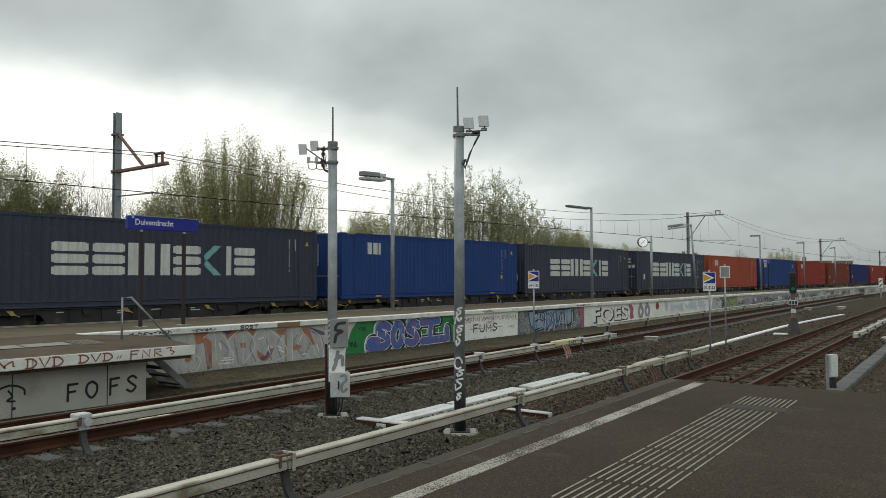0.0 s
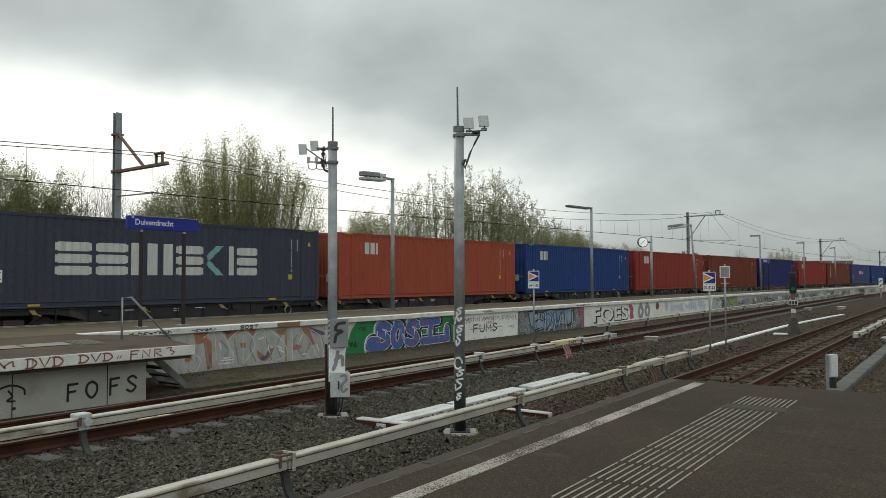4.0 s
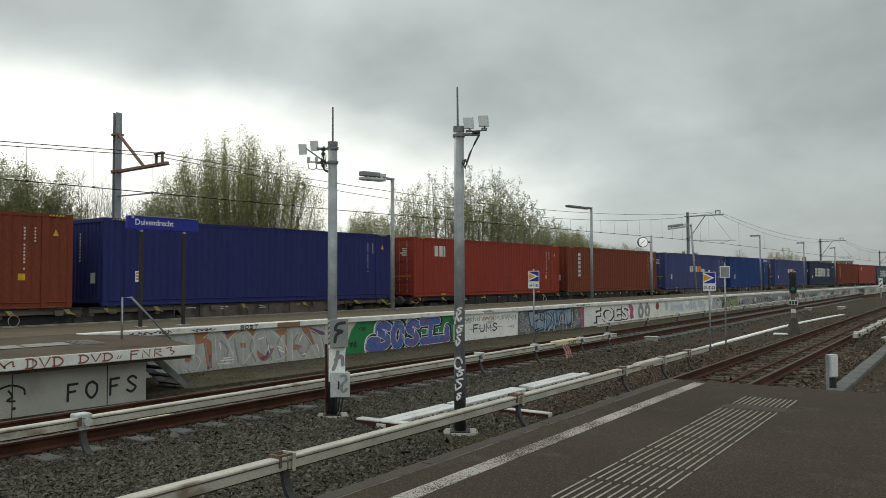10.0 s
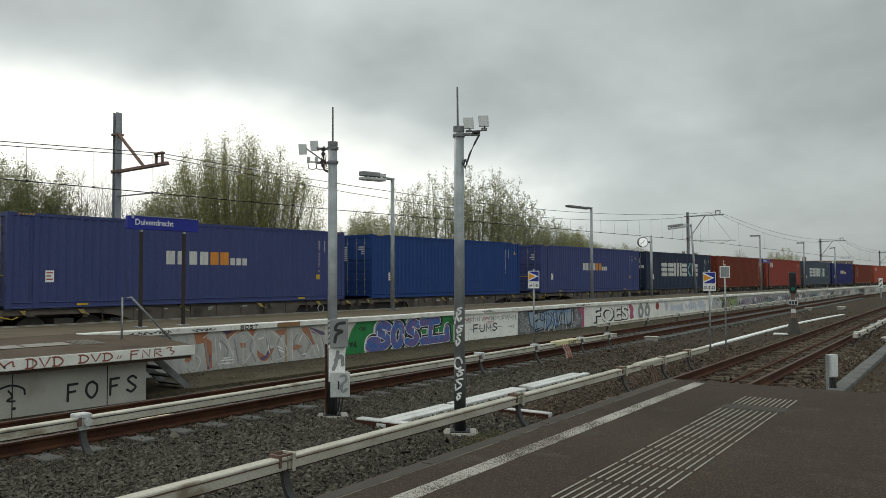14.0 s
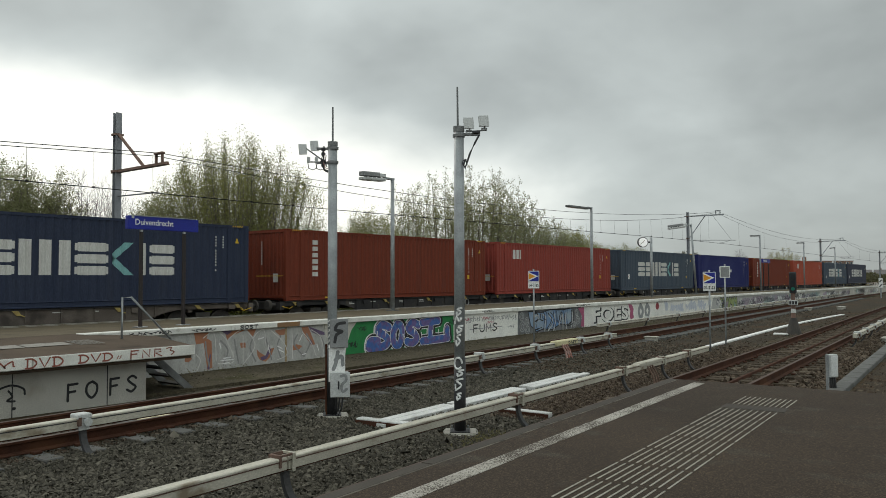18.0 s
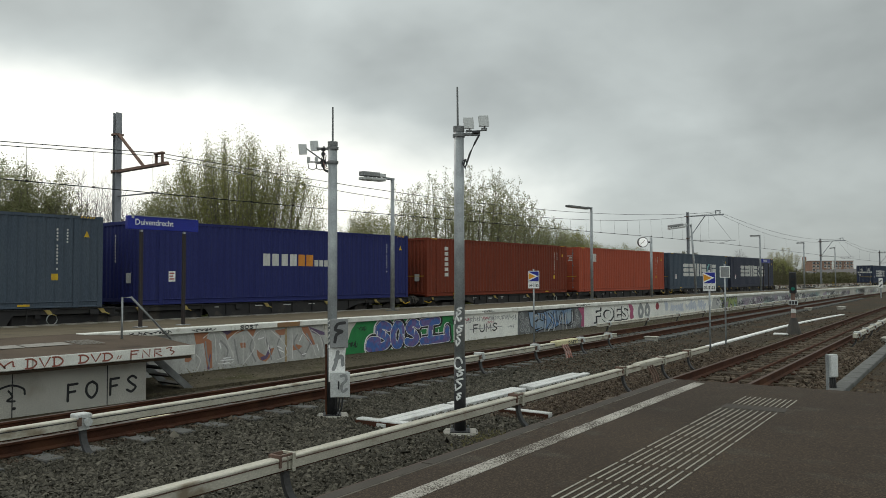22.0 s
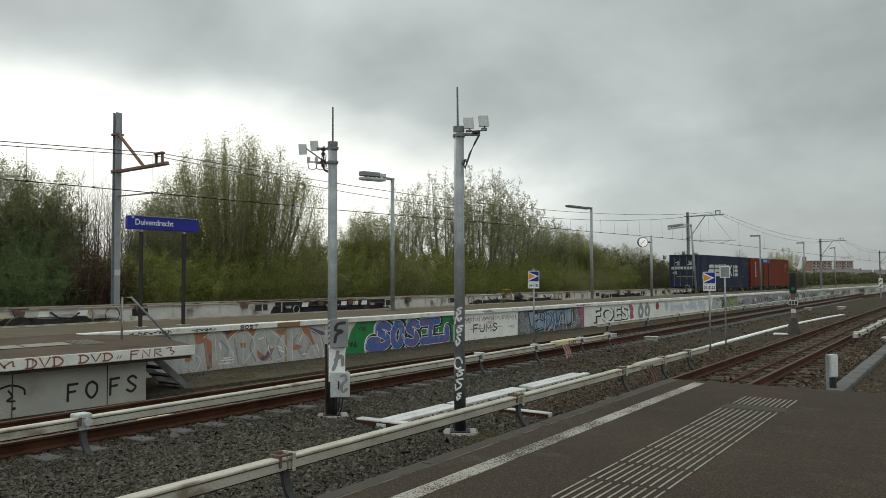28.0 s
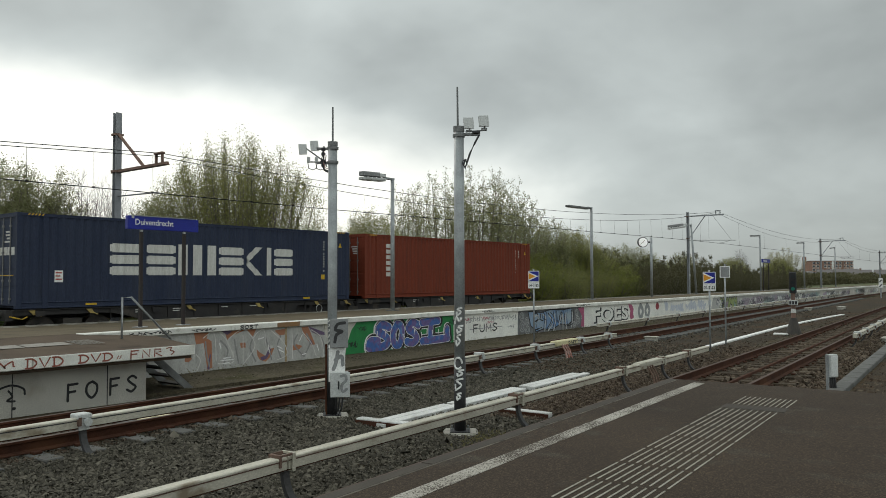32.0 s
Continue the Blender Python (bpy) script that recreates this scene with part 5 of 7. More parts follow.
    for x in (18.05, 18.45, 18.95, 19.3, 19.9, 20.25, 20.85, 21.2, 21.5):
        z = r.uniform(0.25, 0.5)
        g.slab([(x - 0.03, z), (x + 0.03, z), (x, z - 0.2)], Y - 0.016, Y - 0.0155)
    part("graffiti", g, k_white, W)
    g = Geo()
    scribble(g, r, 17.2, 0.45, 0.35, 0.16, 0.02, Y - 0.004)
    scribble(g, r, 16.8, -0.02, 0.35, 0.2, 0.025, Y - 0.004)
    scribble(g, r, 21.85, 0.4, 0.3, 0.25, 0.02, Y - 0.004)
    part("graffiti", g, k_black, W)
    # white field with thin tags
    part("graffiti", Geo().slab([(22.1, 0.74), (26.45, 0.74), (26.45, -0.2), (22.1, -0.24)], Y, Y + 0.003), WHITEWALL, W, "whitewashed field with thin tags")
    part("graffiti", sprayed_word("FUMS", 23.3, 0.07, 0.43, 0.27, 0.05, Y - 0.004), k_black, W, "thin black tag")
    g = Geo()
    for i in range(9):
        scribble(g, r, 22.3 + 0.45 * i, 0.36 + r.uniform(0, 0.1), 0.5, 0.22, 0.018, Y - 0.004, 6)
    scribble(g, r, 25.7, 0.1, 0.5, 0.12, 0.02, Y - 0.004)
    stroke(g, [(23.1, 0.19), (25.3, 0.2)], 0.02, Y - 0.005, False)
    part("graffiti", g, MIDGREY, W)
    g = Geo()
    for x, z in ((22.6, 0.5), (23.9, 0.5), (24.2, 0.33)):
        scribble(g, r, x, z, 0.5, 0.12, 0.016, Y - 0.006)
    part("graffiti", g, spray("rose_line", (0.45, 0.09, 0.13)), W)
    # blue and black piece
    g = Geo().slab([(26.5, 0.72), (32.0, 0.74), (32.1, -0.2), (26.4, -0.2)], Y, Y + 0.003)
    part("graffiti", g, spray("charcoal", (0.10, 0.105, 0.11), (0.17, 0.175, 0.18), 2.5), W, "charcoal ground of a blue graffiti")
    g, g2 = Geo(), Geo()
    shapes = [[(27.62, 0.62), (27.6, 0.3), (27.72, -0.02), (28.05, -0.06)], [(28.2, 0.62), (28.26, 0.3), (28.18, -0.06)], [(28.5, -0.08), (28.56, 0.6), (28.86, 0.12), (28.98, 0.62)],
              [(29.28, 0.6), (29.2, 0.2), (29.35, -0.08)], [(29.75, 0.56), (29.42, 0.3), (29.8, -0.06)], [(30.12, -0.06), (30.05, 0.5), (30.3, 0.62), (30.42, 0.36), (30.15, 0.26)], [(31.0, 0.56), (30.68, 0.6), (30.6, 0.36), (30.95, 0.2), (30.86, -0.06), (30.5, -0.04)]]
    shapes = [[(58.65 - a, b) for a, b in pts] for pts in shapes]
    field = [(27.25, 0.70), (28.3, 0.62), (29.1, 0.71), (30.2, 0.66), (31.05, 0.72), (31.2, 0.2), (30.7, -0.02), (30.0, 0.06), (29.3, -0.14), (28.5, -0.08), (27.9, -0.16), (27.45, 0.12)]
    g.slab(field, Y - 0.003, Y - 0.0025)
    stroke(g2, field + field[:1], 0.05, Y - 0.0045, False)
    for k, pts in enumerate(shapes):
        stroke(g2, pts, 0.05, Y - 0.006)
        stroke(g2, [(a + 0.2, b + 0.03) for a, b in pts], 0.035, Y - 0.0065)
    hl = Geo()
    for pts in shapes:
        stroke(hl, [(a + 0.09, b - 0.1) for a, b in pts[:3]], 0.07, Y - 0.005)
    part("graffiti", hl, LIGHTGREY, W)
    part("graffiti", g2, k_black, W)
    part("graffiti", g, mat("spray_steel_blue", (0.09, 0.22, 0.46), (0.30, 0.36, 0.41), rough=0.6, scale=1.5, detail=2), W, "steel blue sprayed letters fading to grey")
    g = Geo()
    for x, z, q in ((26.75, 0.5, .16), (26.8, 0.1, .2), (27.15, 0.3, .15), (31.55, 0.5, .15), (31.65, 0.15, .18), (31.3, -0.02, .13), (27.2, -0.05, .16)):
        for k in (1.0, 0.5):
            pts = [(x + q * k * math.cos(2 * math.pi * j / 10), z + q * k * math.sin(2 * math.pi * j / 10)) for j in range(11)]
            stroke(g, pts, 0.025, Y - 0.005)
    part("graffiti", g, LIGHTGREY, W)
    pink = spray("pink", (0.42, 0.10, 0.19))
    part("graffiti", Geo().slab([(31.7, 0.7), (32.3, 0.72), (32.3, -0.18), (31.95, -0.15), (32.1, 0.3)], Y - 0.002, Y - 0.0015), pink, W)
    # white letters with black edges
    part("graffiti", Geo().slab([(32.32, 0.74), (37.3, 0.74), (37.3, -0.16), (32.32, -0.18)], Y, Y + 0.003), WHITEWALL, W, "white block letters on white wall")
    for m_, o, bold, dx in ((k_black, 0.004, 0.055, 0.06), (WHITEWALL, 0.007, 0.02, 0.0)):
        letter_part("graffiti", "FOES", 0.92, m_, W, (33.22 + dx, Y - o, -0.01 - 0.5 * dx), bold=bold, depth=0.001, width=4.05, label="block letters with a heavy black shadow" if dx else "white fill of the letters")
    part("graffiti", Geo().slab([(37.3, 0.7), (37.75, 0.68), (37.98, 0.45), (37.9, 0.25), (38.0, 0.0), (37.6, -0.1), (37.45, 0.1), (37.55, 0.35)], Y - 0.002, Y - 0.0015), pink, W)
    g = Geo()
    for x in (38.9, 39.8):
        stroke(g, [(x, 0.62), (x - 0.25, 0.3), (x, -0.05), (x + 0.3, 0.3), (x, 0.62)], 0.26, Y - 0.003)
    part("graffiti", g, spray("dull_silver", (0.30, 0.31, 0.31)), W)
    g = Geo()
    stroke(g, [(41.2, 0.5), (41.3, 0.5)], 0.4, Y - 0.003, False)
    part("graffiti", g, spray("dark_red", (0.30, 0.05, 0.06)), W)
    g = Geo()
    for i in range(10):
        x = 42.2 + i * 0.85 + r.uniform(-0.2, 0.2)
        scribble(g, r, x, -0.05 + r.uniform(0, 0.2), r.uniform(0.4, 1.1), r.uniform(0.4, 0.6), r.uniform(0.06, 0.2), Y - 0.003, 5)
    part("graffiti", g, spray("washed_blue", (0.46, 0.50, 0.58), (0.58, 0.60, 0.64)), W, "washed-out pale blue smears")
    part("graffiti", Geo().slab([(51.0, 0.74), (71, 0.74), (71, -0.15), (50.4, -0.15)], Y, Y + 0.003), spray("grey_field", (0.36, 0.36, 0.35), (0.46, 0.455, 0.44), 1.0), W, "grey sprayed field")
    g, g2 = Geo(), Geo()
    for i in range(4):
        x = 52.4 + i * 1.0
        pts = [(x, 0.0), (x + 0.2, 0.62), (x + 0.5, 0.3), (x + 0.75, 0.6), (x + 0.8, 0.0)]
        stroke(g2, pts, 0.34, Y - 0.004)
        stroke(g, pts, 0.2, Y - 0.006)
    part("graffiti", g2, k_black, W)
    part("graffiti", g, spray("lime", (0.30, 0.36, 0.13)), W, "pale lime letters with black edges")
    for x0, m_ in ((60.5, spray("mauve", (0.22, 0.17, 0.20))), (66.0, spray("steel", (0.30, 0.32, 0.36))), (73, k_black), (80, spray("teal_wash", (0.22, 0.30, 0.30))), (88, k_black), (97, spray("mauve", (0.22, 0.17, 0.20))), (108, k_black)):
        g = Geo()
        for i in range(8):
            x = x0 + i * 0.62
            stroke(g, [(x, -0.02), (x + 0.15, 0.6), (x + 0.4, 0.1), (x + 0.5, 0.58)], 0.13, Y - 0.004)
        part("graffiti", g, m_, W)
    # crowded tags further along
    for m_, n, w in ((k_black, 42, 0.03), (k_white, 34, 0.06), (spray("slate", (0.15, 0.15, 0.18)), 20, 0.08), (spray("pale_mauve", (0.36, 0.30, 0.36)), 22, 0.16), (spray("sea_green", (0.28, 0.42, 0.38)), 8, 0.14)):
        g = Geo()
        for i in range(n):
            x = r.uniform(51, 125) if i % 3 else r.uniform(55, 80)
            h = r.uniform(0.3, 0.7)
            scribble(g, r, x, r.uniform(-0.1, 0.65 - h), r.uniform(0.6, 2.2), h, w * r.uniform(0.7, 1.4), Y - (0.0075 if m_ is k_black else 0.0055), r.randint(5, 9))
        part("graffiti", g, m_, W, "crowd of unreadable overlapping tags")
    # tags along the coping
    g = Geo()
    yc = WALL_Y - 0.104
    for x, w in ((9.6, 0.7), (10.35, 0.35), (11.35, 0.6), (23.85, 0.7), (31.3, 1.4)):
        scribble(g, r, x, 0.765, w, 0.09, 0.016, yc, 9)
    part("graffiti", g, k_black, W, "thin black tags on the coping")
    part("graffiti", sprayed_word("SOST", 12.72, 0.765, 0.15, 0.085, 0.026, yc), k_black, W, "bold black tag on the coping")
    g = Geo().box(13.95, 14.75, yc, yc + 0.002, 0.75, 0.87)
    part("graffiti", g, spray("ochre", (0.27, 0.14, 0.05), (0.20, 0.13, 0.08)), W)
    # low platform: red tags on the fascia and black ones on the wall
    P = bpy.data.objects["low_platform"]
    yf = 13.187
    part("graffiti", sprayed_word("DVD", 5.66, 0.585, 0.215, 0.15, 0.027, yf), k_red, P, "brick-red sprayed tag")
    part("graffiti", sprayed_word("DVD", 6.53, 0.60, 0.215, 0.13, 0.027, yf), k_red, P, "brick-red sprayed tag")
    part("graffiti", sprayed_word("FNR", 7.46, 0.60, 0.235, 0.135, 0.024, yf), k_red, P, "brick-red sprayed tag")
    g = Geo()
    scribble(g, r, 5.12, 0.595, 0.4, 0.14, 0.024, yf, 5)
    stroke(g, [(8.2, 0.73), (8.3, 0.745), (8.28, 0.69), (8.36, 0.66), (8.3, 0.61)], 0.022, yf)
    for x in (7.22, 7.27):
        stroke(g, [(x, 0.615), (x + 0.03, 0.665)], 0.018, yf, False)
    part("graffiti", g, k_red, P, "brick-red sprayed tag")
    for i, (c, x) in enumerate((("F", 6.58), ("O", 6.93), ("F", 7.36), ("S", 7.70))):
        part("graffiti", sprayed_word(c, x, -0.11 + 0.012 * i, 0.26, 0.29, 0.045, 13.716), k_black, P, "black sprayed letter")
    g = Geo()
    stroke(g, [(5.4, 0.20), (5.65, 0.27), (5.85, 0.2), (5.88, 0.1)], 0.035, 13.716)
    stroke(g, [(5.62, 0.18), (5.68, 0.08), (5.6, 0.02), (5.72, 0.0)], 0.035, 13.716)
    stroke(g, [(5.70, -0.12), (5.72, -0.12)], 0.05, 13.716, False)
    part("graffiti", g, k_black, P, "black sprayed tag")


build_graffiti()


# ---------------- poles, boxes and signs between the tracks ----------------
def facing(x, y, z=0.0):
    """A pose at (x, y) whose -y side turns towards the place where one waits on the metro platform."""
    return pose(x, y, z, 0, 0, math.degrees(math.atan2(y, x)) - 90)


def pole_foot(ob, base):
    part("footing", Geo().box(-0.25, 0.27, -0.22, 0.24, base - 0.3, base + 0.085, 0.035), CONCRETE, ob, "weathered concrete footing")
    g = Geo().box(-0.15, 0.15, -0.15, 0.15, base + 0.085, base + 0.1, 0.006)
    part("base_plate", g, TAR, ob)
    nut = Geo().tube([(0, 0, 0), (0, 0, 0.05)], 0.016, 6).mesh("bolt", GALVDARK)
    for a in (-0.12, 0.12):
        for b in (-0.12, 0.12):
            part("bolt", nut, None, ob, m=pose(a, b, base + 0.095))


def build_poles():
    B = -0.27
    # first pole
    ob = thing("antenna_pole", "grey steel pole with tar-black foot, white scrawl and flat antennas", "pole", facing(9.15, 6.97))
    part("shaft", Geo().tube([(0, 0, 0.82), (0, 0, 4.24)], [0.078, 0.075], 20), GALV, ob, smooth=True)
    part("sleeve", Geo().tube([(0, 0, B - 0.02), (0, 0, 0.86)], 0.086, 20), TAR, ob, "tar-black lower sleeve", smooth=True)
    part("cap", Geo().tube([(0, 0, 4.22), (0, 0, 4.30), (0, 0, 4.31)], [0.084, 0.084, 0.03], 20), GALVDARK, ob)
    part("rod", Geo().tube([(-0.015, 0, 4.3), (-0.02, 0, 4.9)], [0.016, 0.013], 8), GALVDARK, ob)
    for z in (4.16,):
        part("clamp", Geo().tube([(0, 0, z - 0.02), (0, 0, z + 0.02)], 0.092, 20), GALVDARK, ob)
    part("arm", Geo().box(0.07, 0.32, -0.02, 0.02, 4.16, 4.20, 0.005).tube([(0.1, 0, 4.22), (0.42, 0.0, 4.245)], 0.012, 6), GALVDARK, ob)
    for x, z in ((0.15, 4.265), (0.375, 4.295)):
        part("panel_antenna", Geo().box(-0.078, 0.078, -0.03, 0.0, 0, 0.17, 0.006), PANELWHITE, ob, "flat white panel antenna", m=pose(x, 0, z, -4, -4, 14))
        part("antenna_bracket", Geo().tube([(x, 0.02, z + 0.05), (x + 0.02, 0, z - 0.05)], 0.014, 6).box(x - 0.04, x + 0.05, -0.01, 0.03, z - 0.035, z - 0.015), GALVDARK, ob)
    part("splice_box", Geo().box(0.2, 0.32, -0.05, 0.02, 4.19, 4.23, 0.008), BLACK, ob)
    part("cable_coil", Geo().tube([(0.085 + 0.03 * math.cos(k * 0.7), -0.07, 3.74 + 0.05 * math.sin(k * 0.7)) for k in range(20)], 0.009, 5), TAR, ob)
    part("cable", Geo().tube([(0.3, -0.02, 4.16), (0.24, -0.03, 4.05), (0.17, -0.05, 3.9), (0.12, -0.06, 3.75), (0.09, -0.07, 3.66), (0.07, -0.07, 3.72), (0.10, -0.07, 3.80)], 0.016, 6), TAR, ob)
    r = random.Random(3)
    g = Geo()
    def on_pole(pts, rad, q):
        g.tube([(rad * math.sin(a), -rad * math.cos(a), q + b) for a, b in smooth_line(pts, 5)], 0.017, 5)

    for z0, z1, rad in ((0.98, 1.60, 0.075), (0.20, 0.86, 0.082)):
        q = z1
        while q > z0 + 0.1:
            h, s, w = r.uniform(0.1, 0.19), r.uniform(-0.35, 0.25), r.uniform(0.4, 0.8)
            kind = r.randrange(4)
            if kind == 0:
                on_pole([(s + w * math.cos(k * 0.7), -h / 2 + h / 2 * math.sin(k * 0.7)) for k in range(9)], rad, q)
            elif kind == 1:
                on_pole([(s - w, 0), (s + w * 0.6, -h * 0.15), (s + w, -h * 0.5), (s, -h * 0.6), (s + w, -h)], rad, q)
            elif kind == 2:
                on_pole([(s - w, -h), (s - w * 0.4, 0), (s + w * 0.3, -h * 0.6), (s + w, -0.01)], rad, q)
            else:
                on_pole([(s + w, -0.01), (s - w * 0.7, -h * 0.2), (s + w * 0.5, -h * 0.6), (s - w, -h)], rad, q)
                on_pole([(s - w, -h * 0.5), (s - w, -h * 0.9)], rad, q)
            q -= h + r.uniform(0.0, 0.03)
    tagged(part("scrawl", g, spray("white", (0.78, 0.78, 0.76)), ob, "white sprayed scrawl"), kind="stuff")
    pole_foot(ob, B - 0.035)
    # second pole with cabinets
    ob = thing("antenna_pole", "grey steel pole with antennas and tagged junction boxes", "pole", facing(8.96, 9.49))
    part("shaft", Geo().tube([(0, 0, B + 0.04), (0, 0, 4.3)], [0.08, 0.076], 20), GALV, ob, smooth=True)
    part("sleeve", Geo().tube([(0, 0, B - 0.02), (0, 0, 0.92)], 0.088, 20), TAR, ob, "tar-black lower sleeve", smooth=True)
    part("cap", Geo().tube([(0, 0, 4.26), (0, 0, 4.33), (0, 0, 4.34)], [0.084, 0.084, 0.03], 20), GALVDARK, ob)
    part("rod", Geo().tube([(0.0, 0, 4.33), (0.0, 0, 4.92)], [0.016, 0.013], 8), GALVDARK, ob)
    for z in (4.22, 3.98):
        part("clamp", Geo().tube([(0, 0, z - 0.022), (0, 0, z + 0.022)], 0.096, 20), GALVDARK, ob)
        part("arm", Geo().box(-0.27, -0.07, -0.022, 0.022, z - 0.03, z + 0.01, 0.005).tube([(-0.15, 0, z + 0.03), (-0.15, 0, z - 0.05)], 0.02, 6), GALVDARK, ob)
    part("stay", Geo().tube([(-0.44, 0, 4.21), (-0.2, 0, 4.04), (-0.1, 0, 3.98)], 0.012, 6), GALVDARK, ob)
    for x, z in ((-0.50, 4.13), (-0.31, 4.19)):
        part("panel_antenna", Geo().box(-0.068, 0.068, -0.03, 0.0, 0, 0.175, 0.006), PANELWHITE, ob, "flat white panel antenna", m=pose(x + 0.01, 0, z - 0.025, -4, -5, 16))
    for x in (-0.40, -0.27):
        part("small_antenna", Geo().box(x - 0.03, x + 0.03, -0.03, 0.02, 3.97, 4.07, 0.01), LIGHTGREY, ob)
        part("cable_loop", Geo().tube([(x - 0.01, 0, 3.97), (x, 0, 3.88), (x + 0.07, 0, 3.85), (x + 0.13, 0, 3.88), (x + 0.14, 0, 3.97)], 0.008, 6), TAR, ob)
    part("antenna_bar", Geo().tube([(-0.42, 0, 3.985), (-0.07, 0, 3.985)], 0.012, 6), GALVDARK, ob)
    part("cable", Geo().tube([(-0.16, -0.02, 4.16), (-0.15, -0.03, 4.05), (-0.17, -0.03, 3.92), (-0.13, -0.03, 3.84), (-0.08, -0.03, 3.82)], 0.018, 6), TAR, ob)
    for z in (4.2, 4.12, 4.0, 3.93):
        part("splice_box", Geo().box(-0.19, -0.12, -0.04, 0.02, z - 0.025, z + 0.025, 0.008), BLACK, ob)
    for k in range(3):
        part("cable", Geo().tube([(-0.17 + 0.03 * k, -0.03, 4.1), (-0.2 + 0.04 * k, -0.04, 3.98), (-0.14 + 0.02 * k, -0.04, 3.86 + 0.02 * k), (-0.08, -0.04, 3.84 + 0.03 * k)], 0.008, 5), REDCABLE if k == 1 else TAR, ob)
    box = part("upper_box", Geo().box(-0.03, 0.245, -0.26, -0.08, 0.92, 1.36, 0.012), MIDGREY, ob, "dark grey junction box")
    part("box_lid", Geo().box(-0.04, 0.255, -0.275, -0.26, 0.905, 1.375, 0.006), MIDGREY, box)
    pan = part("white_panel", Geo().box(-0.06, 0.21, -0.2, -0.08, 0.34, 0.915, 0.01), SIGNWHITE, ob, "white housing with a black arrow shape")
    low = part("lower_box", Geo().box(-0.02, 0.275, -0.32, -0.1, 0.12, 0.50, 0.015), LIGHTGREY, ob, "light grey switch box")
    part("box_lid", Geo().box(-0.03, 0.285, -0.332, -0.32, 0.11, 0.51, 0.006), LIGHTGREY, low)
    part("handle", Geo().box(0.09, 0.115, -0.35, -0.332, 0.24, 0.37, 0.004), BLACK, low)
    g = Geo()
    stroke(g, [(0.2, 1.31), (0.09, 1.29), (0.05, 1.2), (0.16, 1.17), (0.07, 1.12), (0.04, 1.0)], 0.05, -0.277)
    part("graffiti", g, TAR, box)
    g = Geo()
    stroke(g, [(0.02, 0.55), (0.06, 0.66), (0.09, 0.83)], 0.06, -0.203)
    stroke(g, [(0.05, 0.70), (0.15, 0.76), (0.17, 0.62)], 0.06, -0.203)
    part("graffiti", g, MIDGREY, pan)
    g = Geo()
    stroke(g, [(0.14, 0.45), (0.21, 0.46), (0.22, 0.38), (0.15, 0.30), (0.17, 0.2), (0.23, 0.24)], 0.045, -0.334)
    part("graffiti", g, MIDGREY, low)
    g = Geo()
    for k in range(6):
        z = 1.32 - 0.085 * k
        stroke(g, [(-0.07, z), (-0.03, z + 0.03), (-0.0, z - 0.02), (-0.06, z - 0.05)], 0.016, -0.085)
    part("graffiti", g, spray("white", (0.78, 0.78, 0.76)), ob)
    part("conduit", Geo().tube([(-0.1, -0.06, 0.95), (-0.1, -0.06, -0.25)], 0.018, 8), RUST, ob)
    for x in (0.08, 0.13, 0.18):
        part("cable", Geo().tube([(x, -0.2, 0.14), (x - 0.03, -0.18, -0.1), (x - 0.1, -0.1, -0.26)], 0.016, 6), TAR, ob)
    pole_foot(ob, B - 0.035)


def sign_post(x, y, top, label, name="track_sign"):
    ob = thing(name, label, "sign", facing(x, y, 0))
    part("post", Geo().tube([(0, 0.03, -0.3), (0, 0.03, top)], 0.028, 10), GALV, ob, smooth=True)
    return ob




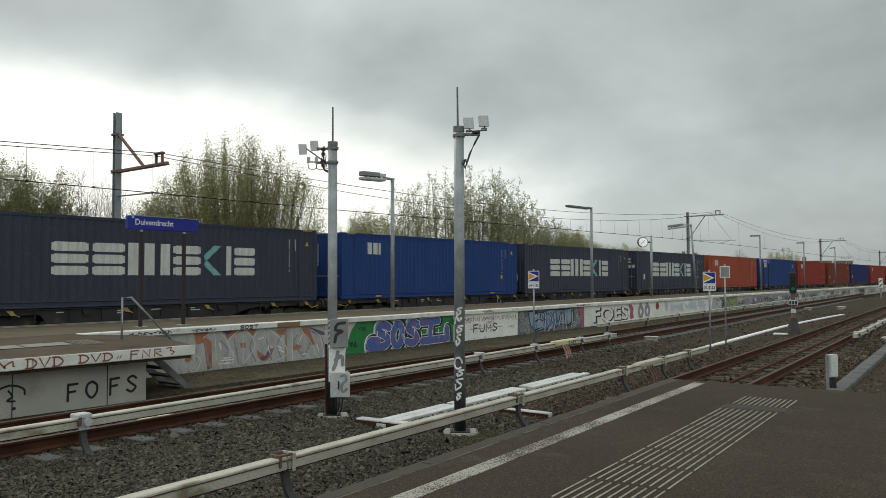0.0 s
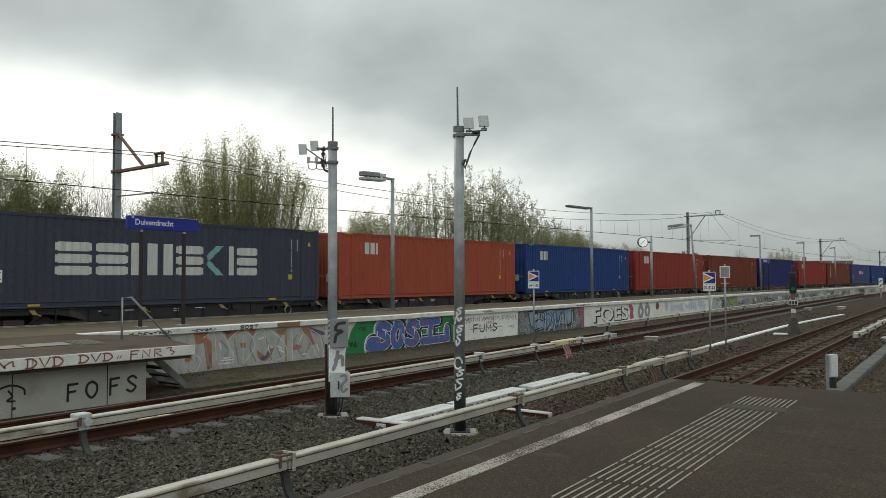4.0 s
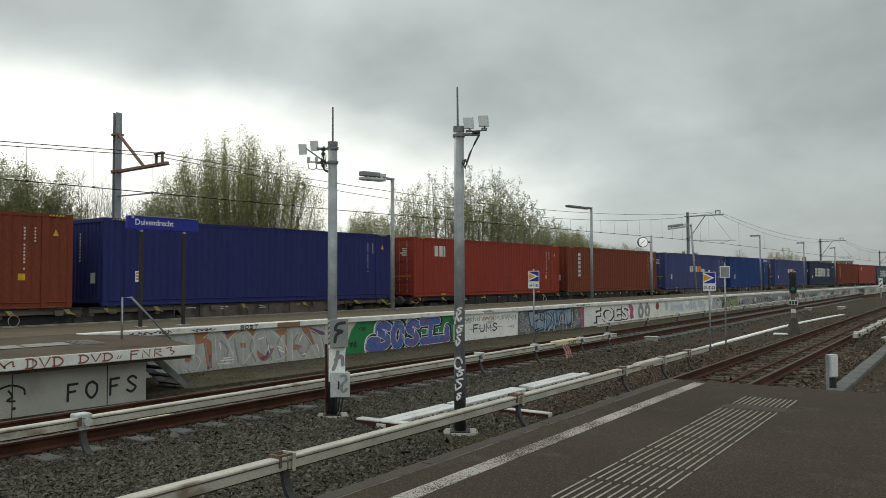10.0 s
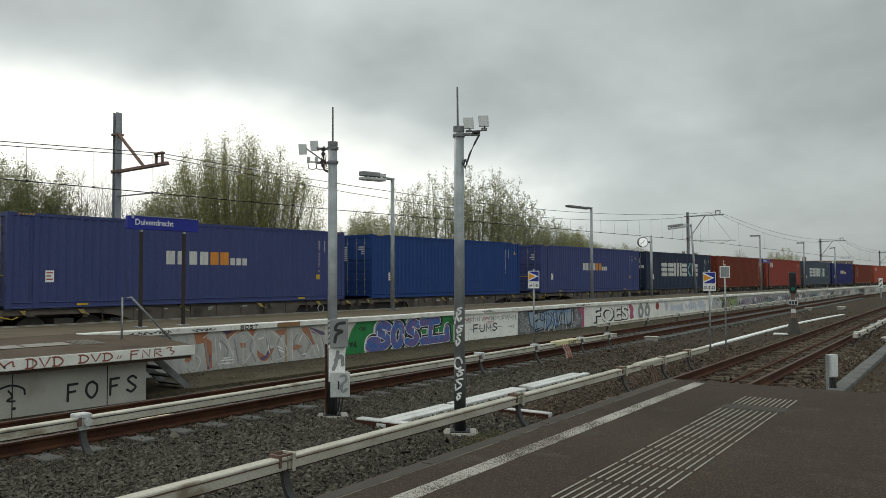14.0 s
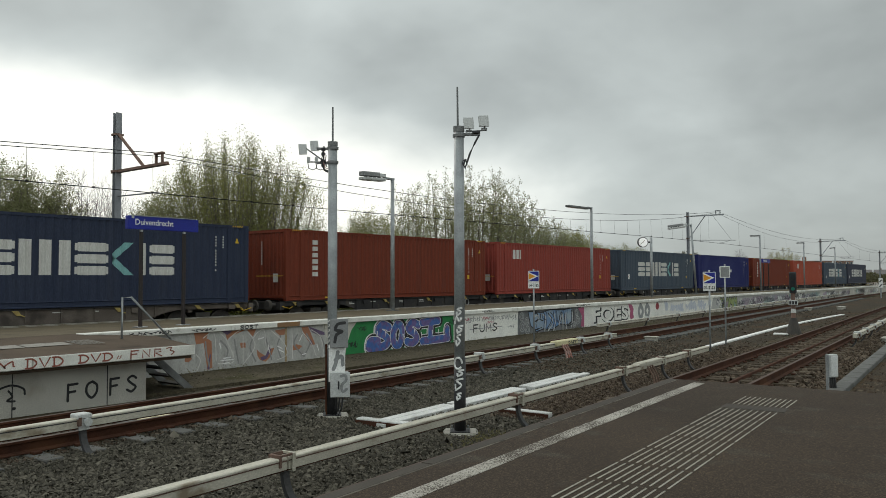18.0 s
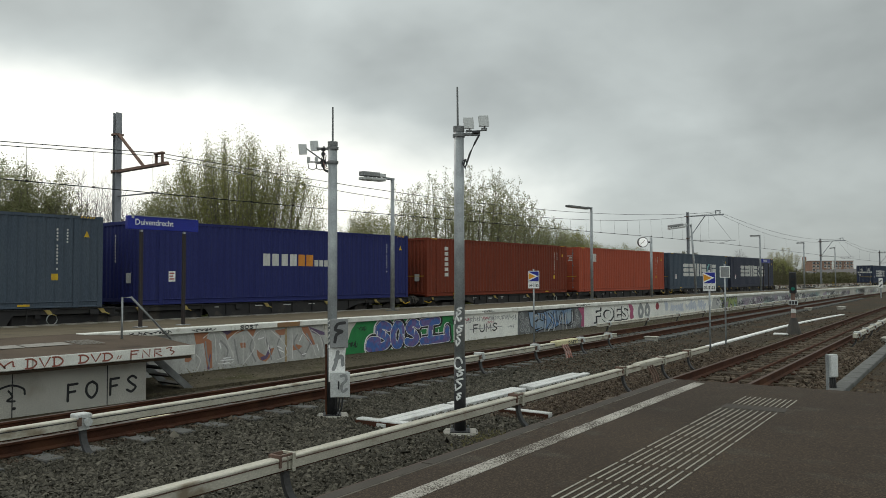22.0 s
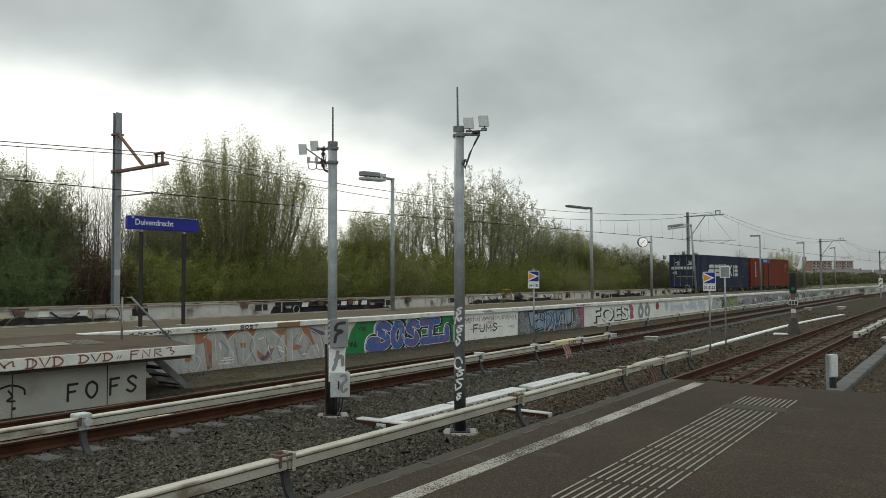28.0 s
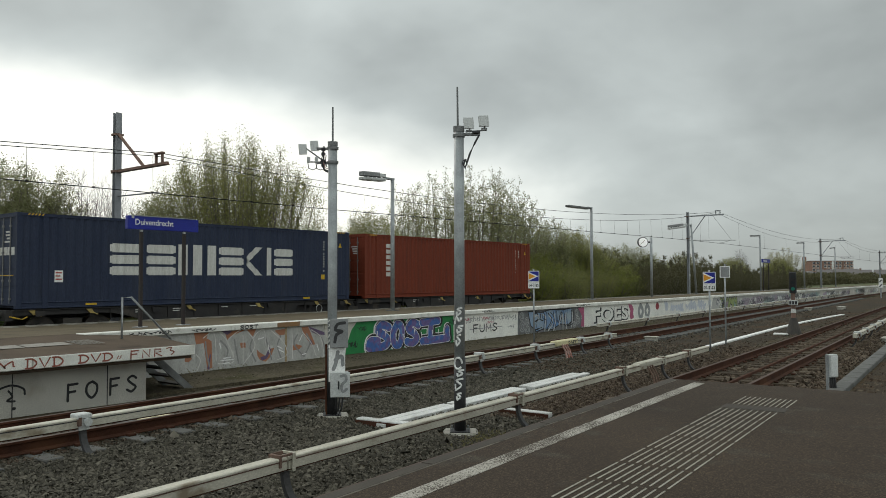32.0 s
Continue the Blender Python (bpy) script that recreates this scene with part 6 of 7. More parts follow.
def build_signs():
    for x, y, text, w, zt in ((22.1, 13.72, "04-T-25", 0.37, 2.28), (23.55, 8.35, "02-T-25", 0.37, 2.21)):
        ob = sign_post(x, y, zt + 0.06, "blue and orange triangle sign with white number plate on post")
        h = w * 0.98
        part("plate", Geo().box(-w / 2, w / 2, -0.012, 0.0, zt - h, zt, 0.004), SIGNWHITE, ob)
        part("blue_field", Geo().box(-w / 2 + 0.018, w / 2 - 0.018, -0.015, -0.012, zt - h + 0.018, zt - 0.018), SIGNBLUE, ob)
        a, c = -w / 2 + 0.02, zt - h / 2
        part("white_triangle", Geo().slab([(a, c - h / 2 + 0.03), (w / 2 - 0.035, c), (a, c + h / 2 - 0.03)], -0.018, -0.015), SIGNWHITE, ob)
        part("orange_triangle", Geo().slab([(a, c - h / 2 + 0.075), (w / 2 - 0.12, c), (a, c + h / 2 - 0.075)], -0.021, -0.018), SIGNORANGE, ob)
        part("number_plate", Geo().box(-w / 2, w / 2, -0.012, 0.0, zt - h - 0.22, zt - h - 0.012, 0.004), SIGNWHITE, ob)
        letter_part("number", text, 0.13, BLACK, ob, (-w / 2 + 0.025, -0.015, zt - h - 0.16), width=w - 0.05, bold=0.002)
    ob = sign_post(26.7, 8.93, 2.5, "back of a grey sign with white rim on a post")
    part("plate", Geo().box(-0.165, 0.165, -0.012, 0.0, 2.03, 2.43, 0.004), SIGNWHITE, ob)
    part("grey_back", Geo().box(-0.135, 0.135, -0.018, -0.012, 2.06, 2.40), MIDGREY, ob)
    # signal
    ob = thing("signal", "black three-lamp signal, green lit, on a banded post", "railway signal", facing(33.1, 8.37, 0))
    part("cone", Geo().tube([(0, 0, -0.3), (0, 0, -0.16), (0, 0, 0.42)], [0.31, 0.28, 0.115], 16), BOGIE, ob)
    part("post", Geo().tube([(0, 0, 0.4), (0, 0, 1.5)], 0.08, 12), MASTRUST, ob)
    part("band", Geo().tube([(0, 0, 0.62), (0, 0, 0.78)], 0.09, 12), WHITE, ob)
    part("plate", Geo().box(-0.17, 0.17, -0.2, -0.1, 0.93, 1.12, 0.01), LIGHTGREY, ob, "white plate with black bars")
    for x in (-0.14, -0.04, 0.06):
        part("plate_bar", Geo().box(x, x + 0.075, -0.205, -0.2, 0.96, 1.09), BLACK, ob)
    hd = part("head", Geo().box(-0.135, 0.135, -0.12, 0.12, 1.40, 2.26, 0.03), BLACK, ob)
    for i, z in enumerate((2.08, 1.84, 1.58)):
        part("hood", Geo().tube([(0, -0.14, z), (0, -0.30, z)], 0.088, 12, caps=False), BLACK, hd)
        part("lens", Geo().tube([(0, -0.13, z), (0, -0.15, z)], 0.072, 12), GREENLAMP if i == 2 else DARKGLASS, hd, "lit green lens" if i == 2 else "")
    part("step_plate", Geo().box(-0.75, -0.2, -0.5, 0.1, -0.26, -0.2, 0.02), WHITE, ob)
    # trackside cabinet and small things beyond the platform end
    ob = thing("trackside_cabinet", "small pale grey cabinet on a short post with black cables", "cabinet", pose(16.9, 3.55, 0, 0, 0, -40))
    part("body", Geo().box(-0.12, 0.06, -0.07, 0.07, 0.05, 0.5, 0.012), LIGHTGREY, ob)
    part("door_panel", Geo().box(-0.105, 0.045, -0.08, -0.07, 0.07, 0.47, 0.006), PANELWHITE, ob)
    part("post", Geo().box(-0.15, -0.12, -0.03, 0.03, -0.3, 0.5), GALV, ob)
    for x in (-0.08, -0.03, 0.02):
        part("cable", Geo().tube([(x, 0, 0.06), (x + 0.01, -0.01, -0.1), (x + 0.02, -0.02, -0.28)], 0.02, 6), TAR, ob)
    ob = thing("cable_trough", "row of grey concrete trough lids along the track", "cable trough", METRO)
    lid = Geo().box(0.01, 0.99, 2.08, 2.38, -0.35, -0.165, 0.015).mesh("trough_lid", TROUGH)
    for i in range(45):
        part("trough_lid", lid, None, ob, m=pose(15.2 + i, 0, random.uniform(-0.006, 0.006)))
    for x, y, w in ((26.55, 11.54, 0.32), (31.0, 4.7, 0.9), (58.4, 13.8, 0.8), (62, 12.4, 1.6)):
        ob = thing("cable_box", "small low concrete cable box beside the track", "cable box", pose(x, y, -0.27, 0, 0, 4))
        part("body", Geo().box(-w / 2, w / 2, -0.2, 0.2, -0.1, 0.16, 0.03), CONCRETE, ob)
        part("lid", Geo().box(-w / 2 - 0.03, w / 2 + 0.03, -0.23, 0.23, 0.16, 0.2, 0.01), CREAMDARK, ob)
    # marker post far along
    ob = thing("distance_marker", "white number plate on a grey post beside the track", "sign", facing(97, 15.4, 0))
    part("post", Geo().tube([(0, 0, -0.3), (0, 0, 2.0)], 0.07, 8), GALV, ob)
    part("plate", Geo().box(-0.2, 0.2, -0.1, -0.07, 0.9, 1.95, 0.01), SIGNWHITE, ob)
    for z in (1.0, 1.5):
        part("plate_bar", Geo().slab([(-0.18, z), (-0.05, z), (0.18, z + 0.3), (0.05, z + 0.3)], -0.104, -0.1), BLACK, ob)


SIGNPOST = mat("rust_black_post", (0.019, 0.018, 0.019), (0.032, 0.021, 0.019), rough=0.6, scale=2.5)
REDCABLE = mat("faded_red_cable", (0.30, 0.11, 0.08), (0.42, 0.33, 0.3), rough=0.7, scale=6)
YELLOWISH = mat("yellowed_plastic", (0.62, 0.56, 0.34), (0.5, 0.45, 0.27), rough=0.6, scale=3, dirt=(0.3, 0.26, 0.17), dirt_at=0.6)
GREENLAMP = bpy.data.materials.new("green_lamp")
GREENLAMP.use_nodes = True
_p = GREENLAMP.node_tree.nodes["Principled BSDF"]
_p.inputs["Base Color"].default_value = (0.02, 0.3, 0.2, 1)
_p.inputs["Emission Color"].default_value = (0.1, 0.9, 0.65, 1)
_p.inputs["Emission Strength"].default_value = 0.04


LITDIAL = bpy.data.materials.new("lit_clock_dial")
LITDIAL.use_nodes = True
_p = LITDIAL.node_tree.nodes["Principled BSDF"]
_p.inputs["Base Color"].default_value = (0.8, 0.8, 0.78, 1)
_p.inputs["Emission Color"].default_value = (1.0, 1.0, 0.97, 1)
_p.inputs["Emission Strength"].default_value = 0.35


def build_trackside_boards():
    """White lids and boards of the cable duct between the metro tracks."""
    d = thing("cable_duct", "white painted duct boards lying on the ballast between the tracks", "cable duct", METRO)
    r = random.Random(8)
    for x0, x1 in ((9.35, 11.5), (11.52, 13.9), (14.25, 16.9)):
        for y0, y1 in ((7.42, 7.60), (7.62, 7.79)):
            part("board", Geo().box(x0 + r.uniform(-0.1, 0.1), x1 + r.uniform(-0.12, 0.12), y0, y1, -0.32, -0.188 + r.uniform(0, 0.012), 0.008), WHITE, d)
    ob = thing("cross_duct", "white rusty-edged duct cover lying across the ballast", "duct cover", pose(8.9, 7.68, -0.2, 0, 0, 98))
    part("cover", Geo().box(0, 1.0, -0.08, 0.08, -0.03, 0.055, 0.01), WHITE, ob)
    part("rusty_edge", Geo().box(0, 1.0, 0.08, 0.1, -0.05, 0.03), RUST, ob)
    ob = thing("cross_duct", "white rusty-edged duct cover lying across the ballast", "duct cover", pose(10.95, 6.5, -0.2, 0, 0, 92))
    part("cover", Geo().box(0, 1.1, -0.07, 0.07, -0.03, 0.05, 0.01), WHITE, ob)
    part("rusty_edge", Geo().box(0, 1.1, 0.07, 0.09, -0.05, 0.03), RUST, ob)
    # white kerb boards running on beyond the signs
    k = thing("white_kerb", "long white duct boards curving along the ballast", "duct boards", None)
    pts = [(25.4, 9.10), (30.7, 9.52), (35, 9.85), (39.0, 10.12), (46.1, 10.36), (52.5, 10.42)]
    ps = smooth_line(pts, 4)
    for a, b in zip(ps, ps[1:]):
        n = Vector((-(b - a).y, (b - a).x)).normalized() * 0.105
        part("board", Geo().plate([(a.x - n.x, a.y - n.y), (b.x - n.x, b.y - n.y), (b.x + n.x, b.y + n.y), (a.x + n.x, a.y + n.y)], -0.3, -0.215), SIGNWHITE, k)
    # connection boxes hung on the third rails
    for x, y, lab in ((20.1, 9.57, "cream junction box with red and white cables on the third rail"), (16.2, 5.74, "cream junction box with dark cables on the third rail")):
        ob = thing("junction_box", lab, "junction box", METRO @ Matrix.Translation((x, y, 0)))
        part("housing", Geo().box(-0.7, 0.7, -0.085, 0.08, 0.19, 0.268, 0.012) if x < 18 else Geo().box(-0.7, 0.7, -0.12, 0.1, 0.15, 0.29, 0.02), CREAM if x < 18 else YELLOWISH, ob)
        if x > 18:
            g = Geo()
            scribble(g, r, 0.0, 0.17, 0.6, 0.1, 0.018, -0.123, 8)
            part("graffiti", g, BLACK, ob, "black scrawl")
        for i in range(3):
            part("cable", Geo().tube([(-0.35 + 0.14 * i, -0.1, 0.18), (-0.33 + 0.14 * i, -0.2, 0.0), (-0.4 + 0.15 * i, -0.3, -0.27)], 0.03 if x > 18 else 0.02, 6), (REDCABLE if x > 18 else BRACKETRUST), ob)
    ob = solid("plank", Geo().slab([(-0.3, 0.0), (0.28, 0.0), (0.3, 0.05), (0.22, 0.075), (0.05, 0.06), (-0.12, 0.08), (-0.28, 0.045)], -0.09, 0.09), YELLOWISH, "broken yellowed cover board lying between the rails", "board", pose(6.84, 11.27, -0.2, 0, 2, 6))


# ---------------- lamps, clock, name boards on the railway platform ----------------
def deck_z(x, y):
    return TOP - 0.006 - 0.024 * max(0, y - edge_y(x) - 0.36)


def lamp(x, lean, twin, reach=2.4, turn=1.9, drop=0.0):
    y = 19.6 + 0.0332 * x
    ob = thing("platform_lamp", "slim grey lamp post with a flat arm luminaire" + (", slightly leaning" if lean else ""), "lamp post", pose(x, y, deck_z(x, y), 0, lean, turn), group="lamps along the railway platform")
    part("post", Geo().tube([(0, 0, 0), (0, 0, 5.32 - drop)], [0.085, 0.075], 12), GALV, ob, smooth=True)
    part("base_plate", Geo().box(-0.2, 0.2, -0.16, 0.16, 0, 0.035, 0.008), GALVDARK, ob)
    part("arm", Geo().box(-0.5, 0.07, -0.06, 0.06, 5.24 - drop, 5.32 - drop, 0.01), GALV, ob)
    h = part("luminaire", Geo().box(-reach, -0.3, -0.13, 0.13, 5.08, 5.19, 0.02), LIGHTGREY if twin else GALVDARK, ob, "flat grey luminaire", m=pose(0, 0, 0.08 - drop, 0, -2.5, 0) if twin else pose(0, 0, 0.1, 0, -1, 0))
    part("diffuser", Geo().box(0.1 - reach, -0.45, -0.1, 0.1, 5.065, 5.08), LIGHTGREY, h)
    if twin:
        part("upper_housing", Geo().box(0.02 - reach, -0.62, -0.12, 0.12, 5.23, 5.40, 0.02), MIDGREY, h)
        for k in range(4):
            part("spacer", Geo().box(0.25 - reach + 0.25 * k, 0.3 - reach + 0.25 * k, -0.06, 0.06, 5.19, 5.23), BLACK, h)
        part("glass_end", Geo().box(-0.62, -0.25, -0.1, 0.1, 5.24, 5.37, 0.01), PANELWHITE, h)


def name_board(x, y, w, z, text):
    ob = thing("station_name_board", "blue station name board with white lettering on two dark posts", "station sign", pose(x, y, 0, 0, 0, 1.0))
    part("board", Geo().box(0, w, -0.06, 0.06, z, z + 0.33, 0.01), SIGNBLUE, ob)
    part("top_rail", Geo().box(0.08, w - 0.12, -0.075, 0.075, z + 0.33, z + 0.352), GALV, ob)
    if text:
        part("emblem", Geo().box(0.10, 0.17, -0.064, -0.06, z + 0.27, z + 0.33), LIGHTGREY, ob)
        letter_part("lettering", text, 0.21, SIGNWHITE, ob, (0.2, -0.066, z + 0.115), width=1.06, bold=0.001)
    else:
        part("lettering_bar", Geo().box(0.25, 1.5, -0.064, -0.06, z + 0.12, z + 0.2), SIGNWHITE, ob)
    for q in (0.4, w - 0.4):
        part("hanger", Geo().box(q - 0.025, q + 0.025, -0.03, 0.03, z - 0.06, z), LIGHTGREY, ob)
        part("post", Geo().box(q - 0.04, q + 0.04, -0.04, 0.04, deck_z(x, y) - 0.01, z - 0.05, 0.008), SIGNPOST, ob)
        part("base_plate", Geo().box(q - 0.14, q + 0.14, -0.12, 0.12, deck_z(x, y) - 0.005, deck_z(x, y) + 0.02), GALV, ob)


def build_platform_furniture():
    for x, lean, twin in ((22.4, 0, True), (40.0, 0, False), (57.9, -5.0, True), (76.3, -1.5, False), (95, -1.5, False), (113.8, -1.5, False)):
        lamp(x, lean, twin, 1.6 if x < 30 else 2.05 if twin else 2.85, -24 if x == 57.9 else 1.9, 0.14 if x < 30 else 0.0)
    name_board(10.0, 17.9, 2.02, 3.28, "Duivendrecht")
    name_board(77.0, 22.2, 2.6, 3.5, "")
    ob = thing("platform_clock", "round white station clock on a grey post", "clock", pose(49, 21.23, deck_z(49, 21.23), 0, 0, 1.9))
    part("post", Geo().tube([(0, 0, 0), (0, 0, 3.95)], 0.085, 12), GALV, ob, smooth=True)
    part("bracket", Geo().tube([(0, 0, 3.64), (-0.12, 0.2, 3.64)], 0.05, 8), BLACK, ob)
    c = part("case", Geo().tube([(-0.10, 0, 0), (0.10, 0, 0)], 0.34, 28), BLACK, ob, m=pose(-0.3, 0.47, 3.64, 0, 0, 40))
    f = part("dial", Geo().tube([(-0.115, 0, 0), (-0.10, 0, 0)], 0.30, 28), LITDIAL, c, "softly lit white dial")
    tick = Geo().box(-0.003, 0.0, -0.012, 0.012, 0.235, 0.285).mesh("tick", BLACK)
    for k in range(12):
        part("tick", tick, None, f, m=pose(-0.116, 0, 0, 30 * k, 0, 0))
    part("hour_pointer", Geo().box(-0.121, -0.117, -0.018, 0.018, -0.05, 0.18), BLACK, c, m=pose(0, 0, 0, 40, 0, 0))
    part("minute_pointer", Geo().box(-0.125, -0.121, -0.014, 0.014, -0.06, 0.26), BLACK, c, m=pose(0, 0, 0, -128, 0, 0))


# ---------------- overhead line ----------------
MASTS = (-44.0, 15.45, 74.4, 128.5, 178.5, 235.0)


def mast(x, upper, sink=0.0):
    ob = thing("catenary_mast", "tall grey steel mast with a bracket arm over the railway", "catenary mast", pose(x, 28.4, -0.2 - sink), group="catenary masts")
    g = Geo()
    for s in (-1, 1):
        g.box(-0.125, 0.125, s * 0.1 - 0.012, s * 0.1 + 0.012, 0, 8.7)
    g.box(-0.012, 0.012, -0.09, 0.09, 0, 8.7)
    part("column", g, MAST, ob)
    za = 8.3 if upper else 6.42
    part("arm", Geo().box(-0.05, 0.05, -3.5, 0.35, za - 0.05, za + 0.05).box(-0.1, 0.1, -3.5, 0.3, za - 0.06, za - 0.045), MASTRUST if not upper else MAST, ob, "rusty bracket arm" if not upper else "")
    if upper:
        part("brace", Geo().tube([(0, -0.1, za - 2.2), (0, -1.7, za - 0.04)], 0.045, 6), MAST, ob)
        part("steady_arm", Geo().tube([(0, -0.1, 5.95), (0, -4.6, 5.8)], 0.03, 6), GALVDARK, ob)
        part("tie", Geo().tube([(0, -2.4, za), (0, -4.2, 5.84)], 0.014, 5), GALVDARK, ob)
        part("registration_arm", Geo().tube([(0, -4.1, 5.8), (0, -3.4, 5.62), (0, -2.85, 5.55)], 0.018, 5), GALVDARK, ob)
    else:
        part("brace", Geo().tube([(0, -0.1, 7.85), (0, -1.9, za + 0.03)], 0.06, 6), MASTRUST, ob)
        part("steady_arm", Geo().tube([(0, -0.1, 5.45), (0, -2.9, 5.4)], 0.028, 6), GALVDARK, ob)
    for z in (za, za + (1.42 if not upper else -2.2)):
        part("clamp_band", Geo().box(-0.18, 0.18, -0.15, 0.15, z - 0.04, z + 0.04), MASTRUST, ob)
    g = Geo()
    for q in (-2.75, -3.15):
        g.box(-0.04, 0.04, q - 0.04, q + 0.04, za + 0.05, za + 0.38)
    g.box(-0.08, 0.08, -3.22, -2.68, za + 0.36, za + 0.44, 0.02)
    part("insulator_frame", g, MASTRUST if not upper else MAST, ob)
    part("number_plate", Geo().box(-0.12, 0.12, -0.135, -0.115, 2.4, 2.62), LIGHTGREY, ob)


def build_overhead():
    for i, x in enumerate(MASTS):
        mast(x, i >= 2, (0, 0, 0, 0.5, 0.95, 1.0)[i])
    tops = [6.6, 6.62, 8.4, 7.9, 7.5, 7.3]
    sags = [0.95, 1.6, 1.55, 1.3, 1.3]
    ob = thing("overhead_wires", "thin dark overhead wires with droppers above the railway", "overhead line")
    for k, (dz, dy) in enumerate(((0.0, 0.0), (-0.09, 0.2))):
        pts = []
        for i in range(len(MASTS) - 1):
            for j in range(12):
                t = j / 12
                s = sags[i] * ((1.0 if i == 0 else 0.9) if k else (0.99 if i == 0 else 0.66))
                pts.append((MASTS[i] + t * (MASTS[i + 1] - MASTS[i]), 25.4 + dy, tops[i] + t * (tops[i + 1] - tops[i]) + dz - s * 4 * t * (1 - t)))
        part("carrier_wire", Geo().tube(pts, 0.014, 5), WIRE, ob)
        low = pts
    cz = lambda x: 5.17 + 0.22 * min(1, max(0, (x - 25) / 40)) - 0.006 * max(0, x - 76)
    pts = [(x, 25.55, cz(x)) for x in range(-44, 236, 4)]
    part("contact_wire", Geo().tube(pts, 0.013, 5), WIRE, ob)
    part("contact_wire", Geo().tube([(x, y + 0.07, z) for x, y, z in pts], 0.010, 5), WIRE, ob)
    for i in range(-9, 70):
        x = 10.9 + 2.19 * i
        a = max(0, sum(1 for q in low if q[0] <= x) - 1)
        b = min(a + 1, len(low) - 1)
        t = (x - low[a][0]) / max(1e-6, low[b][0] - low[a][0])
        z = low[a][2] + t * (low[b][2] - low[a][2])
        if z - cz(x) > 0.15 and (x < 72 or i % 4 == 0):
            part("dropper", Geo().tube([(x, 25.6, z), (x, 25.56, cz(x))], 0.006, 4), WIRE, ob)
            part("wire_clip", Geo().box(x - 0.03, x + 0.03, 25.53, 25.63, cz(x) - 0.02, cz(x) + 0.04), WIRE, ob)


build_poles()
build_signs()
build_trackside_boards()
build_platform_furniture()
build_overhead()

# ---------------- trees, shrubs and distance ----------------
def leaf_cloud(r, pts, size, aspect=2.3):
    """Small pointed leaf blades at the given points, turned at random: one mesh."""
    n = len(pts)
    p = np.asarray(pts, float)
    rng = np.random.RandomState(r)
    a = rng.normal(size=(n, 3))
    a /= np.linalg.norm(a, axis=1, keepdims=True)
    b = np.cross(a, rng.normal(size=(n, 3)))
    b /= np.linalg.norm(b, axis=1, keepdims=True)
    s = size * rng.uniform(0.6, 1.35, (n, 1))
    v = np.stack([p + a * s * aspect * 0.55, p - a * s * aspect * 0.45 + b * s * 0.5, p - a * s * aspect * 0.45 - b * s * 0.5], 1).reshape(-1, 3)
    me = bpy.data.meshes.new("leaves")
    me.vertices.add(3 * n)
    me.vertices.foreach_set("co", v.ravel())
    me.loops.add(3 * n)
    me.loops.foreach_set("vertex_index", np.arange(3 * n, dtype=np.int32))
    me.polygons.add(n)
    me.polygons.foreach_set("loop_start", np.arange(n) * 3)
    me.update()
    me.validate()
    return me


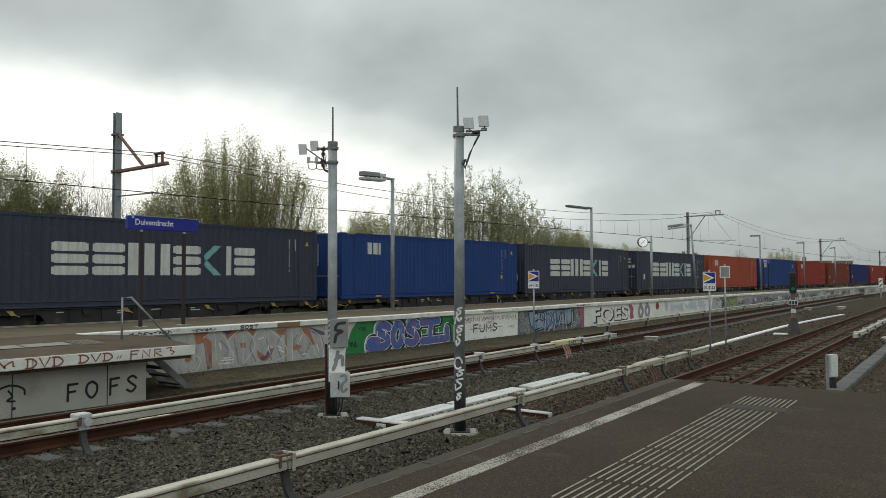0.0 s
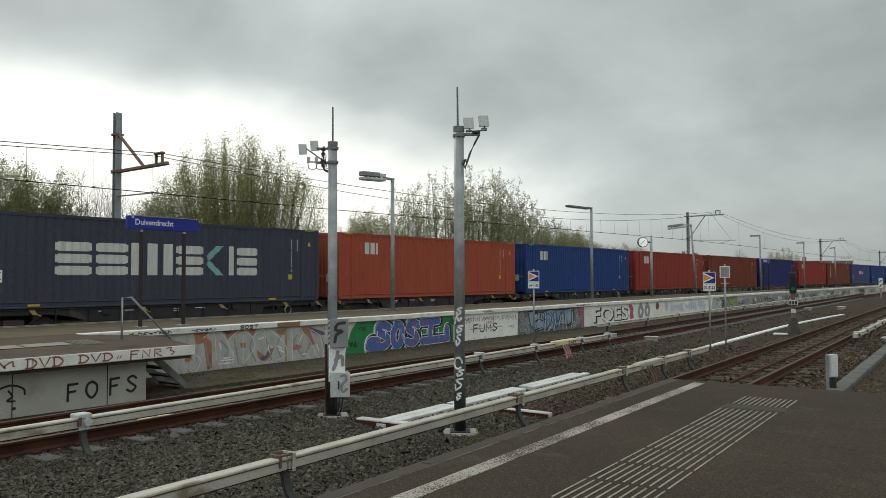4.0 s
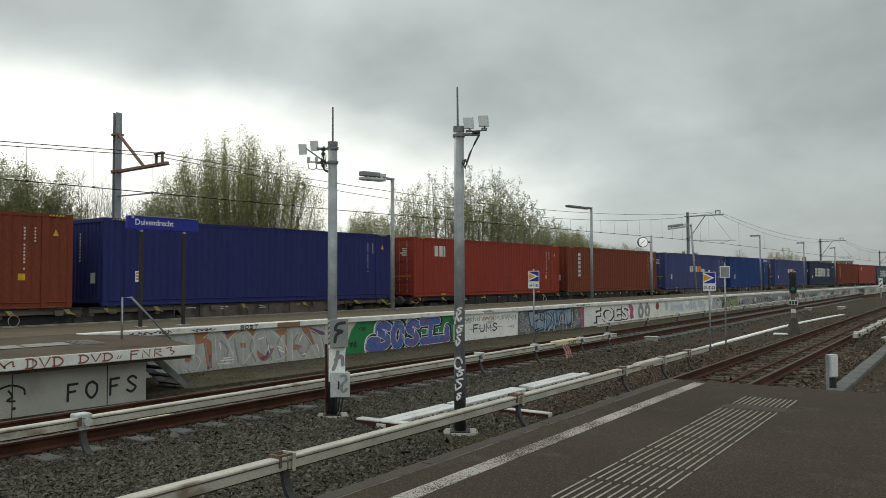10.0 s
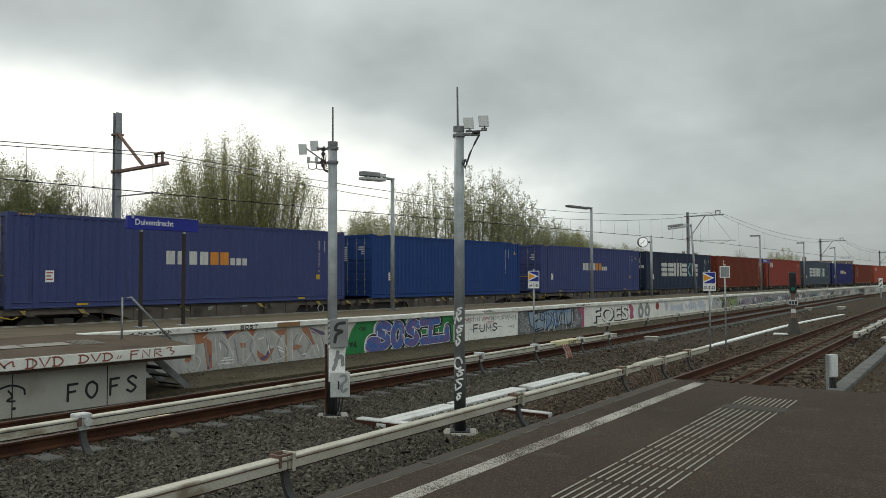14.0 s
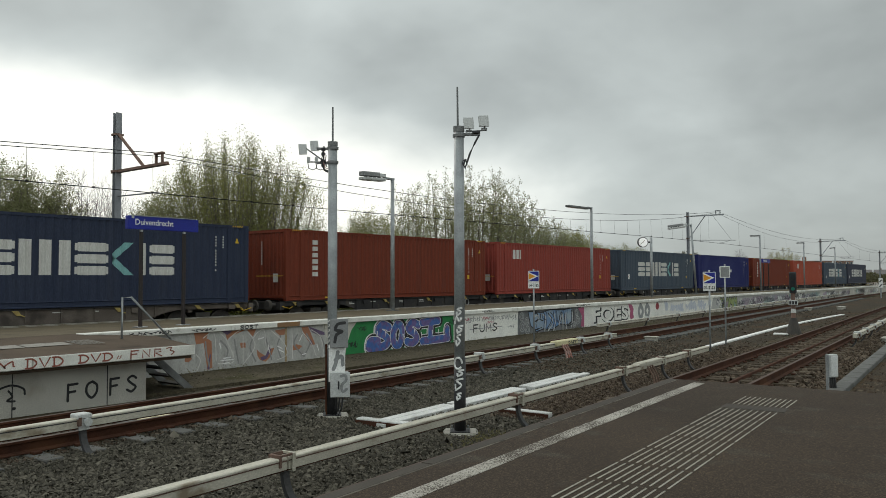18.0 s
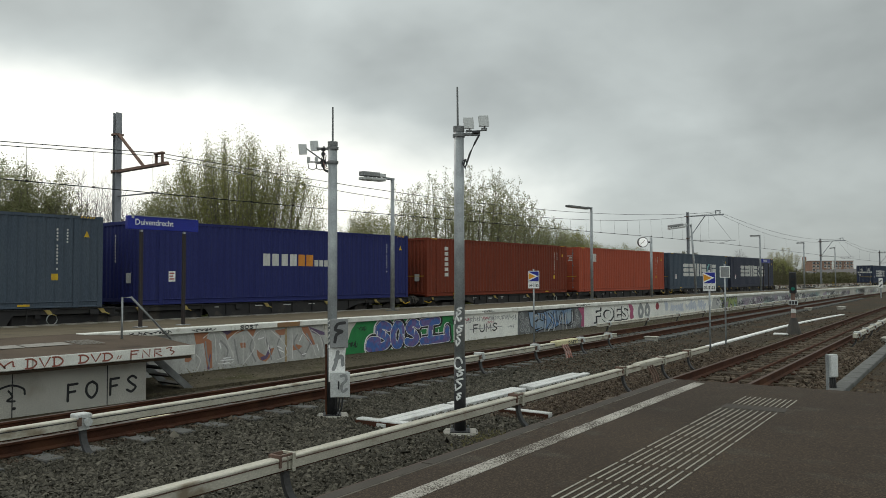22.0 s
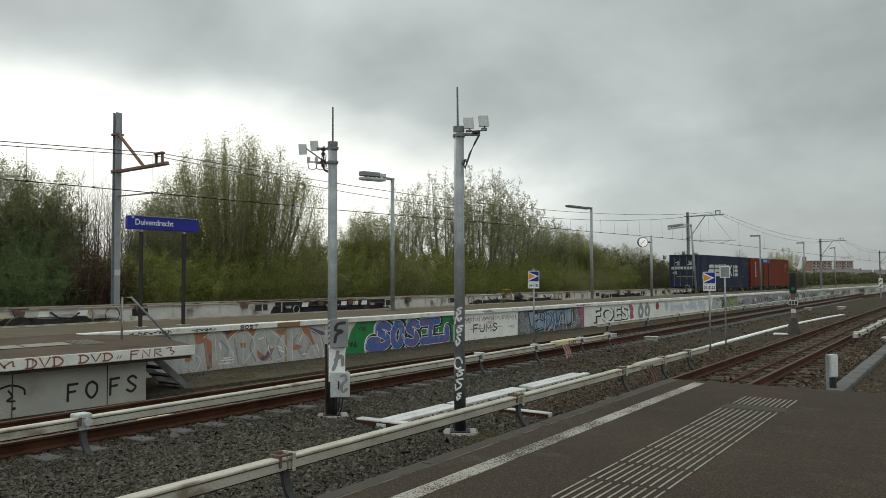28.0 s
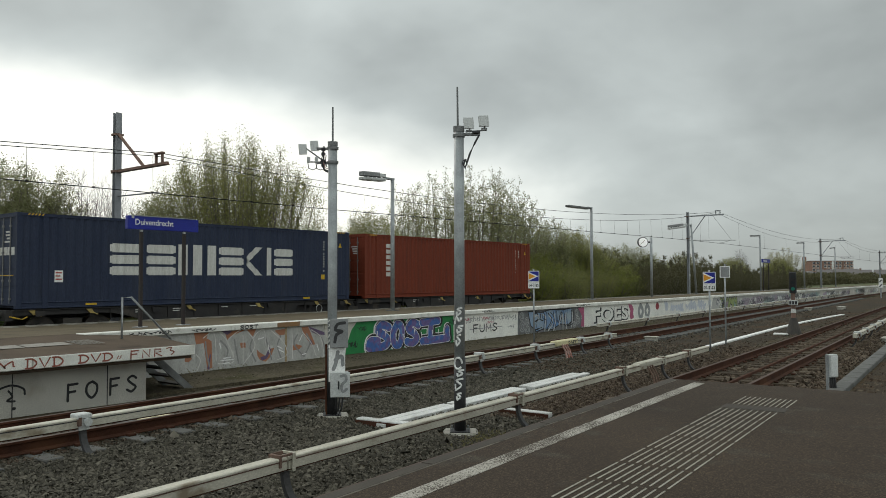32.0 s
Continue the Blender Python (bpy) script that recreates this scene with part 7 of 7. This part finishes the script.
def tree_meshes(seed, height, spread, stems, twigs, leaves, leaf_size, mat_, dome=0.34, low=0.14, reach=0.10, fill=0.0, bend=0.42, limb=1.0, lean=1.0, puff=1.0):
    """A many-stemmed tree: limbs fan from the foot to a domed outline, each a plume of short upright shoots with leaves along them.
    fill: the share of the leaves that hangs in the shaded lower mass. No leaves: bare twigs of two orders."""
    r = random.Random(seed)
    g = Geo()
    sites = []
    for i in range(stems):
        a = 2 * math.pi * i * 0.381966 + r.uniform(-0.35, 0.35)
        u = math.sqrt((i + 0.4) / stems)
        out = spread * u * r.uniform(0.82, 1.06)
        h = height * (1 - dome * u ** 2.2) * r.uniform(0.8, 1.0)
        bd = bend * r.uniform(0.75, 1.35)
        pts = []
        for k in range(7):
            t = k / 6
            pts.append(Vector((math.cos(a) * out * t ** bd + r.uniform(-0.12, 0.12) * t, math.sin(a) * out * t ** bd + r.uniform(-0.12, 0.12) * t, h * t ** 1.1)))
        r0 = limb * (0.03 + 0.006 * height * r.uniform(0.5, 1.2))
        g.tube(pts, [max(0.008, r0 * (1 - t / 6.3)) for t in range(7)], 4, caps=False)
        sites.append((pts[4], pts[6], 3))
        for b in range(twigs):
            t = low + (0.98 - low) * (b + r.random()) / twigs
            k = min(5, int(t * 6))
            o = pts[k].lerp(pts[k + 1], t * 6 - k)
            ba = a + b * 2.4 + r.uniform(-0.6, 0.6)
            ln = reach * height * (1.15 - 0.75 * t) * r.uniform(0.7, 1.3)
            side = lean * r.uniform(0.35, 0.8)
            tip = o + Vector((math.cos(ba) * side, math.sin(ba) * side, r.uniform(0.75, 1.25))) * ln
            g.tube([o, tip], [0.011, 0.004], 3, caps=False)
            sites.append((o, tip, 2))
            for q in range(3 if not leaves else 2):
                m_ = o.lerp(tip, r.uniform(0.3, 1))
                e = m_ + Vector((r.uniform(-0.5, 0.5), r.uniform(-0.5, 0.5), r.uniform(0.4, 1.1))) * 0.55 * ln
                if not leaves or q == 0:
                    g.tube([m_, e], [0.006, 0.003], 3, caps=False)
                sites.append((m_, e, 1))
    if not leaves:
        return g.mesh("branches", TWIGS), None
    pool = [q for q in sites for _ in range(q[2])]
    pts = []
    for i in range(int(leaves * (1 - fill))):
        o, e, _ = pool[r.randrange(len(pool))]
        q = o.lerp(e, 0.1 + 0.95 * r.random())
        d = puff * (0.05 + 0.012 * height)
        pts.append((q.x + r.gauss(0, d), q.y + r.gauss(0, d), max(0.1, q.z + r.gauss(0, d))))
    for i in range(int(leaves * fill)):
        a, u = r.uniform(0, 6.2832), math.sqrt(r.random())
        z = height * (1 - 0.8 * dome) * 0.86 * r.random() ** 1.25
        t = z / height
        k = spread * (0.62 + 0.38 * math.sin(min(1.0, t / 0.35) * 1.57)) * math.sqrt(max(0.05, 1 - max(0.0, (t - 0.42) / 0.62) ** 2))
        k *= 1.0 + 0.12 * math.sin(3 * a + seed) + 0.1 * math.sin(7 * a + 9 * t) + 0.08 * math.sin(13 * a + 23 * t)
        pts.append((math.cos(a) * u * k, math.sin(a) * u * k, 0.1 + z))
    me = leaf_cloud(seed, pts, leaf_size, 2.4)
    me.materials.append(mat_)
    return g.mesh("branches", BARK), me


TWIGS = mat("bare_twigs", (0.12, 0.095, 0.098), (0.085, 0.07, 0.072), rough=0.9, scale=3)
GREEN1 = leafy("spring_willow_leaves", (0.19, 0.20, 0.075), (0.33, 0.325, 0.125))
GREEN2 = leafy("dull_green_leaves", (0.19, 0.20, 0.10), (0.32, 0.32, 0.165))
GREEN3 = leafy("fresh_shrub_leaves", (0.15, 0.17, 0.045), (0.30, 0.31, 0.085))
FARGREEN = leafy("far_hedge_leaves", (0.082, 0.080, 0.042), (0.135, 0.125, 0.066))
GREEN4 = leafy("dark_shrub_leaves", (0.095, 0.14, 0.055), (0.175, 0.235, 0.09))
PALE = leafy("pale_willow_leaves", (0.34, 0.33, 0.22), (0.46, 0.44, 0.30))
PURPLE = leafy("dark_red_leaves", (0.085, 0.05, 0.038), (0.15, 0.09, 0.06))


def plant_tree(x, y, meshes, scale, turn, label, z=0.3):
    ob = thing("tree", label, "tree", Matrix.Translation((x, y, z)) @ Matrix.Rotation(turn, 4, "Z"), group="trees behind the railway")
    ob.scale = scale
    part("trunk", meshes[0], None, ob)
    if meshes[1]:
        part("crown", meshes[1], None, ob)


def build_greenery():
    r = random.Random(21)
    # each kind is built 10 m tall and then scaled
    dome = tree_meshes(1, 10.0, 4.9, 84, 26, 150000, 0.038, GREEN1, 0.24, 0.25, 0.12, 0.42)
    slim = tree_meshes(2, 10.0, 2.6, 26, 24, 54000, 0.055, GREEN2, 0.34, 0.16, 0.14, 0.48)
    oval = tree_meshes(6, 10.0, 3.6, 50, 20, 120000, 0.055, GREEN1, 0.30, 0.2, 0.12, 0.5, puff=1.3)
    open_ = tree_meshes(3, 10.0, 3.3, 13, 17, 14500, 0.057, GREEN2, 0.34, 0.36, 0.19, 0.06, 0.62, 1.6, 1.7, 0.62)
    bare = tree_meshes(5, 10.0, 3.4, 18, 34, 0, 0.07, GREEN2, 0.3, 0.25, 0.16, 0.0, 0.5, 1.0, 1.5)
    pale = tree_meshes(7, 10.0, 4.8, 22, 18, 9000, 0.10, PALE, 0.4, 0.3, 0.12, 0.1)
    w, grey = "upright many-stemmed willow in thin spring leaf", "grey-green willow in thin spring leaf"
    gap, wood = "open-crowned willow with a gappy outline", "bare young tree with pale twigs"
    for x, y, me, wide, tall, lab in (
        (26.3, 35.2, dome, 0.94, 1.0, "broad domed willow in fresh leaf"), (20.9, 34.9, slim, 0.62, 0.62, w), (22.4, 36.2, slim, 0.7, 0.70, w), (31.9, 35.6, slim, 0.45, 0.58, w),
        (11.2, 36.4, slim, 0.85, 0.79, grey), (13.2, 35.6, slim, 0.88, 0.79, grey), (14.9, 36.2, slim, 0.88, 0.77, grey), (16.3, 35.8, slim, 0.7, 0.72, grey),
        (17.6, 35.0, bare, 0.6, 0.70, wood), (18.9, 35.4, bare, 0.5, 0.66, wood),
        (35.9, 34.6, oval, 0.62, 0.63, "dense rounded tree in fresh leaf"), (40.1, 35.0, open_, 0.55, 0.84, gap),
        (45.0, 35.4, open_, 0.85, 1.0, gap), (49.0, 35.2, open_, 0.95, 1.05, gap), (52.8, 35.5, open_, 0.85, 1.02, gap), (56.2, 36.0, open_, 0.8, 0.88, gap),
        (60.3, 36.0, slim, 0.9, 0.75, w), (65.0, 36.0, oval, 0.75, 0.66, w), (69.0, 36.4, slim, 0.9, 0.58, w), (73.5, 36.6, slim, 0.9, 0.56, w), (79.0, 36.6, slim, 1.0, 0.58, w), (86, 37.2, slim, 0.8, 0.50, w), (97, 38, slim, 1.0, 0.53, w),
        (118, 38.5, oval, 0.7, 0.50, w), (127, 40, bare, 0.5, 0.66, wood), (150, 40.5, oval, 0.8, 0.56, w), (172, 45.5, pale, 0.95, 0.86, "pale wide-spreading willow just coming into leaf"),
    ):
        plant_tree(x, y, me, (wide, wide, tall), r.uniform(0, 6.28), lab)
    # shrubs are thickets of fine upright shoots, leafed to the ground
    fresh = tree_meshes(31, 3.6, 2.5, 30, 9, 22000, 0.041, GREEN3, 0.45, 0.05, 0.2, 0.26, puff=0.8)
    fresh2 = tree_meshes(32, 3.4, 2.4, 26, 9, 21000, 0.041, GREEN3, 0.5, 0.05, 0.22, 0.26, puff=0.8)
    dark = tree_meshes(33, 3.6, 2.4, 30, 9, 22000, 0.046, GREEN4, 0.4, 0.05, 0.2, 0.26, puff=0.8)
    dull = tree_meshes(35, 3.8, 2.5, 30, 9, 22000, 0.041, GREEN1, 0.4, 0.05, 0.2, 0.26, puff=0.8)
    red = tree_meshes(34, 3.6, 1.5, 18, 9, 14000, 0.042, PURPLE, 0.4, 0.05, 0.2, 0.3)
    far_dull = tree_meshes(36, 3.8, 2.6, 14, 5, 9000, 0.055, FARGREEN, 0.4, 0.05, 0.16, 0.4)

    def plant_shrub(x, y, me, sc, lab, z=0.25):
        ob = thing("shrub", lab, "shrub", Matrix.Translation((x, y, z)) @ Matrix.Rotation(r.uniform(-0.5, 0.5) + (math.pi if r.random() < 0.5 else 0), 4, "Z"), group="shrubs along the railway bank")
        ob.scale = sc
        part("trunk", me[0], None, ob)
        part("foliage", me[1], None, ob)

    x = 9.5
    while x < 128:
        near = x < 66
        k = r.uniform(0.85, 1.1) * (1 if near else 1.1)
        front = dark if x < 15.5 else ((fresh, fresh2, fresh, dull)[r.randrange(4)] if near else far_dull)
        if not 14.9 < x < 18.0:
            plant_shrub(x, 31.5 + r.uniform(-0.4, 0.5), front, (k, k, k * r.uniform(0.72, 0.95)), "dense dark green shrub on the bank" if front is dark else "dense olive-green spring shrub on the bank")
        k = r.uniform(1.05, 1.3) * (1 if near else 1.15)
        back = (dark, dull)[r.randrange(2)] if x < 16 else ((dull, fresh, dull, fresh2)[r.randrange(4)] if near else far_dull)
        plant_shrub(x + 1.4, 34.4 + r.uniform(-0.6, 0.6), back, (k, k, k * (0.74 if 15 < x < 20.5 else 0.98 if near else 0.84 if x < 95 else 0.7)), "tall dense shrub behind the first row")
        x += r.uniform(2.9, 3.7) * (1 if near else 1.35)
    for x, y in ((15.7, 31.5), (17.0, 31.8)):
        plant_shrub(x, y, red, (0.9, 0.9, 0.92), "dark red-leaved shrub among green ones")
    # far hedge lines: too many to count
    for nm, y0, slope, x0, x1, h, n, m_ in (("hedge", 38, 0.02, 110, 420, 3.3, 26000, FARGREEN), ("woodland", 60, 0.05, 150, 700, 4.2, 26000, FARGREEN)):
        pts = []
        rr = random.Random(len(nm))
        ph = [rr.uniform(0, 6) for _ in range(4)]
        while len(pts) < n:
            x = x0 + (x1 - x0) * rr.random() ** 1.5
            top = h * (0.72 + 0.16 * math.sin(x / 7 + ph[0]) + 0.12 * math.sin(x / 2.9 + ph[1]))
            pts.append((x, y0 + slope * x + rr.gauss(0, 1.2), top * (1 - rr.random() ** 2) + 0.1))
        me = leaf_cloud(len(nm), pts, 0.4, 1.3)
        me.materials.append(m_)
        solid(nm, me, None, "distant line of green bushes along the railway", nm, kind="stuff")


def block(x, y, turn, w, d, storeys, label, flat=True):
    """A far block of flats in bays, or a house with a pitched roof when not flat."""
    ob = thing("apartment_building" if flat else "house", label, "building" if flat else "house", pose(x, y, -1.0 if flat else -2.6, 0, 0, turn), group="distant houses")
    h = storeys * 2.6 + 0.5
    part("wall", Geo().box(0, w, 0, d, 0, h), BRICKS, ob)
    if flat:
        part("roof", Geo().box(-0.3, w + 0.3, -0.3, d + 0.3, h, h + 0.35), ROOFTILE, ob)
    else:
        part("roof", Geo().prism([(-0.4, h), (d + 0.4, h), (d * 0.5, h + 3.4)], -0.3, w + 0.3), ROOFTILE, ob)
        part("chimney", Geo().box(w * 0.3, w * 0.3 + 0.9, d * 0.45, d * 0.45 + 0.9, h + 2.4, h + 4.2), BRICKS, ob)
    n = int(w / 2.9)
    win = Geo().box(0, 1.7, -0.06, 0.05, 0, 1.5).mesh("window", DARKGLASS)
    frm = Geo().box(-0.15, 1.85, -0.04, 0.02, -0.15, 1.65).mesh("window_frame", SIGNWHITE)
    for s in range(storeys):
        for i in range(n):
            q = part("window_frame", frm, None, ob, m=pose(0.6 + i * w / n, 0, 0.8 + 2.6 * s))
            part("pane", win, None, q)
    if flat:
        for i in range(1, 4):
            part("pier", Geo().box(i * w / 4 - 0.5, i * w / 4 + 0.4, -0.5, 0.0, 0, h), SIGNWHITE if i == 2 else BRICKS, ob)


def build_distance():
    block(659, 152, -50, 33, 14, 6, "distant red brick apartment block with a flat roof")
    for i in range(5):
        block(488 + 3.2 * i, 90 - 9.6 * i, -74, 8.6, 9, 2 + (i == 3), "distant brick house with a grey tiled roof", False)
    for x, y in ((452, 101), (430, 88), (540, 135)):
        block(x, y, -66, 11, 9, 2, "distant brick house with a grey tiled roof", False)
    ob = thing("brick_tower", "slender distant brick tower above the houses", "tower", pose(698, 167, -0.3))
    part("shaft", Geo().box(-1.2, 1.2, -1.2, 1.2, 0, 17.2), BRICKS, ob)
    part("crown", Geo().slab([(-1.4, 17.2), (1.4, 17.2), (0.9, 20.0), (-0.9, 19.5)], -1.4, 1.4), BRICKS, ob)


build_greenery()
build_distance()


# ---------------- loose ballast ----------------
def build_ballast():
    """Loose stones lying where the eye comes nearest: uncountable, one mesh."""
    rng = np.random.RandomState(5)
    iv = np.array([(-1, 0, -0.35), (1, 0, -0.35), (0, -1, -0.35), (0, 1, -0.35), (0, 0, 0.9)], float)
    fi = np.array([(0, 2, 4), (2, 1, 4), (1, 3, 4), (3, 0, 4)])
    c, s = math.cos(radians(4.2)), math.sin(radians(4.2))

    def field(n, x, y0, y1, z, size):
        return np.stack([x, y0 + (y1 - y0) * rng.rand(n), z + 0.045 * rng.rand(n), size * np.exp(rng.normal(0, 0.36, n))], 1)

    near = field(210000, 1.6 + 25 * rng.rand(210000) ** 1.5, 4.9, 9.95, -0.248, 0.0150)
    far = field(13000, 2.2 + 28 * rng.rand(13000) ** 1.2, 10.05, 11.4, -0.258, 0.024)
    bed = field(17000, 11.0 + 34 * rng.rand(17000) ** 1.3, 2.5, 5.2, -0.232, 0.024)
    wide = field(30000, 17 + 40 * rng.rand(30000) ** 1.3, 0.3, 9.7, -0.258, 0.017)
    litter = field(34000, 7 + 46 * rng.rand(34000) ** 1.2, 11.6, 15.4, -0.222, 0.0105)
    q = np.concatenate([near, far, bed, wide, litter])
    x, y = q[:, 0], q[:, 1]
    X, Y = x * c - y * s, x * s + y * c
    on_sleeper = (y > 2.9) & (y < 5.7) & (x > 11) & (((x - 11.2 + 0.16) % 0.62) < 0.32) & (rng.rand(len(q)) < 0.4)
    bare = on_sleeper | ((y > 2.02) & (y < 2.44) & (x > 15)) | ((x > 9.2) & (x < 17) & (y > 7.36) & (y < 7.86))
    for fx, fy in ((9.15, 6.97), (8.98, 9.47)):
        bare |= np.hypot(X - fx, Y - fy) < 0.33
    bare |= (np.abs(X - 8.85) < 0.16) & (Y > 7.6) & (Y < 8.75)
    bare |= (np.abs(X - 10.95) < 0.15) & (Y > 6.4) & (Y < 7.7)
    bare |= (X < 9.0) & (Y > 13.6)
    bare |= (y > 12.4) & (y < 14.0) & (rng.rand(len(q)) < 0.6)
    kerb = np.interp(X, [25.4, 30.7, 35, 39, 46.1, 52.5], [9.10, 9.52, 9.85, 10.12, 10.36, 10.42])
    bare |= (x > 17) & (y > 5.8) & (y < 8.9) & (rng.rand(len(q)) < 0.75)
    bare |= (x > 15.5) & (y < 2.1) & (rng.rand(len(q)) < 0.5)
    bare |= (X > 25) & (X < 53) & (np.abs(Y - kerb) < 0.2)
    q, x, y, X, Y = (v[~bare] for v in (q, x, y, X, Y))
    N = len(q)
    z = q[:, 2] + np.clip((y - 8.6) / 0.9, 0, 1) * 0.022
    across = Y * math.cos(radians(1.9)) - X * math.sin(radians(1.9))
    z = np.where(y > 11.55, np.where(across > 13.6 + 0.0016 * X, -0.206, -0.27) + 0.2 * (q[:, 2] + 0.222), z)
    ctr = np.stack([X, Y, z], 1)
    size = np.clip(q[:, 3], 0.012, 0.06)[:, None, None] * (1 + x / 70)[:, None, None]
    jig = rng.uniform(0.55, 1.4, (N, 5, 3))
    skew = rng.normal(0, 0.28, (N, 5, 3))
    sc = rng.uniform(0.75, 1.4, (N, 1, 3)) * np.array([1, 1, 0.62])
    yaw, tip = rng.uniform(0, 6.283, N), rng.normal(0, 0.45, N)
    cy, sy, ct, st, o, e = np.cos(yaw), np.sin(yaw), np.cos(tip), np.sin(tip), np.zeros(N), np.ones(N)
    R = np.stack([np.stack([cy, -sy, o], 1), np.stack([sy, cy, o], 1), np.stack([o, o, e], 1)], 1) @ np.stack([np.stack([ct, o, st], 1), np.stack([o, e, o], 1), np.stack([-st, o, ct], 1)], 1)
    v = np.einsum("nij,nkj->nki", R, (iv[None] * jig + skew) * sc) * size + ctr[:, None, :]
    f = (fi[None] + 5 * np.arange(N)[:, None, None]).reshape(-1, 3)
    me = bpy.data.meshes.new("ballast_stones")
    me.vertices.add(5 * N)
    me.vertices.foreach_set("co", v.ravel())
    me.loops.add(3 * len(f))
    me.loops.foreach_set("vertex_index", f.ravel().astype(np.int32))
    me.polygons.add(len(f))
    me.polygons.foreach_set("loop_start", np.arange(len(f)) * 3)
    me.update()
    me.validate()
    me.materials.append(STONE)
    me.materials.append(RUSTSTONE)
    me.materials.append(PATHSTONE)
    stained = (x > 11) & (y < 6.6) | (np.abs(y - 10.4) < 0.75) & (rng.rand(N) < 0.5)
    stained |= (x > 17) & (y < 9.6) & (rng.rand(N) < 0.55)
    tone = np.where(y > 11.55, 2, stained.astype(np.int32)).astype(np.int32)
    me.polygons.foreach_set("material_index", np.repeat(tone, 4))
    solid("ballast_stones", me, None, "loose grey broken stones of the track bed", "ballast", kind="stuff")


def build_weeds():
    """Sparse grass and weeds at the foot of the wall and round the pole: uncountable."""
    rr = random.Random(17)
    pts = []
    for i in range(1800):
        x = rr.uniform(9.5, 40)
        if math.sin(x * 1.7) + math.sin(x * 0.6 + 1) + rr.uniform(-0.6, 0.6) > 0.2:
            y = 15.95 - abs(rr.gauss(0, 0.22))
            q = STATION @ Vector((x, y, -0.2 + rr.random() ** 2 * 0.10))
            pts.append(tuple(q))
    for cx, cy in ((9.0, 6.35), (8.6, 6.25), (8.3, 5.5), (7.7, 5.2), (9.4, 5.9), (8.9, 5.4), (6.9, 4.9)):
        for i in range(170):
            pts.append((cx + rr.gauss(0, 0.24), cy + rr.gauss(0, 0.12), -0.23 + rr.random() * 0.08))
    me = leaf_cloud(9, pts, 0.015, 3.5)
    me.materials.append(WEED)
    solid("weeds", me, None, "thin grass and weeds along the wall foot", "weeds", kind="stuff")


WEED = leafy("weed_green", (0.14, 0.13, 0.06), (0.22, 0.195, 0.10))
build_ballast()
build_weeds()


def motions():
    """The train rolls past, gaining a little speed."""
    for ob, u, y, z in MOVING:
        walk(ob, [(float(t), pose(u - run(t), y, z)) for t in range(0, 33, 2)])


motions()
